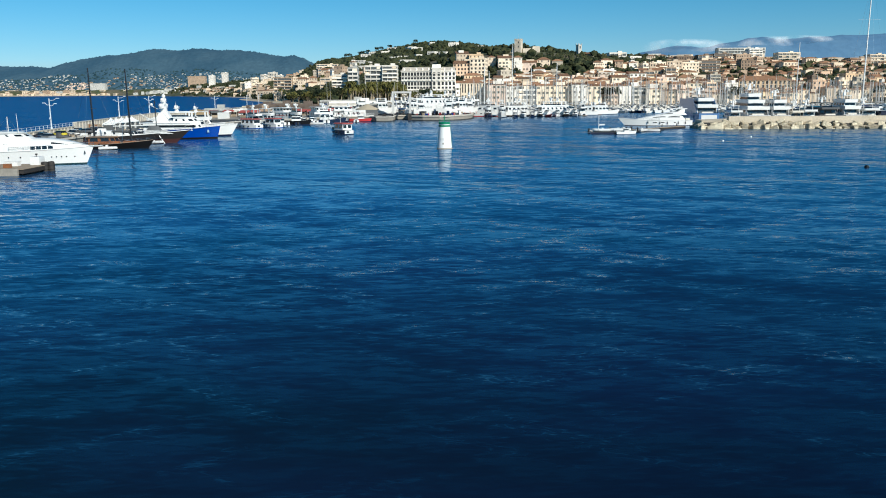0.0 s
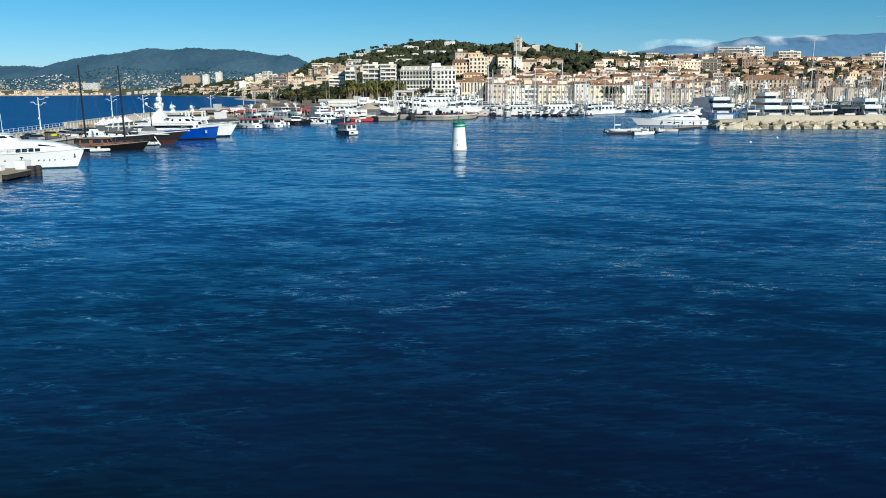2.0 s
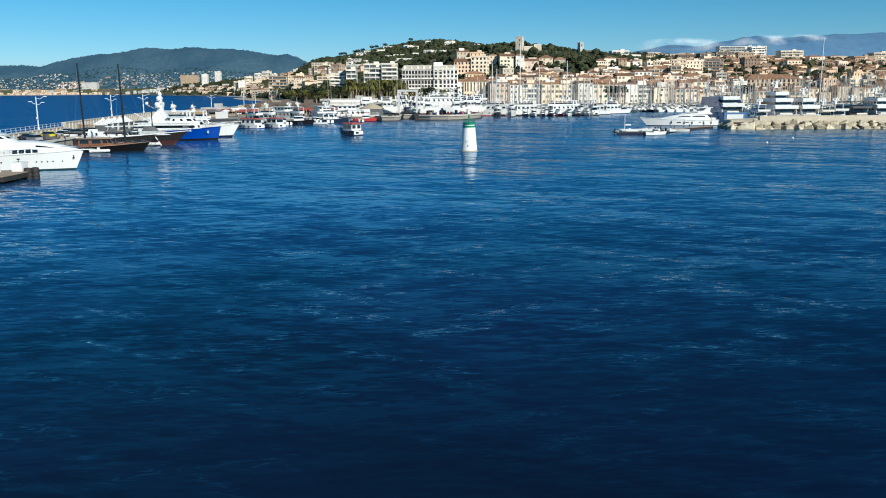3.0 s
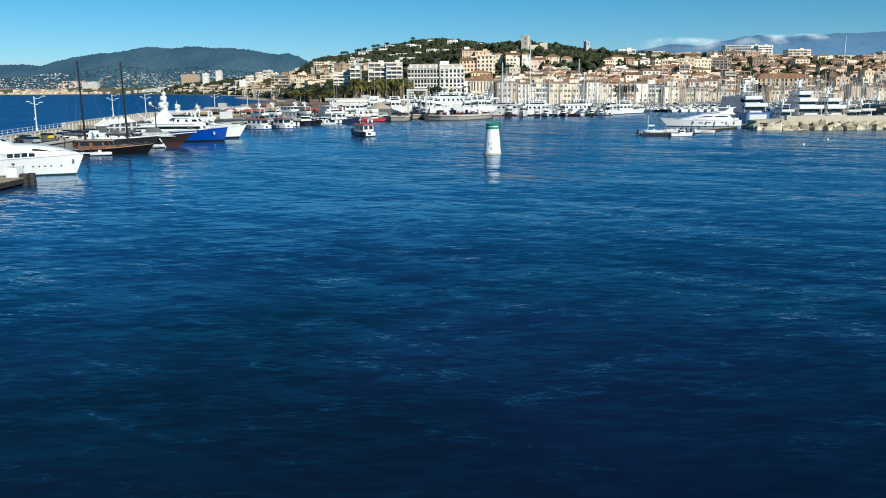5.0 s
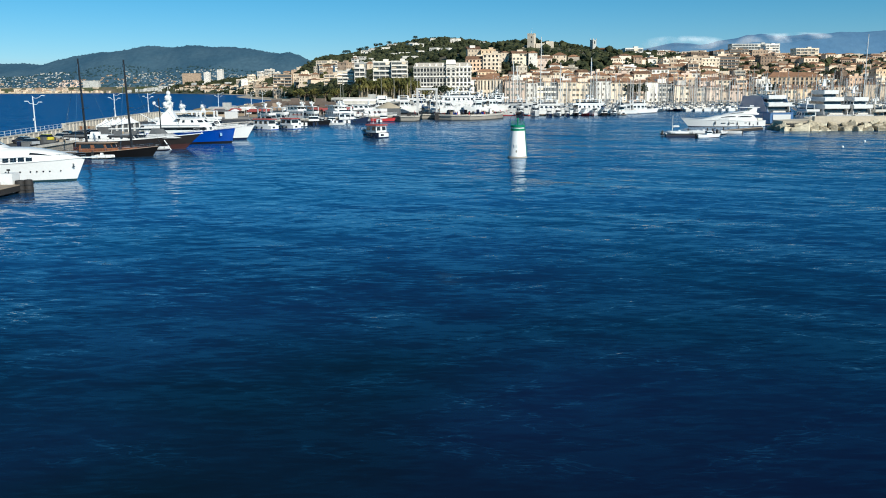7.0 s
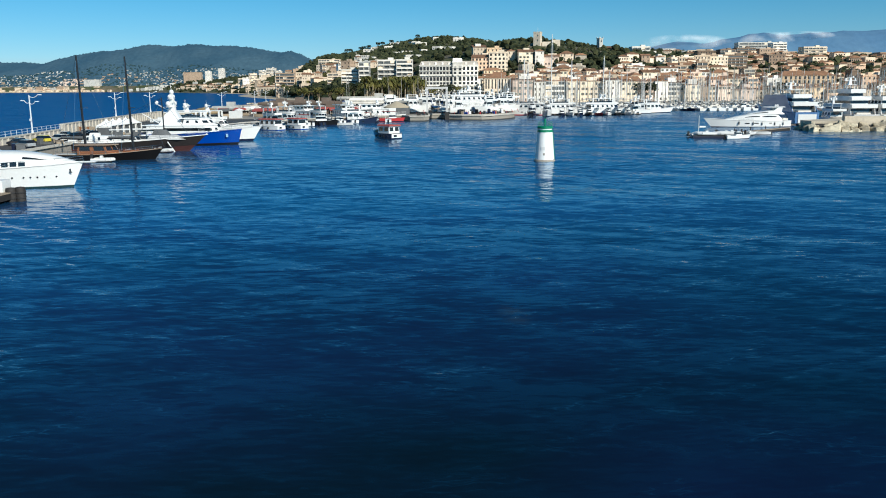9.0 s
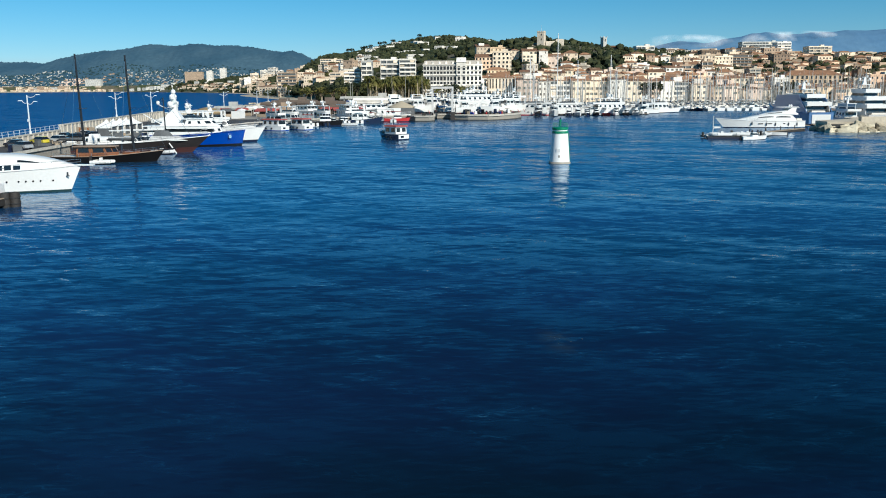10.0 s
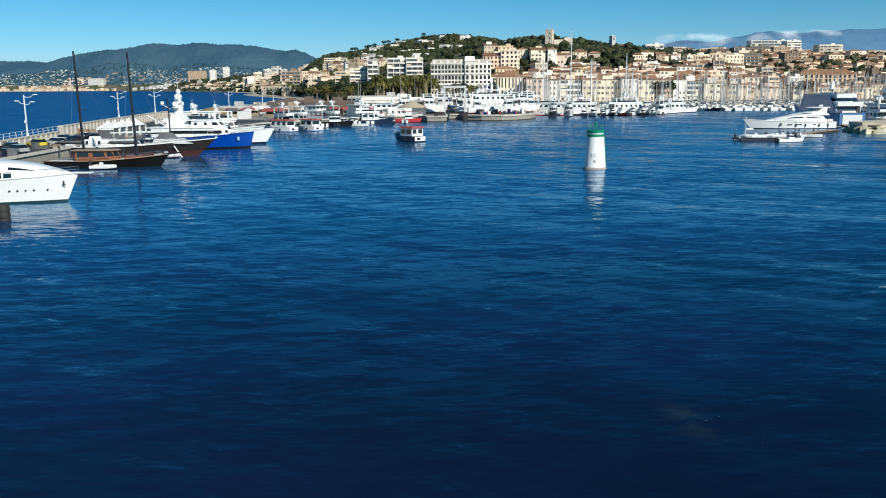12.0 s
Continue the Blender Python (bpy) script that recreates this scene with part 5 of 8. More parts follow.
YACHT_SLATE = mat("slate_blue_hull_paint", (0.10, 0.195, 0.39), 0.3, var=0.1, bump=0.02, coat=0.3)
for x, L, B, F, tiers, hm, tm, label, gap in (
        (93.2, 40, 8.2, 3.6, 2, YACHT_SLATE, WHITE, "large slate-blue yacht with white decks, stern to the breakwater", 0.0),
        (103.2, 16, 4.6, 1.8, 1, WHITE, WHITE, "small white motor yacht, stern to the breakwater", 0.15),
        (111.0, 36, 8.8, 2.8, 3, WHITE, WHITE, "tall white superyacht, stern to the breakwater", 0.0),
        (119.0, 25, 6.6, 2.8, 2, WHITE, WHITE, "white motor yacht with two decks, stern to the breakwater", 0.1),
        (124.7, 16, 4.6, 1.6, 1, WHITE, CREAM, "small cream-topped motor boat, stern to the breakwater", 0.15),
        (129.3, 18, 5.0, 1.9, 1, WHITE, WHITE, "white motor yacht with dark windows, stern to the breakwater", 0.12),
        (136.2, 26, 7.2, 2.6, 1, NAVY, GREYCLOTH, "dark navy yacht under dark covers, stern to the breakwater", 0.1),
        (143.9, 25, 6.4, 2.8, 2, WHITE, WHITE, "white motor yacht with dark windows, stern to the breakwater", 0.1),
        (150.8, 24, 5.8, 2.2, 1, WHITE, WHITE, "white motor yacht with a flybridge, stern to the breakwater", 0.1),
        (165.0, 29, 7.6, 3.2, 2, WHITE, WHITE, "white motor yacht with two decks, stern to the breakwater", 0.1),
        (175.0, 26, 7.0, 3.0, 2, WHITE, WHITE, "white motor yacht with two decks, stern to the breakwater", 0.1)):
    my = motor_yacht("motor_yacht", label, at(x + 0.02 * L, 294.5 + L / 2, 88), L, B, F, tiers, hm, tm, None, "yachts behind the breakwater", 2, gap, True, 3)
    if hm is YACHT_SLATE:
        g = Geo(); g.box(-0.5 * L - 0.08, 0, F * 0.55, 0.14, B * 0.66, F * 0.72); part("transom_panel", g, WHITE, my, "white painted transom", smooth=0)
        for s_ in (1, -1):
            g = Geo(); g.prism([(-0.47 * L, s_ * B * 0.45 - 0.07), (0.24 * L, s_ * B * 0.45 - 0.07), (0.24 * L, s_ * B * 0.45 + 0.07), (-0.47 * L, s_ * B * 0.45 + 0.07)], [(-0.30 * L, s_ * B * 0.45 - 0.07), (0.16 * L, s_ * B * 0.45 - 0.07), (0.16 * L, s_ * B * 0.45 + 0.07), (-0.30 * L, s_ * B * 0.45 + 0.07)], F, F + 5.2); part("side_plating", g, YACHT_SLATE, my, "slate-blue side plating over the decks", smooth=0)
big = sail_boat("large sailing yacht with a very tall pale mast", at(157.8, 314, 90), 36, 47, NAVY, BLUECLOTH, "yachts behind the breakwater", mr=0.3)
sail_boat("sailing yacht with a pale mast behind the breakwater", at(147.0, 350, 80), 24, 28, WHITE, BLUECLOTH, "yachts behind the breakwater", mr=0.2)

# floating pontoon with dinghies in front of the sport yacht
def pontoon(name, label, a, b, w, z=0.55, board=1.2, decking=None, float_mat=None):
    ob = thing(name, label, "pontoon", kind="structure")
    dx, dy = b[0] - a[0], b[1] - a[1]
    ln, ang = math.hypot(dx, dy), math.atan2(dy, dx)
    n = max(2, int(ln / board))
    base = Geo(); base.box((a[0] + b[0]) / 2, (a[1] + b[1]) / 2, z - 0.4, ln, w * 0.96, 0.62, ang); part("float", base, float_mat or PILE, ob)
    g = Geo(); g.box(0, 0, 0, ln / n - 0.04, w, 0.1)
    me = g.mesh("plank", decking or WOODP, 0)
    for i in range(n):
        q = new("plank", me); q.parent = ob
        t = (i + 0.5) / n
        q.matrix_basis = Matrix.Translation((a[0] + dx * t, a[1] + dy * t, z)) @ Matrix.Rotation(ang, 4, "Z")
    return ob


pontoon("pontoon_dinghies", "low navy-sided floating pontoon with dinghies", (42.3, 239.1), (54.6, 237.6), 2.4, 0.5, 1.2, GREYCLOTH, BLUEBLACK)
pontoon("pontoon_finger", "narrow grey finger pontoon beside the sport yacht", (50.0, 243.0), (77.5, 270.5), 1.8, 0.6)
inflatable("white inflatable boat on the floating pontoon", at(45.9, 241.3, 168), 5.6, "dinghies at the pontoon", WHITE)
inflatable("white inflatable boat on the floating pontoon", at(49.4, 241.6, 170), 5.0, "dinghies at the pontoon", WHITE)
runabout("small pale open boat beside the finger pontoon", at(62.0, 249.6, 178), 5.2, HYPALON, None, "dinghies at the pontoon", cabin=False)
runabout("small white speedboat at the floating pontoon", at(46.8, 243.6, 190), 5.8, WHITE, None, "dinghies at the pontoon", cabin=False)
for x, y, h, L, mt in ((45.2, 238.9, 176, 4.8, WHITE), (49.6, 238.6, 170, 5.0, WHITE), (44.6, 243.0, 20, 4.6, HYPALON), (51.6, 240.4, 168, 4.8, OFFW), (53.0, 243.0, 40, 4.6, GREYCLOTH), (58.8, 247.4, 44, 4.4, HYPALON)):
    inflatable("white inflatable boat packed beside others at the pontoon", at(x, y, h, 0.5 if 238.5 < y < 241 else 0), L, "dinghies at the pontoon", mt)
runabout("white sports boat moored at the finger pontoon", at(51.2, 234.4, 8), 5.6, WHITE, None, "dinghies at the pontoon")
sail_boat("white dinghy with a thin leaning mast at the pontoon", at(46.2, 245.6, 180), 5.0, 4.4, WHITE, OFFW, "dinghies at the pontoon")
for i in range(5):
    g = Geo(); g.tube((50 + 6.3 * i, 244.5 + 6.3 * i, -2), (50 + 6.3 * i, 244.5 + 6.3 * i, 1.5), 0.13, n=8)
    solid("mooring_post", g, PILE, "dark tarred mooring post beside the pontoon", "post", "mooring posts")

# ---------------------------------------------------------------- near pontoon with tarred end piles
pn = pontoon("pontoon_near", "brown plank pontoon with heavy dark end piles", (-88, 133), (-64.5, 133), 9.5, 1.0)
g = Geo(); g.box(-76.5, 128.1, 0.35, 22.5, 0.5, 1.5); part("kerb_beam", g, CONCRETE, pn, "pale concrete edge beam")
g = Geo(); g.box(-66.1, 136.4, 1.2, 1.5, 1.9, 2.3); part("end_block", g, OFFW, pn, "white painted end block")
for x, y, r_, h_ in ((-64.75, 136.0, 0.55, 1.5), (-63.85, 136.3, 0.5, 1.55), (-64.4, 137.4, 0.55, 1.4)):
    g = Geo(); g.lathe(x, y, [(r_ * 0.94, -3), (r_, -0.2), (r_, h_ - 0.18), (r_ * 0.9, h_), (r_ * 0.3, h_ + 0.05)], 16); pl = part("pile", g, PILE, pn)
    for z_ in (0.35, 0.95):
        g = Geo(); g.lathe(x, y, [(r_ + 0.01, z_ - 0.09), (r_ + 0.05, z_ - 0.05), (r_ + 0.05, z_ + 0.05), (r_ + 0.01, z_ + 0.09)], 16); part("rubber_band", g, RUBBER, pl)
g = Geo(); g.tube((-66.1, 136.2, 2.3), (-66.1, 136.2, 2.7), 0.06, n=6); g.box(-66.1, 136.2, 2.75, 0.35, 0.2, 0.2); part("bollard_light", g, RUBBER, pn)
for i, (x, y, sx, sy, sz, m_) in enumerate(((-69.0, 134, 2.2, 1.2, 0.8, OFFW), (-71.5, 131.5, 1.4, 1.0, 1.1, OFFW), (-68.0, 130.5, 1.0, 0.8, 0.7, VARNISH))):
    cr = thing("dock_box", "weathered storage box standing on the plank pontoon", "box", pose(x, y, 1.06), "boxes on the pontoon")
    g = Geo(); g.box(0, 0, sz * 0.4, sx, sy, sz * 0.8); part("body", g, m_, cr)
    g = Geo(); g.box(0, 0, sz * 0.86, sx * 1.04, sy * 1.06, sz * 0.12); part("lid", g, m_, cr)

# ---------------------------------------------------------------- jetty: tents and parked cars
def pagoda(x, y, w):
    ob = thing("pagoda_tent", "white pagoda tent with a pointed roof on the jetty", "tent", pose(x, y, QZ), "tents on the jetty")
    for sx in (1, -1):
        for sy in (1, -1):
            g = Geo(); g.tube((sx * w / 2, sy * w / 2, 0), (sx * w / 2, sy * w / 2, 2.3), 0.06, n=6); part("leg", g, ALU, ob)
    g = Geo()
    rows = []
    for k in range(7):
        t = k / 6
        r = (w / 2 + 0.1) * ((1 - t) ** 1.8 * 0.96 + 0.04 * (1 - t))
        rows.append([(sx * r, sy * r, 2.25 + 1.75 * t) for sx, sy in ((-1, -1), (0, -1.0), (1, -1), (1, 0), (1, 1), (0, 1), (-1, 1), (-1, 0))])
    g.loft(rows, closed=True)
    part("roof", g, TENT, ob)
    g = Geo(); g.box(0, w / 2, 1.15, w, 0.04, 2.2); g.box(-w / 2, 0, 1.15, 0.04, w, 2.2); part("side_sheet", g, TENT, ob)
    g = Geo(); g.box(0, -w / 2, 2.1, w, 0.05, 0.4); part("valance", g, TENT, ob)
    # dark sheets paint the shaded inside of the tent's open sides
    g = Geo(); g.box(0, -w / 2 + 0.05, 0.98, w * 0.8, 0.04, 1.84); part("window_sheet", g, GREYCLOTH, ob, "dark grey sheet standing in for the shaded tent opening")
    g = Geo(); g.box(w / 2 - 0.05, 0, 0.98, 0.04, w * 0.62, 1.84); part("window_sheet", g, GREYCLOTH, ob, "dark grey sheet standing in for the shaded tent opening")
    return ob


tent = pagoda(-92.3, 235, 3.5)
for i in range(1, 5):
    copy_thing(tent, pose(-92.3 + 0.12 * i, 235 + 3.65 * i, QZ))


def car(label, m, paint, L=4.2):
    ob = thing("car", label, "car", m, "cars on the jetty")
    g = Geo()
    prof = [(-0.5, 0.35), (-0.5, 0.78), (-0.47, 0.9), (0.22, 0.92), (0.44, 0.78), (0.5, 0.6), (0.5, 0.35)]
    g.loft([[(x * L, s * 0.86 * k, z) for x, z in prof] for s, k in ((-1, 0.96), (-1, 1.0), (1, 1.0), (1, 0.96))], caps=True)
    body = part("body", g, paint, ob)
    g = Geo(); g.prism([(-0.46 * L, -0.8), (0.24 * L, -0.8), (0.24 * L, 0.8), (-0.46 * L, 0.8)], [(-0.36 * L, -0.64), (0.06 * L, -0.64), (0.06 * L, 0.64), (-0.36 * L, 0.64)], 0.9, 1.42); part("cabin_glass", g, GLASS, body)
    g = Geo(); g.box(-0.15 * L, 0, 1.45, 0.44 * L, 1.34, 0.06); part("roof", g, paint, body)
    for x in (-0.31, 0.31):
        for s in (1, -1):
            g = Geo(); g.lathe(0, 0, [(0.32, -0.1), (0.32, 0.1)], 14); w = part("wheel", g, RUBBER, ob); w.matrix_basis = pose(x * L, s * 0.8, 0.32, 90)
    return ob


YELLOW = mat("yellow_car_paint", (0.60, 0.50, 0.03), 0.3, var=0.05, bump=0, coat=0.5)
SILVER = mat("silver_car_paint", (0.5, 0.5, 0.5), 0.3, 0.4, var=0.05, bump=0, coat=0.5)
for x, y, h, paint, label in ((-95.8, 210.5, 150, YELLOW, "small yellow car parked on the jetty"), (-94.3, 214.6, 150, WHITE, "white car parked on the jetty"), (-93.6, 220.5, 150, BLACK, "dark car parked on the jetty"), (-97.6, 226, 95, SILVER, "silver car parked by the sea wall"), (-96.2, 233, 95, WHITE, "white van-like car parked by the sea wall"),
                              (-93.2, 228, 150, BLACK, "dark car parked on the jetty"), (-96.2, 201.5, 150, NAVY, "dark blue car parked on the jetty"), (-92.2, 196.0, 150, SILVER, "silver car parked on the jetty")):
    car(label, at(x, y, h, QZ + 0.05), paint)

# ---------------------------------------------------------------- boatyard on the mole
LIFTGREY = mat("worn_pale_grey_lift_paint", (0.52, 0.51, 0.49), 0.5, var=0.2, bump=0.05)
lift = thing("travel_lift", "pale grey portal boat lift standing over the mole dock", "boat lift", pose(-17.3, 359.5, QZ))
for x in (-3.7, 3.7):
    for y in (0, 6):
        g = Geo(); g.box(x, y, 5.0, 0.7, 0.7, 9.4); leg = part("leg", g, LIFTGREY, lift)
        g = Geo(); g.lathe(0, 0, [(0.55, -0.25), (0.55, 0.25)], 14); w = part("wheel", g, RUBBER, lift); w.matrix_basis = pose(x, y, 0.55, 0, 90)
    g = Geo(); g.box(x, 3, 9.3, 0.6, 7, 0.7); part("side_beam", g, LIFTGREY, lift)
    g = Geo(); g.box(x, 3, 1.4, 0.8, 7, 0.6); part("sill_beam", g, LIFTGREY, lift)
g = Geo(); g.box(0, 6, 9.9, 8.4, 0.7, 0.8); part("cross_beam", g, LIFTGREY, lift)
for y in (1.5, 4.5):
    g = Geo(); g.tube((-3.3, y, 8.8), (-1.6, y, 3), 0.06, n=4); g.tube((3.3, y, 8.8), (1.6, y, 3), 0.06, n=4); g.tube((-1.6, y, 3), (1.6, y, 3), 0.06, n=4); part("sling", g, BLUECLOTH, lift)
for x in (-24.0, -13.6):
    g = Geo(); g.box(x, 350.0 + (x + 24) * 0.6, 0.6, 1.5, 1.5, 4.6); solid("dock_pier", g, PILE, "dark concrete pier head at the lift dock", "pier", "pier heads", kind="structure", smooth=0)

for i, (x, y, L, h) in enumerate(((-2.0, 381, 23, 12), (7.0, 393, 13, 30), (-9.0, 396, 15, 196), (-3.0, 404, 17, 10), (2.0, 371, 9, 195), (-12, 377, 10, 22), (-26, 379, 11, 20), (-37, 378, 10, 200), (-20, 400, 13, 5), (9.5, 381, 11, 38), (11, 403, 15, 205), (-14, 387, 12, 30), (4, 414, 19, 14), (-8.5, 368, 8, 12), (13, 388, 9, 35))):
    z = QZ + 1.5
    motor_yacht("boat_on_stands", "white motor boat laid up on props on the boatyard quay", at(x, y, h, z), L, L * 0.27, L * 0.12, 1, boot=OFFW, group="boats laid up ashore", fend=0, mast=L > 12, domes=1, lean=True)
    st = thing("boat_stand", "steel boat stand holding a laid-up boat", "boat stand", at(x, y, h, QZ), "boat stands")
    for xx in (-0.3, 0.0, 0.3):
        for s in (1, -1):
            g = Geo(); g.tube((xx * L, s * L * 0.16, 0), (xx * L, s * L * 0.07, 1.2), 0.09, n=6); part("prop", g, RED, st)

# ---------------------------------------------------------------- mid-harbour pontoon and yachts beyond the mole
pontoon("pontoon_mid", "long dark pontoon in the middle of the harbour", (31, 396.8), (58, 408.5), 2.2, 0.6)
for x, y, L, h, F, hm, dom in ((21.0, 384, 13, 268, 1.7, NAVY, 2), (27.5, 387, 14, 264, 1.8, WHITE, 1), (54, 397, 24, 14, 2.3, WHITE, 2)):
    motor_yacht("harbour_yacht", "%s motor yacht moored at the harbour pontoon" % ("navy-hulled" if hm is NAVY else "white"), at(x, y, h), L, L * 0.27, F, 1, hm, group="yachts at the harbour pontoon", fend=2, domes=dom, lean=True)
for x, y, L, h, hm, cv in ((33.5, 387, 8.5, 262, NAVY, BLUECLOTH), (37.5, 389, 9.5, 270, OFFW, GREYCLOTH), (41.5, 390, 8, 258, NAVY, GREYCLOTH), (45.5, 392, 9, 265, BLACK, GREYCLOTH), (49.5, 390.5, 7.5, 280, RED, TENT), (53.5, 391.5, 7, 255, WHITE, GREYCLOTH), (58, 392.5, 8, 268, BLACK, BLUECLOTH), (62.5, 395, 7.5, 272, OFFW, GREYCLOTH)):
    runabout("%s-canopied motor boat stern-to at the harbour pontoon" % ("blue" if cv is BLUECLOTH else "white" if cv is TENT else "grey"), at(x, y, h), L, hm, cv, "small boats at the harbour pontoon", cabin=cv is not TENT)
motor_yacht("red_hulled_yacht", "white motor yacht with a red waterline, bow towards the mole", at(19, 402, 172), 22, 5.4, 2.3, 1, WHITE, WHITE, RED, "yachts at the harbour pontoon", 2, 0.1, True, 1)
for i, (x, y, L, h, F) in enumerate(((66, 402, 12, 97, 1.4), (38, 409, 20, 10, 2.0), (68, 410, 15, 175, 1.7), (14, 412, 16, 95, 1.7), (60, 420, 19, 5, 2.0), (36, 420, 18, 184, 1.9), (80, 420, 15, 10, 1.6))):
    motor_yacht("harbour_yacht", "white motor yacht moored in mid-harbour", at(x, y, h), L, L * 0.26, F, 1, group="yachts at the harbour pontoon", lean=True, domes=1)
for x, y, L, mh, nm in ((37.5, 444, 26, 33, 1), (57.5, 421, 19, 23, 2), (21.0, 412, 17, 22, 1), (24, 425, 15, 20, 1), (48, 452, 17, 22, 1)):
    sail_boat("sailing yacht with a tall pale mast in the harbour", at(x, y, 100), L, mh, WHITE, BLUECLOTH, "sailing yachts in mid-harbour", nm, mr=0.26)

rm = random.Random(11)
kinds = []
for L, mh, hm, cv, lb in ((11, 14.5, WHITE, BLUECLOTH, "white sailing boat with a blue sail cover in the marina"), (9, 12, OFFW, OFFW, "weathered white sailing boat in the marina"), (13, 17, NAVY, OFFW, "navy-hulled sailing boat in the marina"), (10, 13, CREAM, GREYCLOTH, "cream sailing boat with a grey sail cover in the marina")):
    kinds.append(sail_boat(lb, at(100 + 5 * len(kinds), 455, 90), L, mh + 2.5, hm, cv, mr=0.11, lite=True))
motor = runabout("white cabin cruiser in the marina", at(122, 455, 90), 8, WHITE, None, "motor boats in the marina", lite=True)
motor2 = runabout("larger white cabin cruiser with canopy in the marina", at(128, 456, 90), 12, WHITE, TENT, "motor boats in the marina", lite=True)
berths = []
for row in range(5):
    y = 447 + 25 * row
    x = 96 + (10 if row % 2 else 0) - 6 * max(0, row - 2) * 1.5
    pontoon("pontoon_marina", "narrow marina pontoon between rows of boats", (x - 4, y + 8.5), (300, y + 8.5), 2.0, 0.6, 8.0)
    while x < 296:
        src = rm.choice(kinds + kinds + [motor, motor2])
        side = 17 if rm.random() < 0.45 else 0
        if row > 0 and rm.random() < 0.6:
            berths += [(x, y), (x, y + 17)]
            x += rm.uniform(3.3, 5.0)
            continue
        copy_thing(src, at(x, y + rm.uniform(-0.8, 0.8) + side, rm.choice((88, 90, 92, 270, 268))))
        berths.append((x + rm.uniform(-0.3, 0.3), y + 17 - side))
        x += rm.uniform(3.3, 5.0)
# the rest of the packed berths, too many to count
pale, darkh, spars, bright, tops = Geo(), Geo(), Geo(), Geo(), Geo()
for i in range(170):
    berths.append((rm.uniform(100, 330), rm.choice((447, 464, 472, 489, 497, 514, 522, 539, 547, 564)) + rm.uniform(-1, 1)))
for i in range(190):
    berths.append((rm.uniform(16, 96), rm.uniform(470, 572)))
for x, y in berths:
    L = rm.uniform(8, 13)
    b_, f_, s_ = L * 0.15, L * 0.11, rm.choice((1, -1))
    g = darkh if rm.random() < 0.38 else pale
    g.prism([(x - b_ * 0.8, y - s_ * L / 2), (x + b_ * 0.8, y - s_ * L / 2), (x + b_ * 0.7, y + s_ * L * 0.2), (x, y + s_ * L * 0.46), (x - b_ * 0.7, y + s_ * L * 0.2)][::s_], [(x - b_, y - s_ * L / 2), (x + b_, y - s_ * L / 2), (x + b_, y + s_ * L * 0.2), (x, y + s_ * L * 0.54), (x - b_, y + s_ * L * 0.2)][::s_], -0.4, f_)
    tops.prism([(x - b_ * 0.6, y - s_ * L * 0.1), (x + b_ * 0.6, y - s_ * L * 0.1), (x + b_ * 0.5, y + s_ * L * 0.24), (x - b_ * 0.5, y + s_ * L * 0.24)][::s_], [(x - b_ * 0.5, y - s_ * L * 0.06), (x + b_ * 0.5, y - s_ * L * 0.06), (x + b_ * 0.4, y + s_ * L * 0.18), (x - b_ * 0.4, y + s_ * L * 0.18)][::s_], f_, f_ + 0.6)
    if rm.random() < 0.92:
        h = L * rm.uniform(1.15, 1.5)
        (spars if rm.random() < 0.45 else bright).tube((x, y + s_ * 0.08 * L, f_), (x + rm.uniform(-0.15, 0.15), y, f_ + h), 0.13, 0.09, 4)
        spars.tube((x, y + s_ * 0.08 * L, f_ + 1.5), (x, y - s_ * 0.3 * L, f_ + 1.6), 0.2, 0.14, 5)
fleet = solid("moored_boats", pale, OFFW, "packed rows of small white boats in the far berths", "boats", kind="stuff", smooth=0)
part("dark_hulls", darkh, NAVY, fleet, smooth=0, kind="stuff")
part("masts", spars, DULLMAST, fleet, smooth=0, kind="stuff")
part("pale_masts", bright, ALU, fleet, smooth=0, kind="stuff")
part("coachroofs", tops, CREAM, fleet, smooth=0, kind="stuff")
for i in range(30):
    x, y = rm.uniform(22, 92), rm.uniform(425, 520)
    if abs(x - 55) < 6 and y < 440:
        continue
    copy_thing(rm.choice(kinds[:2] + [motor, motor2, motor2]), at(x, y, rm.choice((90, 75, 180, 0, 100))))

# ---------------------------------------------------------------- quay clutter and buoys
def oil_drum(x, y, z, paint):
    ob = thing("drum", "battered steel drum standing on the quay", "drum", pose(x, y, z), "drums on the quay")
    g = Geo(); g.lathe(0, 0, [(0.29, 0), (0.3, 0.28), (0.28, 0.3), (0.3, 0.32), (0.3, 0.58), (0.28, 0.6), (0.3, 0.62), (0.29, 0.88)], 12); part("body", g, paint, ob)
    g = Geo(); g.lathe(0, 0, [(0.26, 0.88), (0.26, 0.91)], 12); part("lid", g, paint, ob)


def container(x, y, rz, paint, label):
    ob = thing("container", label, "container", pose(x, y, QZ, 0, 0, rz), "containers on the boatyard quay")
    g = Geo(); g.box(0, 0, 1.3, 6.0, 2.4, 2.5)
    part("body", g, paint, ob, smooth=0)
    g = Geo(); g.box(3.03, 0, 1.3, 0.06, 2.2, 2.3); part("door", g, paint, ob, smooth=0)


def parasol(x, y, cloth, label):
    ob = thing("parasol", label, "parasol", pose(x, y, QZ), "parasols on the quay")
    g = Geo(); g.tube((0, 0, 0), (0, 0, 2.6), 0.05, n=6); part("pole", g, ALU, ob)
    g = Geo(); g.lathe(0, 0, [(1.9, 2.2), (1.2, 2.6), (0.1, 2.95)], 8); part("canopy", g, cloth, ob)
    g = Geo(); g.box(0, 0, 0.06, 0.7, 0.7, 0.12); part("foot", g, CONCRETE, ob)


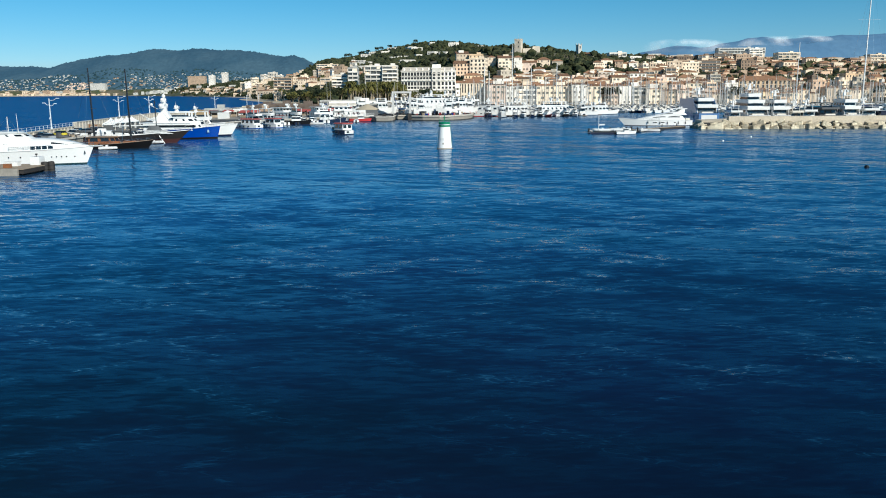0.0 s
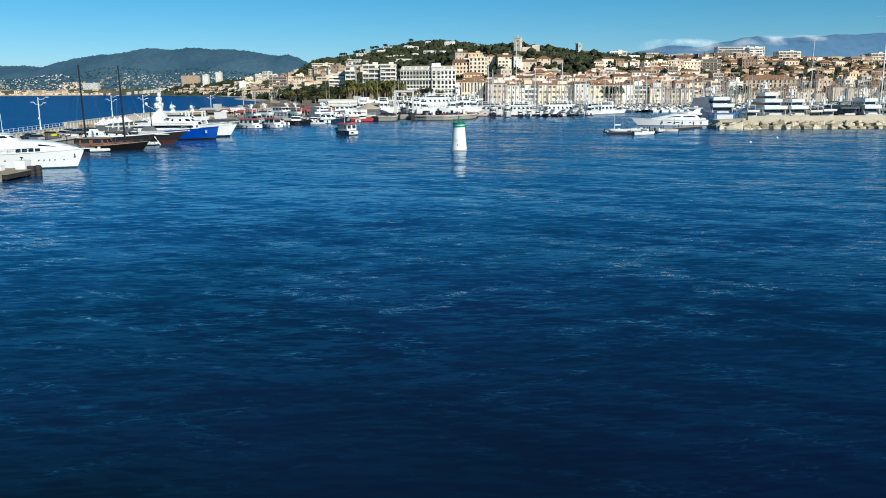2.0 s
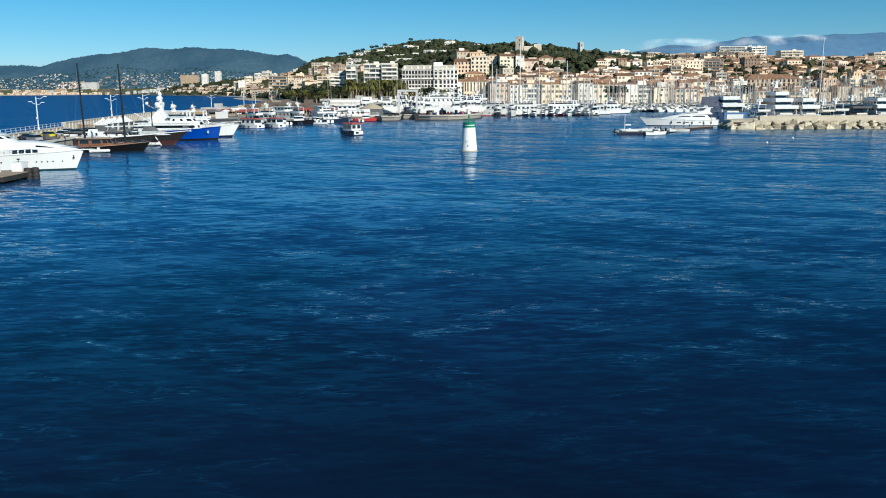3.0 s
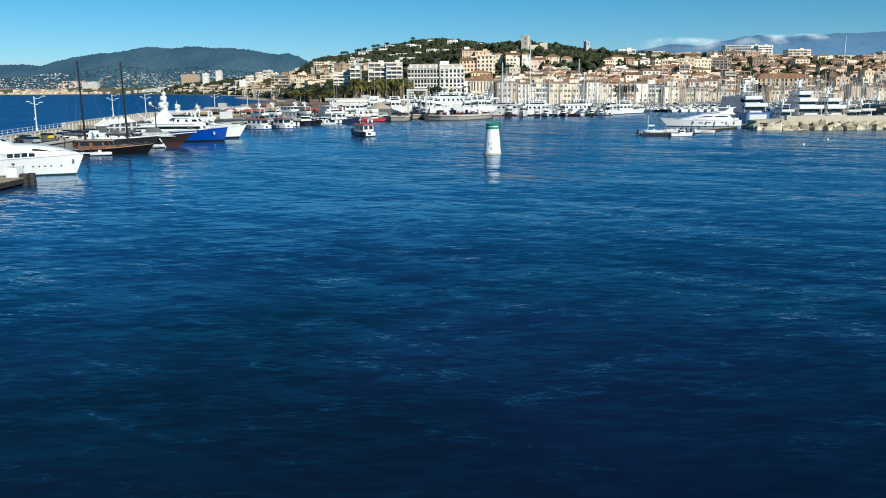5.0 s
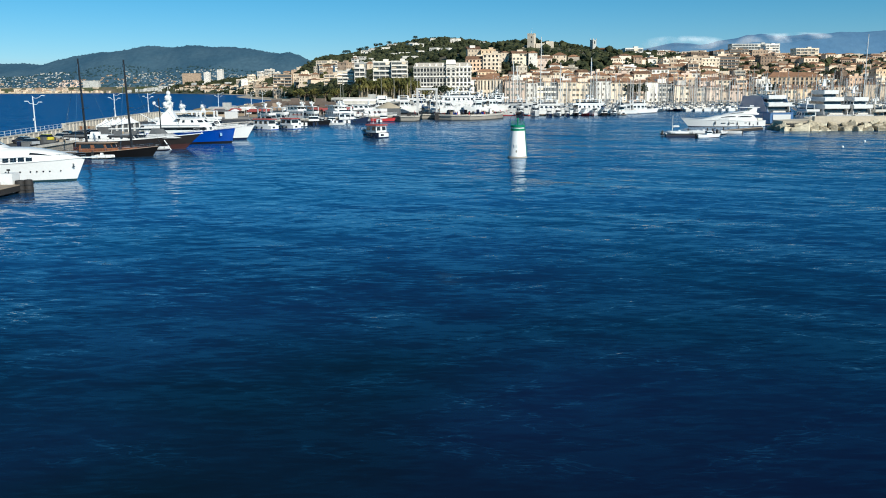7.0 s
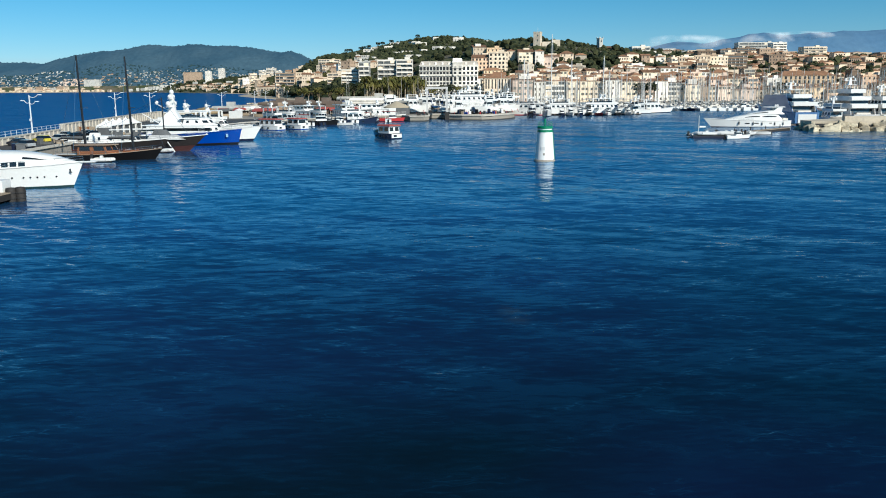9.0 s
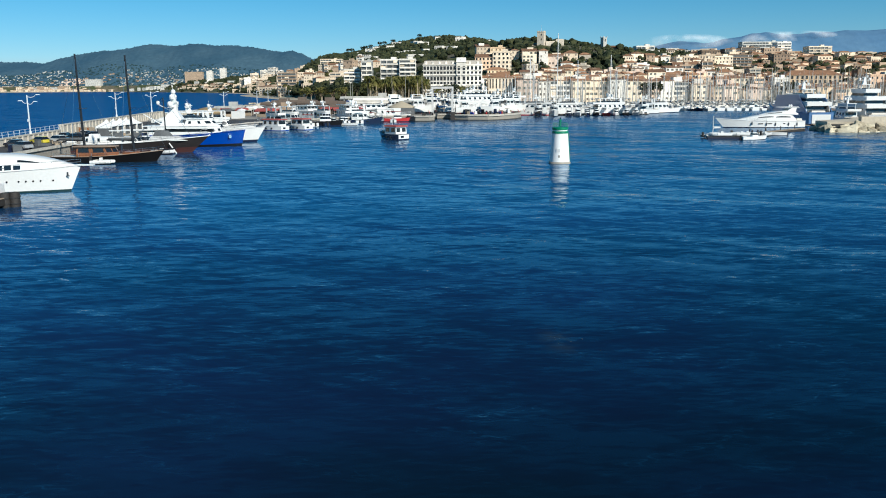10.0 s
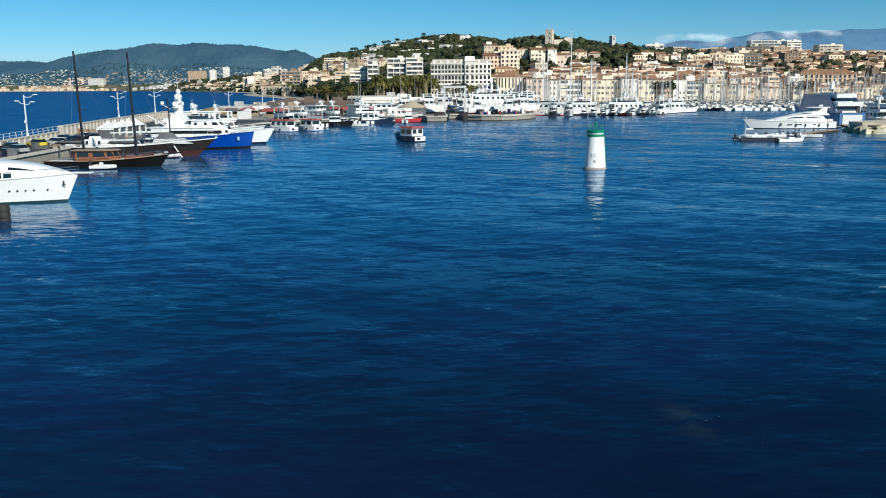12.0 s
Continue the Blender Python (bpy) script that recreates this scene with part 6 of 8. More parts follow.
rc = random.Random(77)
for i in range(26):
    oil_drum(*(lambda u: (-10 + 19 * u, 356.5 + 13 * u * u + rc.uniform(0.5, 6)))(rc.random()), QZ, rc.choice((BLUE, RED, BLACK, GREYCLOTH)))
for x, y, rz, pt, lb in ((-31, 367, 10, GREYCLOTH, "dark grey steel container on the boatyard quay"), (-8, 371, 28, NAVY, "navy steel container on the boatyard quay"), (4, 379, 35, OFFW, "white site container on the boatyard quay"), (-36, 364, 4, OFFW, "white site container beside the lift dock"), (-52, 372, 0, REDCLOTH, "dull red steel container on the ferry quay"), (-88, 340, 80, OFFW, "white site container beside the sea wall")):
    container(x, y, rz, pt, lb)
for i in range(12):
    parasol(rc.uniform(-100, -46), rc.uniform(352, 405), rc.choice((TENT, CREAM, TENT, REDCLOTH)), "open parasol on the ferry quay")
for i in range(9):
    sail_boat("laid-up sailing boat with a pale mast on the hard", at(rc.uniform(-66, -6), rc.uniform(425, 500), rc.uniform(0, 360), QZ + 0.9), rc.uniform(9, 12), rc.uniform(13, 18), WHITE, BLUECLOTH, "sailing boats laid up ashore", mr=0.11, lite=True)
for x, y, pt, lb in ((67.0, 200.0, WHITE, "small white mooring buoy floating in the harbour"), (79.5, 216.0, WHITE, "small white mooring buoy floating in the harbour"), (66.9, 131.4, BLACK, "small dark mooring buoy floating in the harbour")):
    ob = thing("mooring_buoy", lb, "buoy", pose(x, y, 0), "mooring buoys")
    g = Geo(); g.ball((0, 0, 0.08), 0.28 if pt is WHITE else 0.36, 14); part("float", g, pt, ob)
    g = Geo(); g.tube((0, 0, 0.25), (0, 0, 0.6), 0.04, n=6); part("ring_stem", g, STEEL, ob)

foam = Geo()
rf_ = random.Random(19)
for i in range(18):
    q = rf_.random()
    if q < 0.5:
        x, y = rf_.gauss(-13.05, 0.22), rf_.gauss(87.5, 0.45)
    elif q < 0.8:
        x, y = rf_.gauss(-11.3, 0.8), rf_.gauss(86.0, 0.7)
    else:
        x, y = rf_.gauss(-9.4, 0.5), rf_.gauss(83.8, 0.5)
    foam.ball((x, y, 0.005), rf_.uniform(0.005, 0.013), 6, 0.5)
solid("foam_bubbles", foam, HYPALON, "loose white bubbles floating over a cloudy patch of water", "bubbles", kind="stuff")

for i in range(30):
    x, y = rc.uniform(-104, -30), rc.uniform(356, 470)
    runabout("small white boat on a trailer on the quay", at(x, y, rc.uniform(0, 360), QZ + 0.55), rc.uniform(5, 7.5), WHITE, rc.choice((None, None, BLUECLOTH, TENT)), "boats on trailers", cabin=rc.random() < 0.6, lite=True)

# tan timber hoarding and stacked gear on the jetty beside the tents
hoard = thing("hoarding", "tan timber hoarding of upright boards on the jetty", "hoarding", pose(-97.5, 236.2, QZ))
for i in range(9):
    g = Geo(); g.box(-1.8 + 0.45 * i, 0.03 * (i % 2), 1.05, 0.42, 0.06, 2.1 - 0.12 * (i % 3)); part("board", g, VARNISH if i % 4 == 1 else WOODP, hoard, smooth=0)
for x in (-1.8, 0.0, 1.8):
    g = Geo(); g.box(x, 0.14, 1.0, 0.1, 0.1, 2.0); part("post", g, WOODP, hoard, smooth=0)
rj = random.Random(91)
for i in range(26):
    x, y = rj.uniform(-97, -89.5), rj.uniform(176, 240)
    sx, sy, sz = rj.uniform(0.6, 1.8), rj.uniform(0.6, 1.4), rj.uniform(0.4, 1.3)
    cr = thing("quay_crate", "worn crate of fishing gear standing on the jetty", "crate", pose(x, y, QZ + 0.05, 0, 0, rj.uniform(0, 90)), "crates on the jetty")
    m_ = rj.choice((OFFW, GREYCLOTH, WOODP, NAVY, WOODP, BLACK))
    g = Geo(); g.box(0, 0, sz * 0.45, sx, sy, sz * 0.9); part("body", g, m_, cr, smooth=0)
    g = Geo(); g.box(0, 0, sz * 0.94, sx * 1.05, sy * 1.05, sz * 0.1); part("lid", g, m_, cr, smooth=0)

# pallets and gear along the edge of the boatyard mole
for i in range(34):
    u = rj.random()
    x, y = -10 + 20 * u, 356.5 + 14 * u * u + rj.uniform(0.5, 9)
    cr = thing("gear_pallet", "dark pallet of boatyard gear standing near the mole edge", "pallet", pose(x, y, QZ + 0.05, 0, 0, rj.uniform(0, 90)), "pallets on the boatyard mole")
    g = Geo(); g.box(0, 0, 0.07, 1.3, 1.0, 0.14); part("pallet_base", g, WOODP, cr, smooth=0)
    g = Geo(); g.box(0, 0, 0.14 + 0.5 * (0.5 + 0.6 * (i % 3)) , 1.1, 0.85, 0.5 + 0.6 * (i % 3), 0.2, 0.85); part("load", g, rj.choice((BLACK, GREYCLOTH, NAVY, WOODP, RUBBER, OFFW)), cr, smooth=0)
# beige canopy with a low cone on the ferry quay
cn = thing("canopy", "beige conical canopy over kiosks on the ferry quay", "canopy", pose(-33.0, 374.5, QZ))
for a in range(8):
    c_, s_ = math.cos(a * math.pi / 4), math.sin(a * math.pi / 4)
    g = Geo(); g.tube((4.6 * c_, 4.6 * s_, 0), (4.6 * c_, 4.6 * s_, 2.6), 0.08, n=6); part("post", g, OFFW, cn)
g = Geo(); g.lathe(0, 0, [(5.3, 2.45), (5.2, 2.75), (3.0, 3.7), (0.9, 4.6), (0.2, 4.9)], 16); part("roof", g, SAND, cn)
g = Geo(); g.lathe(0, 0, [(3.0, 0), (3.0, 2.5)], 12); part("kiosk", g, CREAM, cn)

# ---------------------------------------------------------------- town
def stucco(name, col):
    return mat(name, col, 0.9, var=0.26, big=0.16, fine=0.7, bump=0.12, wobble=0.22)


STUCCO = {"cream": stucco("cream_stucco", (0.86, 0.72, 0.54)), "white": stucco("white_stucco", (0.85, 0.80, 0.71)), "peach": stucco("peach_stucco", (0.82, 0.58, 0.39)),
          "ochre": stucco("ochre_stucco", (0.78, 0.58, 0.37)), "pink": stucco("pink_stucco", (0.83, 0.65, 0.52)), "sand": stucco("sand_stucco", (0.69, 0.56, 0.41)),
          # tan and umber also put shade into facades turned from the sun
          "pale": stucco("weathered_pale_villa_plaster", (0.52, 0.51, 0.47)), "tan": stucco("tan_and_shaded_facade", (0.42, 0.31, 0.215)), "umber": stucco("umber_and_shaded_facade", (0.25, 0.18, 0.125)), "grey": stucco("grey_concrete_facade", (0.40, 0.40, 0.38)), "brown": stucco("dark_brown_timber_cladding", (0.13, 0.10, 0.08)), "stone": stucco("old_castle_stone", (0.50, 0.44, 0.35))}
ROOF = mat("terracotta_roof_tiles", (0.25, 0.135, 0.072), 0.9, var=0.4, big=0.3, fine=1.6, bump=0.4, wobble=0.45)
FLATROOF = mat("grey_flat_roof", (0.42, 0.38, 0.325), 0.9, var=0.2)
SHUT = mat("half_shuttered_window", (0.12, 0.10, 0.08), 0.5, var=0.3, wobble=0.5, bump=0)
PANE = mat("dark_window_pane", (0.032, 0.032, 0.032), 0.2, var=0.2, bump=0)
SHUTTER = mat("grey_green_shutter", (0.20, 0.24, 0.20), 0.7, var=0.2, wobble=0.3)
# glass tone that also carries the shade behind the balconies
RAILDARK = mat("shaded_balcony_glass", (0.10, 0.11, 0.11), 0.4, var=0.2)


def building(x, y, w, d, h, wall="cream", roof="hip", floors=None, bays=None, z=None, rz=0.0, name="house", label="", group="houses of the old town", balconies=0, shutters=False, win=(0.95, 1.5), open_front=False):
    z = land(x, y) if z is None else z
    z = max(z, 1.6)
    floors = floors or max(1, round(h / 3.2))
    bays = bays or max(2, round(w / 3.0))
    ob = thing(name, label or "%s stuccoed town house with tiled roof" % wall, "building", pose(x, y, z, 0, 0, rz), group)
    g = Geo(); g.box(0, 0, h / 2 - 2, w, d, h + 4)
    g.box(0, 0, h - 0.25, w + 0.5, d + 0.5, 0.3)
    wl_ = part("wall", g, STUCCO[wall], ob, smooth=0)
    g = Geo()
    if roof == "hip":
        o = 0.55
        rk = random.Random(int(x * 31 + y * 17))
        rh = (rk.uniform(0.11, 0.24) if group != "quayside houses" else rk.uniform(0.05, 0.11)) * min(w, d) + 0.4
        a = [(-w / 2 - o, -d / 2 - o), (w / 2 + o, -d / 2 - o), (w / 2 + o, d / 2 + o), (-w / 2 - o, d / 2 + o)]
        if w > d:
            b = [(-w / 2 + d * 0.45, -0.1), (w / 2 - d * 0.45, -0.1), (w / 2 - d * 0.45, 0.1), (-w / 2 + d * 0.45, 0.1)]
        else:
            b = [(-0.1, -d / 2 + w * 0.45), (0.1, -d / 2 + w * 0.45), (0.1, d / 2 - w * 0.45), (-0.1, d / 2 - w * 0.45)]
        kind_ = rk.random()
        if kind_ < 0.35:
            # a plain gable, ridge along the longer side
            k_ = 0.02
            b = [(-w / 2 - o, -k_), (w / 2 + o, -k_), (w / 2 + o, k_), (-w / 2 - o, k_)] if w > d * 0.8 else [(-k_, -d / 2 - o), (k_, -d / 2 - o), (k_, d / 2 + o), (-k_, d / 2 + o)]
        elif kind_ < 0.55:
            # one slope falling to the front
            b = [(-w / 2 - o, d / 2 - 0.1), (w / 2 + o, d / 2 - 0.1), (w / 2 + o, d / 2 + o), (-w / 2 - o, d / 2 + o)]
        g.prism(a, b, h, h + rh)
        part("roof", g, ROOF, ob, smooth=0)
        if name == "house" and rk.random() < 0.45:
            ax, aw, ah = rk.uniform(-0.2, 0.2) * w, w * rk.uniform(0.35, 0.6), rk.uniform(1.8, 3.4)
            c = Geo(); c.box(ax, d * 0.14, h + ah / 2, aw, d * 0.5, ah)
            c.box(ax, d * 0.14 - d * 0.25 - 0.02, h + ah * 0.6, aw * 0.5, 0.06, 0.05)
            part("attic", c, STUCCO[rk.choice(("cream", "white", wall))], ob, smooth=0)
        if shutters:
            c = Geo(); c.box(w * 0.22, d * 0.12, h + rh * 0.8, 0.9, 0.7, 1.6); part("chimney", c, STUCCO[wall], ob, smooth=0)
    else:
        g.box(0, 0, h + 0.12, w - 0.8, d - 0.8, 0.2)
        part("roof", g, FLATROOF, ob, smooth=0)
        c = Geo()
        for s in (1, -1):
            c.box(0, s * (d / 2 - 0.15), h + 0.35, w, 0.3, 0.9); c.box(s * (w / 2 - 0.15), 0, h + 0.35, 0.3, d - 0.6, 0.9)
        c.box(w * 0.18, 0, h + 1.2, min(4, w * 0.3), min(4, d * 0.5), 2.4)
        part("parapet", c, STUCCO[wall], ob, smooth=0)
    fh = h / floors
    rw = random.Random(int(x * 7 + y * 13))
    wn_, sh, fr = Geo(), Geo(), Geo()
    for f in range(floors):
        zc = f * fh + fh * 0.52
        for i in range(bays):
            xc = -w / 2 + w * (i + 0.5 + rw.uniform(-0.12, 0.12)) / bays
            if name in ("house", "apartment_house") and rw.random() < 0.22:
                continue
            wn_.box(xc, -d / 2 - 0.01, zc, win[0] * (1.5 if f == 0 and not shutters else 1), 0.08, win[1])
            fr.box(xc, -d / 2 - 0.06, zc - win[1] / 2 - 0.08, win[0] * 1.25, 0.16, 0.14)
            if shutters and f:
                for s in (1, -1):
                    sh.box(xc + s * win[0] * 0.78, -d / 2 - 0.03, zc, win[0] * 0.48, 0.1, win[1])
        sb = max(1, round(d / 4))
        for i in range(sb):
            yc = -d / 2 + d * (i + 0.5) / sb
            for s in (1, -1):
                wn_.box(s * (w / 2 + 0.01), yc, zc, 0.08, win[0], win[1])
    part("glazing", wn_, SHUT if name == "house" else PANE, wl_, "rows of dark windows", smooth=0, kind="stuff")
    if shutters:
        part("shutter", sh, SHUTTER, wl_, smooth=0, kind="stuff")
    bg_, pt_, aw = Geo(), Geo(), Geo()
    for f in range(1, floors if balconies else 0):
        g = Geo(); g.box(0, -d / 2 - balconies / 2, f * fh, w * 0.98, balconies, 0.22); g.box(0, -d / 2 - balconies + 0.06, f * fh + 0.55, w * 0.98, 0.1, 0.95)
        part("balcony", g, STUCCO[wall if wall != "grey" else "white"], ob, smooth=0)
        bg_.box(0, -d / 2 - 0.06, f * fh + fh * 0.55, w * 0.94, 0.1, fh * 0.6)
        nb = max(2, round(w / 4.2))
        for i in range(nb + 1):
            if rw.random() < 0.8:
                pt_.box(-w * 0.48 + w * 0.96 * i / nb, -d / 2 - balconies * 0.45, f * fh + fh * 0.5, 0.3, balconies * 0.85, fh * 0.8)
            if i < nb and rw.random() < 0.3:
                k_ = rw.uniform(0.3, 0.8)
                aw.box(-w * 0.48 + w * 0.96 * (i + 0.5) / nb, -d / 2 - 0.2, f * fh + fh * (0.95 - k_ / 2), w / nb * 0.8, 0.14, fh * k_)
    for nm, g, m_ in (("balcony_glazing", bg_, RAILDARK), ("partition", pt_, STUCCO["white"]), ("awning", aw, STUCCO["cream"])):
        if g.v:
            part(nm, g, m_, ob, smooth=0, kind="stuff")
    return ob


rt = random.Random(23)
# houses along the town quay: a tall unbroken pale front, then lower ones
x = 31.0
while x < 345:
    w = rt.uniform(7.0, 13.5) if x < 150 else rt.uniform(5.0, 10.5)
    if x > 150 and rt.random() < 0.10:
        x += rt.uniform(5, 12)
        continue
    c = rt.choice(("cream", "white", "pink", "white", "cream", "white") if x < 150 else ("peach", "sand", "ochre", "tan", "pink", "cream", "sand"))
    h = rt.uniform(12.6, 14.4) if x < 125 else (rt.uniform(10.0, 13.0) if x < 150 else rt.uniform(6.0, 10.5))
    building(x + w / 2, 593 + rt.uniform(-3, 3), w - 0.12, 13, h, c, "hip", z=QZ, label="%s stuccoed quayside house with shutters and tiled roof" % c, group="quayside houses", shutters=rt.random() < 0.6, rz=rt.uniform(-3, 3), balconies=0.7 if rt.random() < 0.1 else 0)
    x += w
# rows of houses climbing the castle hill
for row, y in enumerate((618, 640, 662, 686, 712, 738, 764)):
    x = 8 + rt.uniform(0, 10)
    while x < 205 - row * 4:
        w = rt.uniform(6.5, 14)
        keep = 0.95 - 0.05 * row if row < 3 else (0.75 if x < 50 else (0.55 if row < 6 else 0.25))
        if row > 3 and 95 < x < 190:
            keep = 0.35
        if rt.random() < keep and not (x < 46 and 664 < y < 735) and not (52 < x < 100 and y > 750) and not (92 < x < 155 and y > 730):
            c = rt.choice(("cream", "ochre", "sand", "white", "cream", "white", "pink"))
            if row < 3 and x < 120:
                c = rt.choice(("cream", "white", "cream", "white", "pink"))
            building(x + w / 2, y + rt.uniform(-5, 5), w, rt.uniform(9, 12), rt.uniform(7, 12.5), c, rt.choice(("hip", "hip", "hip", "flat")), rz=rt.uniform(-14, 14), label="%s stuccoed old-town house with tiled roof" % c, shutters=rt.random() < 0.4)
        x += w + rt.uniform(0.2, 4)
# the eastern town on its slope
for row in range(7):
    y = 612 + 24 * row
    x = 150 + rt.uniform(0, 15)
    while x < 330 + 0.55 * (y - 600):
        w = rt.uniform(5, 10.5)
        if rt.random() < 0.86:
            tall = rt.random() < (0.06 if row < 4 else 0.15)
            c = rt.choice(("cream", "ochre", "peach", "sand", "tan", "umber", "tan", "cream", "umber", "stone"))
            building(x + w / 2, y + rt.uniform(-9, 9), w, rt.uniform(8, 11), rt.uniform(10, 14) if tall else rt.uniform(4.5, 8.5), c, "flat" if tall else "hip", rz=rt.uniform(-12, 12),
                     name="apartment_house" if tall else "house", label="%s stuccoed %s" % (c, "flat-roofed apartment house" if tall else "house with tiled roof"), group="houses of the eastern town", balconies=1.1 if tall and rt.random() < 0.6 else 0)
        x += w + rt.uniform(0.3, 4.5)

# old houses and walls packed below the castle
for i in range(60):
    x, y = rt.uniform(3, 170), rt.uniform(625, 700)
    if (x < 46 and 690 < y < 735) or (55 < x < 96 and y > 770) or (92 < x and y > 725):
        continue
    c = rt.choice(("cream", "sand", "white", "ochre", "peach", "stone"))
    building(x, y, rt.uniform(6, 13), rt.uniform(7, 11), rt.uniform(6, 11), c, rt.choice(("hip", "hip", "flat")), rz=rt.uniform(-25, 25), label="%s old-town house stacked on the castle hill" % c)

# landmarks
def grand_hotel():
    ob = thing("grand_hotel", "large white grand hotel with rows of windows and dormers", "hotel", pose(-13, 612, 1.8), "")
    for name, x, w, y, d, h, bays in (("main_wing", -4.8, 21.6, 0, 18, 24.2, 10), ("corner_tower", 9.3, 6.5, -1.2, 19, 26.0, 2), ("side_wing", 17.6, 10.5, -0.4, 18, 24.2, 4)):
        g = Geo(); g.box(x, y, h / 2 - 1, w, d, h + 2)
        for zz in (4.6, h - 3.6, h - 0.2):
            g.box(x, y, zz, w + 0.9, d + 0.9, 0.45)
        wg = part(name, g, STUCCO["white"], ob, smooth=0)
        g = Geo()
        a = [(x - w / 2, y - d / 2), (x + w / 2, y - d / 2), (x + w / 2, y + d / 2), (x - w / 2, y + d / 2)]
        b = [(x + (p - x) * 0.9, y + (q - y) * 0.82) for p, q in a]
        g.prism(a, b, h, h + 2.6)
        rf = part("mansard_roof", g, FLATROOF if name != "corner_tower" else STUCCO["white"], ob, smooth=0)
        for f in range(7):
            zc = 2.1 + f * 3.3
            for i in range(bays):
                xc = x - w / 2 + w * (i + 0.5) / bays
                g = Geo(); g.box(xc, y - d / 2 - 0.02, zc, 1.6, 0.1, 2.45); part("window", g, PANE, wg, smooth=0)
                if f in (2, 3, 5):
                    g = Geo(); g.box(xc, y - d / 2 - 0.45, zc - 1.2, 2.0, 0.9, 0.18); g.box(xc, y - d / 2 - 0.85, zc - 0.7, 2.0, 0.06, 0.8); part("balcony", g, STUCCO["white"], wg, smooth=0)
        for i in range(max(1, bays // 2)):
            xc = x - w / 2 + w * (i + 0.5) / max(1, bays // 2)
            g = Geo(); g.box(xc, y - d / 2 + 0.9, h + 0.8, 1.2, 1.4, 1.5); g.prism([(xc - 0.75, y - d / 2 + 0.1), (xc + 0.75, y - d / 2 + 0.1), (xc + 0.75, y - d / 2 + 1.8), (xc - 0.75, y - d / 2 + 1.8)], [(xc - 0.05, y - d / 2 + 0.1), (xc + 0.05, y - d / 2 + 0.1), (xc + 0.05, y - d / 2 + 1.8), (xc - 0.05, y - d / 2 + 1.8)], h + 1.55, h + 2.1)
            dm = part("dormer", g, STUCCO["white"], rf, smooth=0)
    return ob


grand_hotel()
building(18.0, 714, 14, 15, 21, "peach", "hip", 7, 5, z=13, name="apartment_block", label="big peach apartment block with rows of windows", group="landmarks", win=(1.3, 1.6), rz=-10)
building(31.0, 711, 13, 16, 24.5, "cream", "flat", 8, 4, z=13, name="apartment_block", label="tall cream apartment block with a stepped roof", group="landmarks", win=(1.5, 1.7), rz=-10)
building(25.0, 694, 15, 10, 12, "ochre", "hip", 4, 5, z=12, name="apartment_block", label="ochre house with tiled roof below the apartment blocks", group="landmarks", rz=8)
building(22.0, 601, 17, 13, 15.5, "cream", "hip", 2, 8, z=QZ, name="market_building", label="cream building with tall pilasters and narrow windows", group="landmarks", win=(0.8, 6.0))
building(-54.6, 690, 14.1, 16, 27.5, "white", "flat", 8, 6, z=4, name="terraced_hotel", label="white hotel with rows of deep balconies", group="seafront hotels", balconies=1.5)
building(-41.4, 687, 12.1, 16, 27.6, "white", "flat", 9, 5, z=4, name="terraced_hotel", label="white hotel with deep shaded balconies", group="seafront hotels", balconies=1.5)
building(-74.6, 721, 8.2, 14, 27, "grey", "flat", 8, 3, z=4, name="terraced_hotel", label="narrow grey hotel with dark balcony bands", group="seafront hotels", balconies=1.2)
building(-87.0, 730, 13, 14, 21.5, "white", "flat", 8, 4, z=4, name="terraced_hotel", label="white seafront hotel with balcony bands", group="seafront hotels", balconies=1.4)
building(-106.4, 800, 14.5, 14, 19, "sand", "flat", 7, 6, z=5, name="terraced_hotel", label="sand-coloured seafront hotel with balcony bands", group="seafront hotels", balconies=1.2)
building(-200.7, 1080, 23, 16, 26, "tan", "flat", 7, 8, z=3, name="terraced_hotel", label="low hotel with dark balcony bands above the beach", group="seafront hotels", balconies=1.5)
building(-179.7, 1088, 19, 16, 26.5, "cream", "flat", 7, 6, z=3, name="terraced_hotel", label="cream hotel with pale pilasters above the beach", group="seafront hotels")
building(-155, 1120, 34, 16, 19, "ochre", "hip", 6, 10, z=6, name="terraced_hotel", label="yellow apartment house above the beach", group="seafront hotels", balconies=0.8)
# blocks on the foothill above the bay: centre, width, height of the roof over the sea
for x, y, w, top, c, bal in ((-471.5, 2029, 17.7, 33.7, "cream", 0.9), (-459.3, 2016, 15.0, 35.0, "white", 0.0), (-447.0, 2035, 19.0, 44.5, "cream", 1.0), (-433.4, 2013, 16.3, 30.9, "cream", 0.8),
        (-425.3, 2040, 16.3, 51.3, "white", 1.0), (-411.7, 2021, 17.7, 40.5, "sand", 0.0), (-404.9, 2043, 20.4, 56.8, "white", 1.0), (-395.4, 2018, 12.2, 29.6, "cream", 0.0),
        (-387.2, 2037, 15.0, 50.0, "white", 0.9), (-377.7, 2024, 13.6, 33.7, "pale", 0.8), (-417.1, 2007, 10.9, 21.4, "white", 0.0), (-449.8, 2005, 12.2, 18.7, "pale", 0.0)):
    building(x, y, w, 15, top - land(x, y), c, "flat", rz=(x * 7) % 17 - 8, name="hillside_apartments", label="%s apartment building on the rise above the bay" % c, group="blocks above the bay", balconies=bal)
for x, y, w, top, c, nm, lb in ((-694.6, 2573, 16.5, 60.5, "white", "tower_block", "white residential tower block among trees"), (-655.1, 2573, 16.5, 68.5, "white", "tower_block", "white residential tower block among trees")):
    building(x, y, w, 17, top - land(x, y), c, "flat", name=nm, label=lb, group="blocks above the bay")
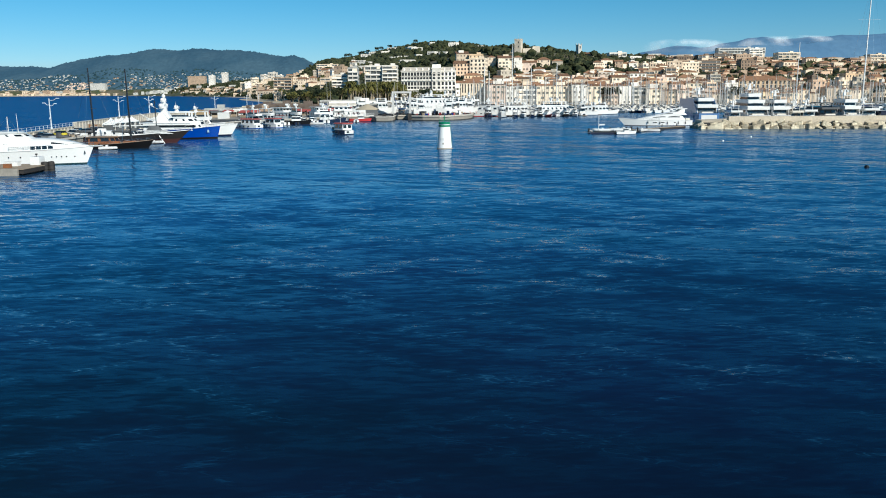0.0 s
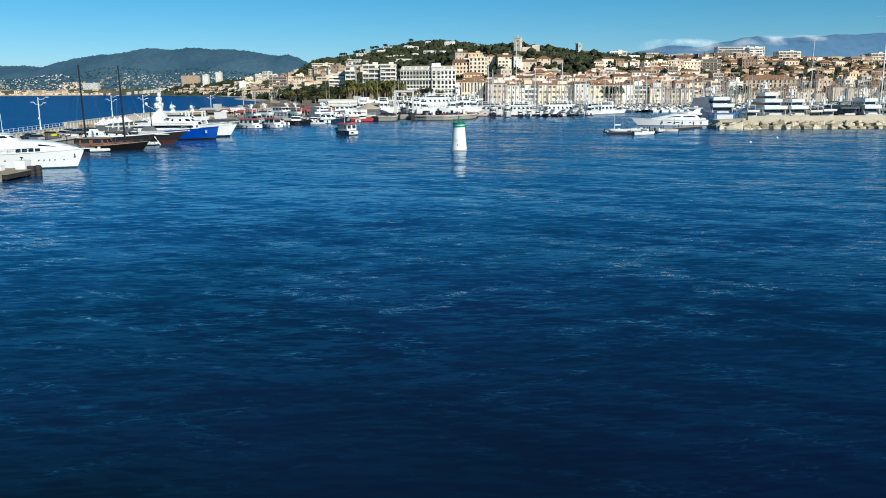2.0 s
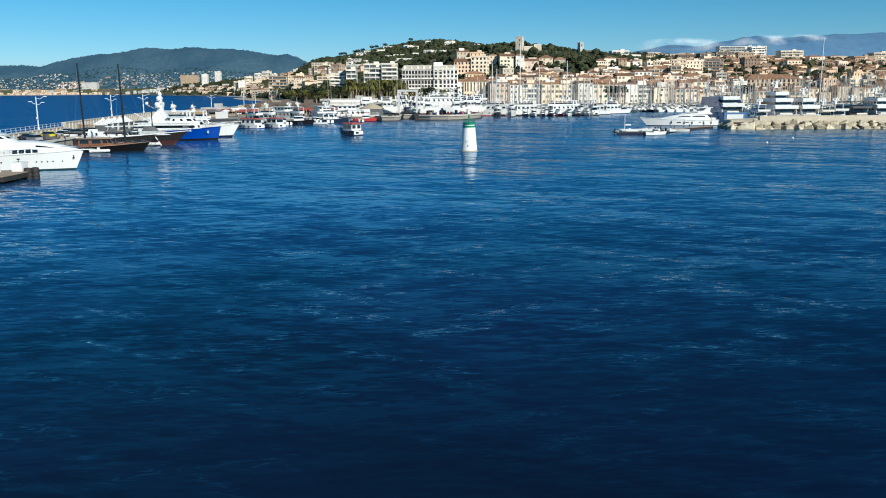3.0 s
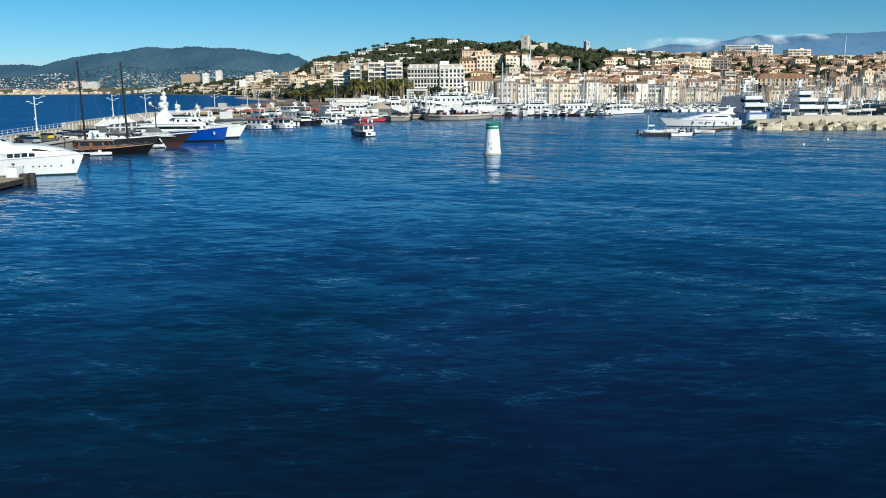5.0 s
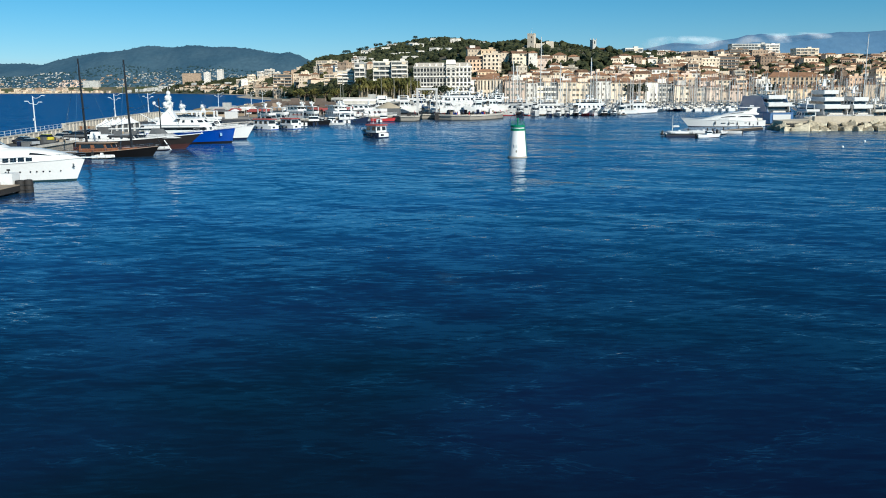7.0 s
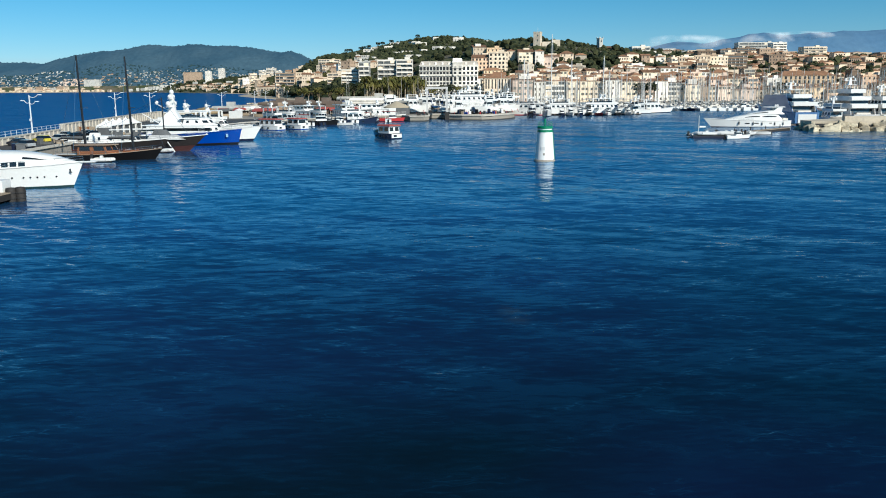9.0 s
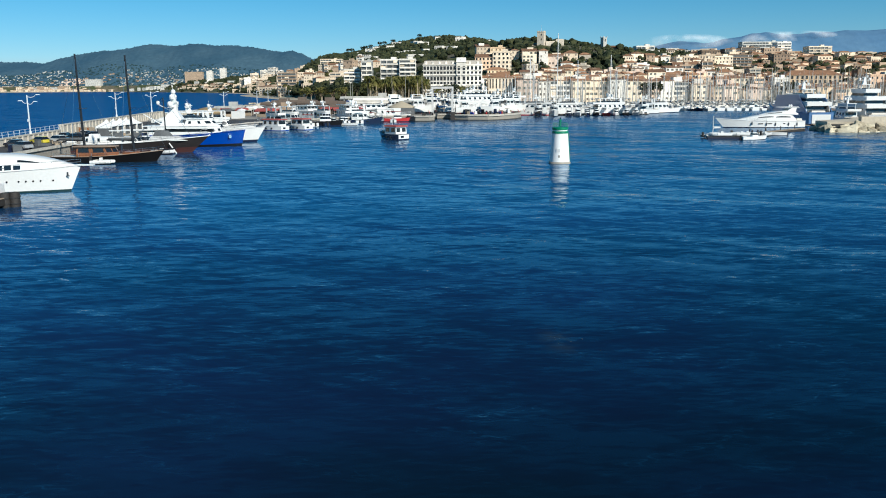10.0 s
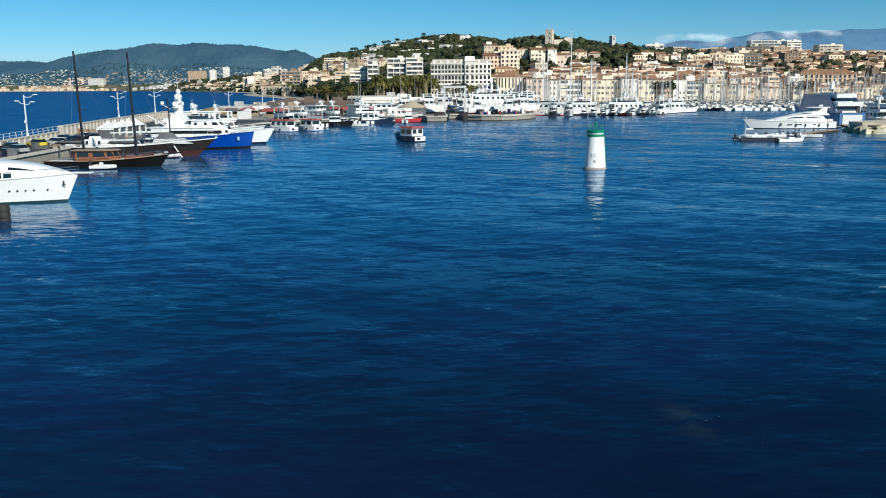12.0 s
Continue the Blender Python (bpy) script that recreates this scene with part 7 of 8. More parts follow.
building(-1009, 3510, 72, 20, 76 - west_range(-1009, 3510), "tan", "flat", z=west_range(-1009, 3510), name="slab_block", label="long sand-coloured residential block on the far slope", group="blocks above the bay")
building(-189.6, 1420, 35, 18, 14.5, "cream", "flat", 4, 10, z=41, name="hilltop_block", label="long cream block on the rise behind the beach", group="blocks above the bay", balconies=1.0)
building(-1402, 3470, 62, 24, 46, "pale", "flat", 12, 14, z=3, name="seaside_block", label="large pale apartment block across the bay", group="blocks across the bay")
for i in range(7):
    building(-1660 + 27 * i, 3450 + 6 * (i % 2), 25, 20, 11 + 4 * (i % 3), ("sand", "pale", "tan")[i % 3], "flat", 4, 8, z=3, name="seaside_block", label="long sand-coloured apartment row across the bay", group="blocks across the bay")
# houses and blocks behind the seafront
for i in range(34):
    x, y = rt.uniform(-178, -84), rt.uniform(800, 1180)
    if x < coast(y) + 40:
        continue
    c = rt.choice(("cream", "sand", "white", "tan", "sand", "stone"))
    building(x, y, rt.uniform(6, 12), rt.uniform(8, 12), rt.uniform(7, 19), c, rt.choice(("hip", "flat", "flat")), rz=rt.uniform(-25, 25), label="%s stuccoed house among trees behind the seafront" % c, group="houses behind the seafront", balconies=rt.choice((0, 0, 0.9)))
for i in range(16):
    x, y = rt.uniform(-430, -300), rt.uniform(1650, 2080)
    if x < coast(y) + 45:
        continue
    c = rt.choice(("cream", "sand", "tan", "cream"))
    building(x, y, rt.uniform(8, 15), 10, rt.uniform(8, 18), c, rt.choice(("hip", "flat")), rz=rt.uniform(-25, 25), label="%s stuccoed block above the bay among trees" % c, group="houses behind the seafront")
# upper eastern town
for x, y, w, h, z, c, bal in ((286, 1010, 20, 12, 37, "umber", 0.0), (308, 1004, 17, 13, 37, "umber", 0.8), (334, 1020, 22, 13, 39, "umber", 1.0), (357, 1016, 18, 12, 39, "tan", 0.0), (378, 1035, 16, 16, 42, "white", 1.0), (404, 1000, 26, 25, 27, "cream", 1.0), (468, 960, 24, 15, 29, "tan", 1.2), (494, 972, 20, 17, 31, "sand", 1.2), (520, 985, 22, 15, 33, "tan", 1.2), (546, 1000, 20, 17, 34, "white", 1.2),
                                (398, 1140, 62, 6, 58, "pale", 0.8), (250, 880, 22, 9, 31, "tan", 0.0), (275, 885, 24, 9, 31, "umber", 0.9), (318, 890, 16, 9, 31, "umber", 0.0), (174, 850, 17, 10, 37, "white", 1.0), (201, 800, 15, 9, 27, "cream", 0.0), (218, 806, 14, 10, 27, "sand", 0.0), (236, 815, 16, 9, 27, "cream", 0.0)):
    building(x, y, w, 15, z + h - land(x, y), c, "flat", name="apartment_block", label="%s apartment block on the upper slope" % c, group="blocks of the upper town", balconies=bal)
building(247, 655, 40, 13, 12, "ochre", "hip", 4, 12, z=6, name="arcaded_building", label="long ochre building with a row of arched windows", group="landmarks", win=(1.6, 2.4))


def castle():
    ob = thing("castle", "old stone castle with a square tower on the hill", "castle", pose(72.3, 803, 36))
    g = Geo(); g.box(0, 0, 8.5, 6.2, 6.2, 28, radians(-24), 0.97)
    g.box(0, 0, 22.2, 6.4, 6.4, 0.5, radians(-24))
    tw = part("tower", g, STUCCO["stone"], ob, smooth=0)
    for a in range(4):
        for k in (-2.5, -0.85, 0.85, 2.5):
            g = Geo(); ang = radians(-24) + a * math.pi / 2
            cx, cy = 2.85 * math.cos(ang) - k * math.sin(ang), 2.85 * math.sin(ang) + k * math.cos(ang)
            g.box(cx, cy, 22.8, 0.5, 0.95, 0.8, ang); part("merlon", g, STUCCO["stone"], tw, smooth=0)
    for zz in (16, 20):
        g = Geo(); g.box(-0.2, -3.3, zz, 0.5, 0.5, 1.3, radians(-24)); part("slit_window", g, PANE, tw, smooth=0)
    for x, y, w, d, h in ((9, 2, 10, 5, 14), (17, 8, 7, 9, 16), (-12, 4, 14, 5, 11), (4, 12, 26, 8, 13)):
        g = Geo(); g.box(x, y, h / 2 - 3, w, d, h + 6); g.box(x, y, h + 0.2, w * 0.9, d * 0.7, 0.7)
        part("curtain_wall", g, STUCCO["stone"], ob, smooth=0)
    g = Geo(); g.tube((0, 0, 22.5), (0, 0, 28), 0.1, 0.05, 5); part("flagpole", g, ALU, ob)
    return ob


castle()
church = thing("church", "old stone church with a square bell tower on the ridge", "church", pose(136.4, 850, land(136.4, 850)))
ct = 55.5 - land(136.4, 850)
g = Geo(); g.box(0, 0, ct / 2 - 4, 4.3, 4.3, ct + 8, 0.5, 0.96); g.box(0, 0, ct + 0.1, 4.6, 4.6, 0.4, 0.5)
bt = part("bell_tower", g, STUCCO["pale"], church, smooth=0)
for k in (0, 1):
    g = Geo(); g.box(2.05 * math.cos(0.5 - math.pi / 2 + k * math.pi), 2.05 * math.sin(0.5 - math.pi / 2 + k * math.pi), ct - 2.2, 1.1, 0.3, 2.4, 0.5); part("belfry_opening", g, PANE, bt, smooth=0)
for k in range(4):
    an = 0.5 + math.pi / 4 + k * math.pi / 2
    g = Geo(); g.box(2.8 * math.cos(an), 2.8 * math.sin(an), ct + 0.9, 0.7, 0.7, 1.3, 0.5, 0.5); part("pinnacle", g, STUCCO["pale"], bt, smooth=0)
g = Geo(); g.box(8, 4, -2.0, 14, 8, 11, 0.2); part("nave", g, STUCCO["stone"], church, smooth=0)
g = Geo(); g.prism([(-1, -3), (17, -1), (17, 7), (-1, 6)], [(-1, 1.4), (17, 2.9), (17, 3.1), (-1, 1.6)], 3.3, 5); part("roof", g, ROOF, church, smooth=0)

# ferry terminal sheds and kiosks on the quay
for x, y, w, d, h, c, lab in ((-44, 432, 26, 10, 4.6, "white", "long white ferry terminal with a band of windows"), (-70, 420, 20, 9, 3.6, "brown", "low dark brown terminal shed with wide openings"), (-88, 415, 14, 9, 3.4, "brown", "low dark brown quay shed with wide openings"),
                              (-62, 382, 11, 6, 2.8, "brown", "low flat-roofed quay kiosk"), (-78, 366, 9, 5, 2.5, "tan", "low tan quay kiosk"), (-29.5, 388, 12, 8, 4.2, "grey", "grey boatyard shed with dark openings"), (-99, 372, 10, 5, 2.8, "grey", "low quay shed beside the sea wall"), (-52, 470, 30, 12, 5, "pale", "long pale harbour building"), (-92, 480, 22, 10, 3.2, "brown", "low dark brown harbour building")):
    building(x, y, w, d, h, c, "flat", max(1, round(h / 3.2)), max(3, round(w / 2.2)), z=QZ, name="quay_building", label=lab if len(lab.split()) > 3 else lab + " by the boats", group="quay buildings", win=(1.6, 1.4))
# market stalls and ticket booths crowding the ferry quay
def stall(x, y, rz, w, cloth, label):
    ob = thing("market_stall", label, "stall", pose(x, y, QZ + 0.05, 0, 0, rz), "stalls on the ferry quay")
    for sx in (1, -1):
        for sy in (1, -1):
            g = Geo(); g.box(sx * (w / 2 - 0.1), sy * 1.2, 1.15, 0.08, 0.08, 2.3); part("post", g, OFFW, ob, smooth=0)
    g = Geo(); g.prism([(-w / 2 - 0.2, -1.7), (w / 2 + 0.2, -1.7), (w / 2 + 0.2, 1.4), (-w / 2 - 0.2, 1.4)], [(-w / 2 - 0.2, -0.05), (w / 2 + 0.2, -0.05), (w / 2 + 0.2, 0.05), (-w / 2 - 0.2, 0.05)], 2.2, 3.0)
    g.box(0, -1.7, 2.08, w + 0.4, 0.05, 0.36); part("awning", g, cloth, ob, smooth=0)
    g = Geo(); g.box(0, -0.9, 0.5, w * 0.9, 0.6, 1.0); part("counter", g, WOODP, ob, smooth=0)
    g = Geo(); g.box(0, 1.1, 1.1, w * 0.95, 0.1, 2.1); part("back_wall", g, STUCCO["brown"], ob, smooth=0)


rq = random.Random(52)
for i in range(28):
    x, y = rq.uniform(-106, -42), rq.uniform(352, 412)
    cl = rq.choice((0, 1, 1, 2, 3, 3))
    stall(x, y, rq.uniform(-30, 30), rq.uniform(2.6, 4.6), (TENT, REDCLOTH, CREAM, GREYCLOTH)[cl], "market stall with a %s awning on the ferry quay" % ("white", "faded red", "cream", "dark grey")[cl])
for i in range(18):
    x, y = rt.uniform(-108, -38), rt.uniform(345, 410)
    if x > -60 - (345 - y) * 0.2 and y < 362:
        continue
    car("parked car on the ferry quay", at(x, y, rt.choice((0, 90, 12, 180)), QZ + 0.01), rt.choice((WHITE, SILVER, BLACK, NAVY, RED, WHITE)))


hut = thing("thatched_hut", "low round hut with a tan thatched roof on the jetty", "hut", pose(-98, 338, QZ))
g = Geo(); g.lathe(0, 0, [(4.2, 0), (4.2, 2.0)], 16); part("wall", g, STUCCO["sand"], hut)
g = Geo(); g.lathe(0, 0, [(5.2, 1.9), (4.6, 2.5), (2.4, 3.6), (0.3, 4.0)], 16); part("roof", g, mat("tan_thatch", (0.26, 0.19, 0.10), 0.95, var=0.3, fine=3, bump=0.5), hut)

# far villas, too many and too small to count
def villas(name, label, n, spot, seed, material, size=(7, 14), hh=(5, 9), tiled=0.0):
    r = random.Random(seed)
    g, rf, ro = Geo(), Geo(), Geo()
    for _ in range(n):
        x, y, z = spot(r)
        if z < 1:
            continue
        w, d, h, a = r.uniform(*size), r.uniform(*size) * 0.8, r.uniform(*hh), r.uniform(-0.5, 0.5)
        g.box(x, y, z + h / 2 - 2, w, d, h + 4, a)
        if r.random() < tiled:
            ro.box(x, y, z + h + 0.7, w + 1, d + 1, 1.6, a, 0.25)
        for f in range(max(1, int(h / 3))):
            for k in (-0.34, -0.1, 0.12, 0.34):
                rf.box(x + k * w * math.cos(a) + d / 2 * math.sin(a), y + k * w * math.sin(a) - d / 2 * math.cos(a), z + 1.7 + 3 * f, w * 0.1, 0.3, 1.4, a)
    ob = solid(name, g, material, label, "houses", kind="stuff", smooth=0)
    part("glazing", rf, PANE, ob, smooth=0, kind="stuff")
    if ro.v:
        part("roof_tiles", ro, ROOF, ob, smooth=0, kind="stuff")
    return ob


def on_land(x0, x1, y0, y1, lift=0.0, keep=lambda x, y: True):
    def spot(r):
        for _ in range(60):
            x, y = r.uniform(x0, x1), r.uniform(y0, y1)
            if x > coast(y) + 30 and keep(x, y):
                return x, y, land(x, y) + lift
        return 0, 700, -9
    return spot


def on_range(x0, x1, y0, y1):
    def spot(r):
        x, y = r.uniform(x0, x1), r.uniform(y0, y1)
        return x, y, west_range(x, y)
    return spot


villas("hillside_villas", "scattered pale villas among trees on the green hill", 190, on_land(-170, 480, 1080, 1800, 2.0), 3, STUCCO["white"], (8, 24), (3.5, 6.5))
villas("shore_houses", "pale houses along the beach road", 210, on_land(-900, -120, 900, 2700, 0, lambda x, y: x < coast(y) + 210 and land(x, y) < 17), 4, STUCCO["sand"], (9, 22), (6, 12), 0.4)
villas("white_shore_houses", "white blocks along the bay", 85, on_land(-1300, -200, 1400, 3300, 0, lambda x, y: x < coast(y) + 240 and land(x, y) < 20), 5, STUCCO["pale"], (8, 18), (6, 13))
villas("far_slope_villas", "tiny white villas on the far slope", 620, on_range(-2250, -1575, 3440, 3720), 6, STUCCO["pale"], (2.5, 8), (1.8, 3.4))
villas("far_slope_villas", "tiny white villas on the far slope", 520, on_range(-1340, -740, 3470, 3690), 7, STUCCO["pale"], (2.5, 8), (1.8, 3.4))
villas("far_slope_terraces", "small sand-coloured terraces on the far slope", 260, on_range(-2250, -760, 3430, 3640), 61, STUCCO["tan"], (4, 14), (2, 4.5), 0.4)
villas("far_pink_villas", "pinkish terraces on the far slope", 46, on_range(-1575, -1490, 3530, 3610), 8, STUCCO["pink"], (4, 13), (2, 4))
villas("upper_town_houses", "pale houses on the slope behind the old town", 190, on_land(180, 900, 900, 1250), 9, STUCCO["sand"], (9, 18), (6, 11), 0.5)
villas("slope_houses_cream", "cream and sand houses climbing the eastern slope", 230, on_land(195, 560, 770, 1000), 41, STUCCO["sand"], (5, 11), (4, 8), 0.75)
villas("slope_houses_pink", "pinkish tiled houses climbing the eastern slope", 150, on_land(195, 560, 770, 1000), 42, STUCCO["peach"], (5, 10), (4, 8), 0.85)
villas("slope_houses_pale", "pale flat-roofed houses on the eastern slope", 90, on_land(195, 620, 800, 1080), 43, STUCCO["tan"], (6, 12), (5, 10), 0.3)
villas("castle_hill_houses", "cream houses with tiled roofs on the hill beside the castle", 60, on_land(100, 230, 740, 930, 0, lambda x, y: land(x, y) < 29), 48, STUCCO["cream"], (5, 12), (5, 9), 0.6)
villas("castle_hill_walls", "pale garden walls and houses on the hill beside the castle", 36, on_land(95, 240, 720, 930, 0, lambda x, y: land(x, y) < 31), 49, STUCCO["stone"], (4, 10), (3, 6), 0.3)
villas("far_beach_row", "low pale houses behind the far beach", 150, lambda q: (q.uniform(-2300, -1290), q.uniform(3415, 3445), 3.0), 45, STUCCO["sand"], (8, 20), (4, 9), 0.4)
villas("far_shore_row", "tightly set pale blocks along the far shore", 110, lambda q: (q.uniform(-2300, -1250), q.uniform(3445, 3500), 4.0), 44, STUCCO["sand"], (14, 34), (8, 20))

# ---------------------------------------------------------------- vegetation
LEAF = two_tone("evergreen_foliage", (0.014, 0.023, 0.010), (0.062, 0.066, 0.026), 0.14, fine=0.9, bump=0.8, dist=0.6)
PALM = two_tone("palm_fronds", (0.05, 0.06, 0.014), (0.17, 0.15, 0.04), 0.3, fine=1.5, bump=0.3)
PALMBARK = mat("pale_palm_trunk", (0.36, 0.30, 0.21), 0.95, var=0.25, fine=4, bump=0.4)
BARK = mat("grey_brown_bark", (0.16, 0.12, 0.085), 0.95, var=0.3, fine=5, bump=0.5)


def clump_base(sub):
    bm = bmesh.new()
    bmesh.ops.create_icosphere(bm, subdivisions=sub, radius=1.0)
    bm.verts.ensure_lookup_table()
    vs = [v.co.copy() for v in bm.verts]
    fs = [tuple(v.index for v in f.verts) for f in bm.faces]
    bm.free()
    return vs, fs


ICO1, ICO2 = clump_base(1), clump_base(2)


def clump(g, c, r, rnd, sub=ICO1, flat=0.8):
    k = Vector((rnd.uniform(-50, 50), rnd.uniform(-50, 50), rnd.uniform(-50, 50)))
    vs = []
    for v in sub[0]:
        s = r * (1 + 0.75 * noise.noise(v * 1.7 + k) + 0.25 * noise.noise(v * 4.1 + k))
        vs.append((c[0] + v.x * s, c[1] + v.y * s, c[2] + v.z * s * flat))
    g.add(vs, sub[1])


def woods(name, label, n, spot, seed, r=(3.5, 7), leaf=None):
    rnd = random.Random(seed)
    g = Geo()
    for _ in range(n):
        x, y, z = spot(rnd)
        if z < 1:
            continue
        s = rnd.uniform(*r)
        clump(g, (x, y, z + s * 0.5), s, rnd)
        if rnd.random() < 0.5:
            clump(g, (x + rnd.uniform(-s, s), y + rnd.uniform(-s, s), z + s * rnd.uniform(0.6, 1.2)), s * 0.6, rnd)
    return solid(name, g, leaf or LEAF, label, "trees", kind="stuff", smooth=0)


woods("hill_wood", "dense dark evergreen wood covering the hill", 5600, on_land(-330, 620, 1050, 2050, 0, lambda x, y: x > -30 - 0.137 * (y - 55)), 31, (2.6, 6))
woods("slope_wood", "dark evergreen wood on the hill side above the bay", 1300, on_land(-300, -40, 1120, 2050, 0, lambda x, y: x > -10 - 0.137 * (y - 55)), 39, (2.6, 5.5))
woods("ridge_wood", "dark evergreen trees on the hill's skyline", 900, on_land(-330, 640, 1860, 2120), 32, (3, 6.5))
woods("hotel_back_wood", "dark trees on the slope behind the grand hotel", 420, on_land(-120, 70, 640, 1060), 38, (2.5, 5))
woods("castle_wood", "dark trees round the castle hill", 900, on_land(44, 235, 690, 960, 0, lambda x, y: not (60 < x < 96 and 785 < y < 818) and not (95 < x < 165 and land(x, y) > 37.5 and y < 850)), 33, (2.4, 4.8))
woods("ridge_shrubs", "low dark shrubs on the slope below the church", 520, on_land(92, 170, 730, 850), 40, (0.9, 1.7))
woods("castle_back_wood", "dark trees behind the castle", 150, on_land(-10, 140, 830, 980), 36, (3, 5.5))
woods("town_trees", "dark garden trees between the houses of the slope", 2600, on_land(150, 640, 612, 1150, 3.0), 34, (1.8, 4.2))
woods("seafront_pines", "dark pines standing before the seafront hotels", 190, on_land(-226, -150, 985, 1064, 3.0), 47, (2.8, 5.2))
woods("seafront_trees", "dense palms and pines along the seafront road", 520, on_land(-262, -88, 760, 1120, 3.0), 46, (2.2, 4.6))
woods("shore_trees", "garden trees and pines along the bay", 1500, on_land(-1100, -110, 760, 2900, 0, lambda x, y: x < coast(y) + 420), 35, (3, 6.5))
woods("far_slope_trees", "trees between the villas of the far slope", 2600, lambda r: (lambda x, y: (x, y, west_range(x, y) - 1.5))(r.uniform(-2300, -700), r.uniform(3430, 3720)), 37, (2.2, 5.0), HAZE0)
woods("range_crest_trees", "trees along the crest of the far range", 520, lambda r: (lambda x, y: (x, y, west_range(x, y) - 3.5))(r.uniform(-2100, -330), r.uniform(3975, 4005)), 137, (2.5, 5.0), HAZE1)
woods("beach_road_trees", "dark pines and palms along the beach road", 1500, on_land(-700, -150, 1080, 2300, 1.5, lambda x, y: x < coast(y) + 110), 138, (2.8, 5.8))
woods("hotel_front_trees", "dark garden trees between the seafront hotels", 150, on_land(-112, -22, 626, 690, 3.0), 151, (2.2, 4.6))
woods("old_town_trees", "olive trees and cypresses between the old-town houses", 260, on_land(6, 200, 606, 760, 4.0), 152, (1.6, 3.4))
woods("terrace_front_wood", "dark garden trees below the blocks above the bay", 700, on_land(-520, -300, 1700, 2010, 2.0), 153, (3.0, 6.0))
woods("tower_wood", "dark garden trees round the tower blocks of the bay", 1100, on_land(-830, -480, 2050, 2620, 2.0), 154, (3.2, 6.5))
woods("terrace_wood", "dark trees between the blocks above the bay", 1500, on_land(-760, -200, 1380, 2150, 1.0, lambda x, y: x < coast(y) + 330), 139, (2.6, 5.6))


def palm(h, seed):
    rnd = random.Random(seed)
    ob = thing("palm_tree", "tall palm with yellow-green crown behind the quay", "palm", pose(0, 0, 0), "palms on the promenade")
    g = Geo()
    pts = [(0.4 * math.sin(t * 1.4) * rnd.uniform(0.6, 1.2), 0, h * t) for t in (0, 0.25, 0.5, 0.75, 1)]
    for i, (p, q) in enumerate(zip(pts, pts[1:])):
        g.tube(p, q, 0.32 - 0.03 * i, 0.29 - 0.03 * i, 8)
    part("trunk", g, PALMBARK, ob)
    g = Geo()
    tip = pts[-1]
    for i in range(38):
        a, up = rnd.uniform(0, 6.283), rnd.uniform(-0.5, 1.0)
        ln = rnd.uniform(3.2, 4.8)
        row = []
        for k in range(5):
            t = k / 4
            r = ln * t * (0.95 - 0.2 * up)
            z = tip[2] + ln * (up * t * 0.75 - 0.75 * t * t)
            wd = 0.42 * math.sin(math.pi * (0.12 + 0.84 * t))
            c, s = math.cos(a), math.sin(a)
            row.append([(tip[0] + c * r - s * wd, s * r + c * wd, z - 0.18), (tip[0] + c * r, s * r, z), (tip[0] + c * r + s * wd, s * r - c * wd, z - 0.18)])
        g.loft(row)
    part("crown", g, PALM, ob, smooth=0)
    return ob


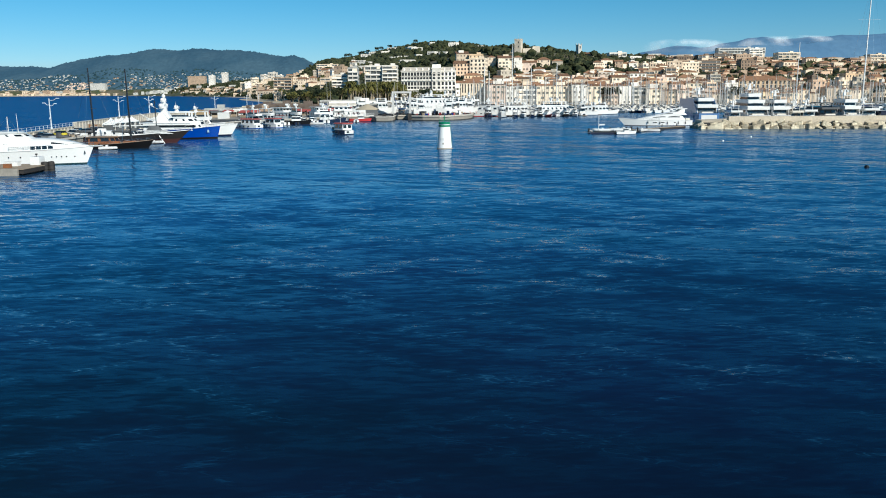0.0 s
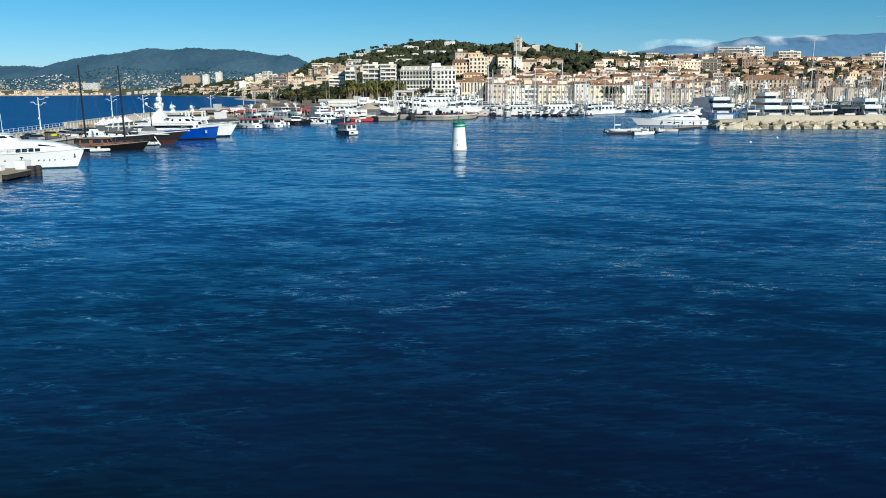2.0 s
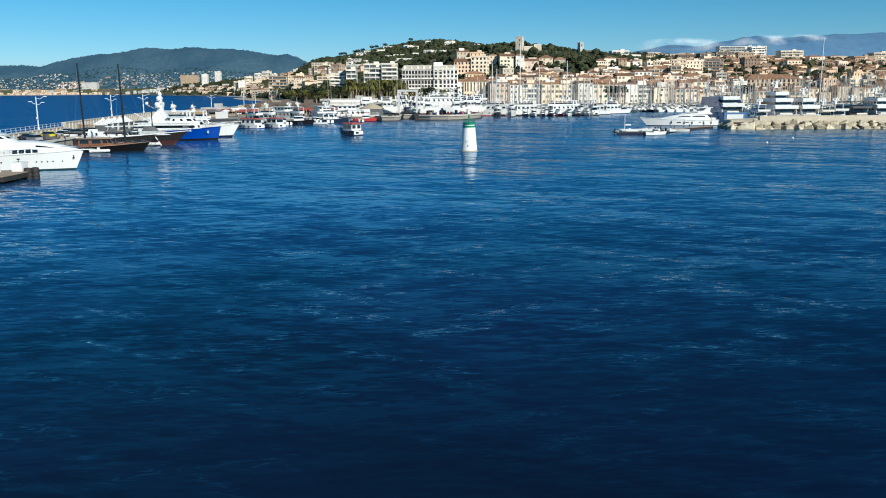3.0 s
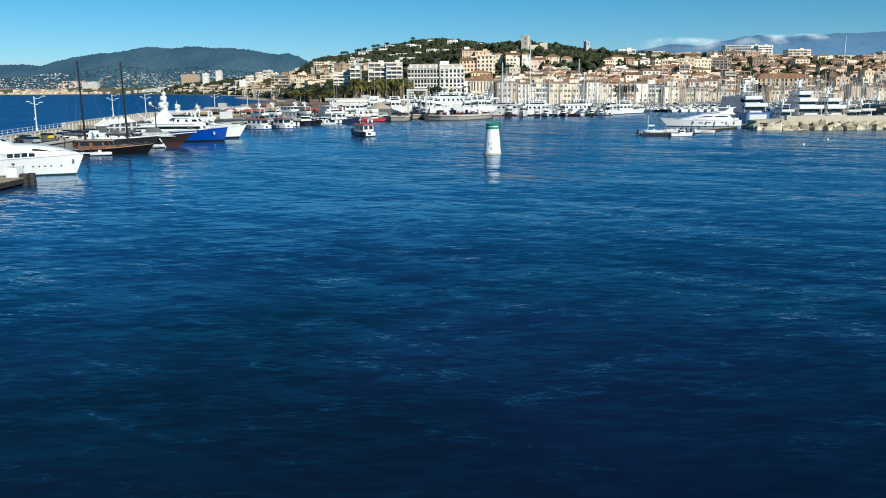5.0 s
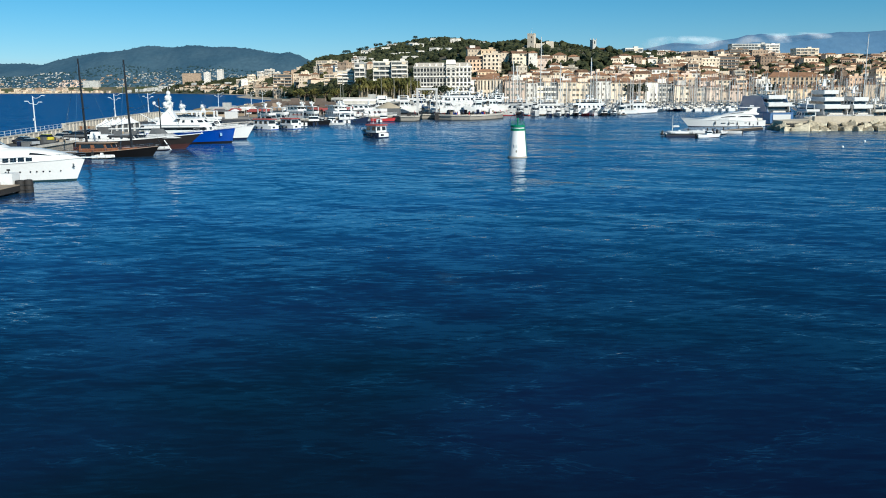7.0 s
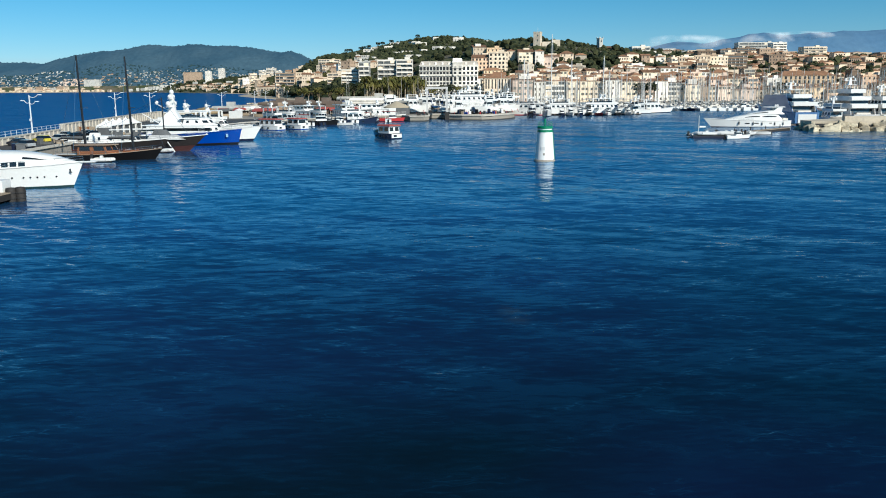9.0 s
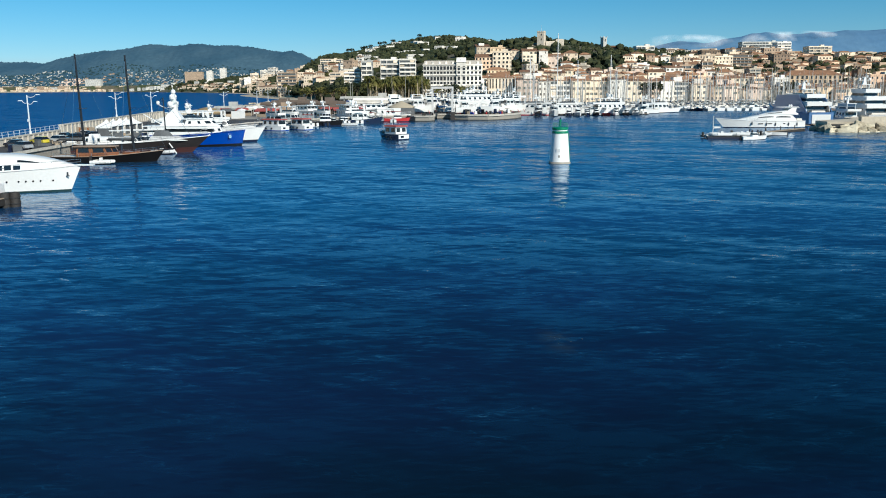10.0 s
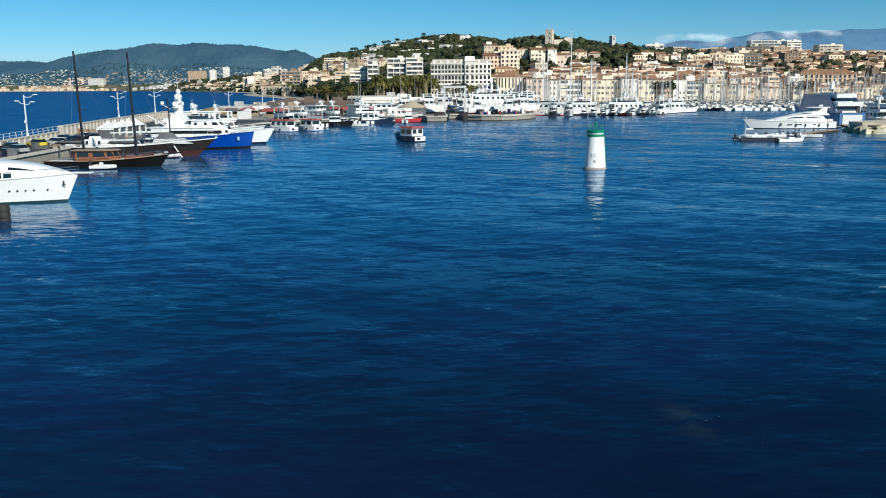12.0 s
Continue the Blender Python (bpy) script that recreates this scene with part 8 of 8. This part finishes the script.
def broadleaf(h, seed, material, label, group):
    rnd = random.Random(seed)
    ob = thing("tree", label, "tree", pose(0, 0, 0), group)
    g = Geo(); g.tube((0, 0, 0), (0.1, 0, h * 0.4), 0.3, 0.22, 8); part("trunk", g, PALMBARK, ob)
    g = Geo()
    tips = []
    for i in range(6):
        a = i * 1.05 + rnd.uniform(-0.3, 0.3)
        p = (math.cos(a) * h * 0.24, math.sin(a) * h * 0.24, h * rnd.uniform(0.6, 0.85))
        g.tube((0.1, 0, h * 0.36), p, 0.14, 0.05, 5); tips.append(p)
    part("limb", g, BARK, ob)
    g = Geo()
    for i in range(150):
        p = rnd.choice(tips)
        q = Vector((rnd.gauss(0, 1), rnd.gauss(0, 1), rnd.gauss(0, 0.8))).normalized() * h * 0.2 * rnd.uniform(0.4, 1.05)
        clump(g, (p[0] + q.x, p[1] + q.y, p[2] + q.z), h * rnd.uniform(0.025, 0.055), rnd)
    part("crown", g, material, ob, smooth=0)
    return ob


palms = [palm(h, 50 + i) for i, h in enumerate((14, 16, 12))]
for i, p in enumerate(palms):
    p.matrix_basis = pose(-55 + 11 * i, 540 + 4 * i, QZ)
for i in range(62):
    x, y = rt.uniform(-62, -26), rt.uniform(535, 590)
    copy_thing(rt.choice(palms), pose(x, y, QZ, 0, 0, rt.uniform(0, 360)))
trees = [broadleaf(11, 60, PALM, "yellowing plane tree by the promenade", "promenade trees"), broadleaf(13, 61, LEAF, "dark green tree by the promenade", "promenade trees")]
trees[0].matrix_basis = pose(-80, 585, QZ); trees[1].matrix_basis = pose(-95, 640, 2)
for i in range(40):
    x, y = rt.uniform(-112, 0), rt.uniform(560, 650)
    if -36 < x < 12 and y > 590:
        continue
    copy_thing(rt.choice(trees), pose(x, y, max(QZ, land(x, y)), 0, 0, rt.uniform(0, 360)))
for i in range(46):
    x, y = rt.uniform(-250, -105), rt.uniform(930, 1062)
    if x < coast(y) + 22:
        continue
    copy_thing(rt.choice((palms[0], palms[2], trees[0], trees[1])), pose(x, y, max(1.5, land(x, y)), 0, 0, rt.uniform(0, 360)))
for x in (-222, -214, -190, -183, -172, -150, -141, -120, -60):
    t = copy_thing(trees[1], pose(x, 2000 + rt.uniform(-15, 15), land(x, 2000) + 3, 0, 0, rt.uniform(0, 360)))
    t.scale = (1.1, 1.1, 1.25)
for x, y in ((113, 585), (118, 581), (203, 582), (300, 580)):
    copy_thing(trees[1], pose(x, y, QZ, 0, 0, x))
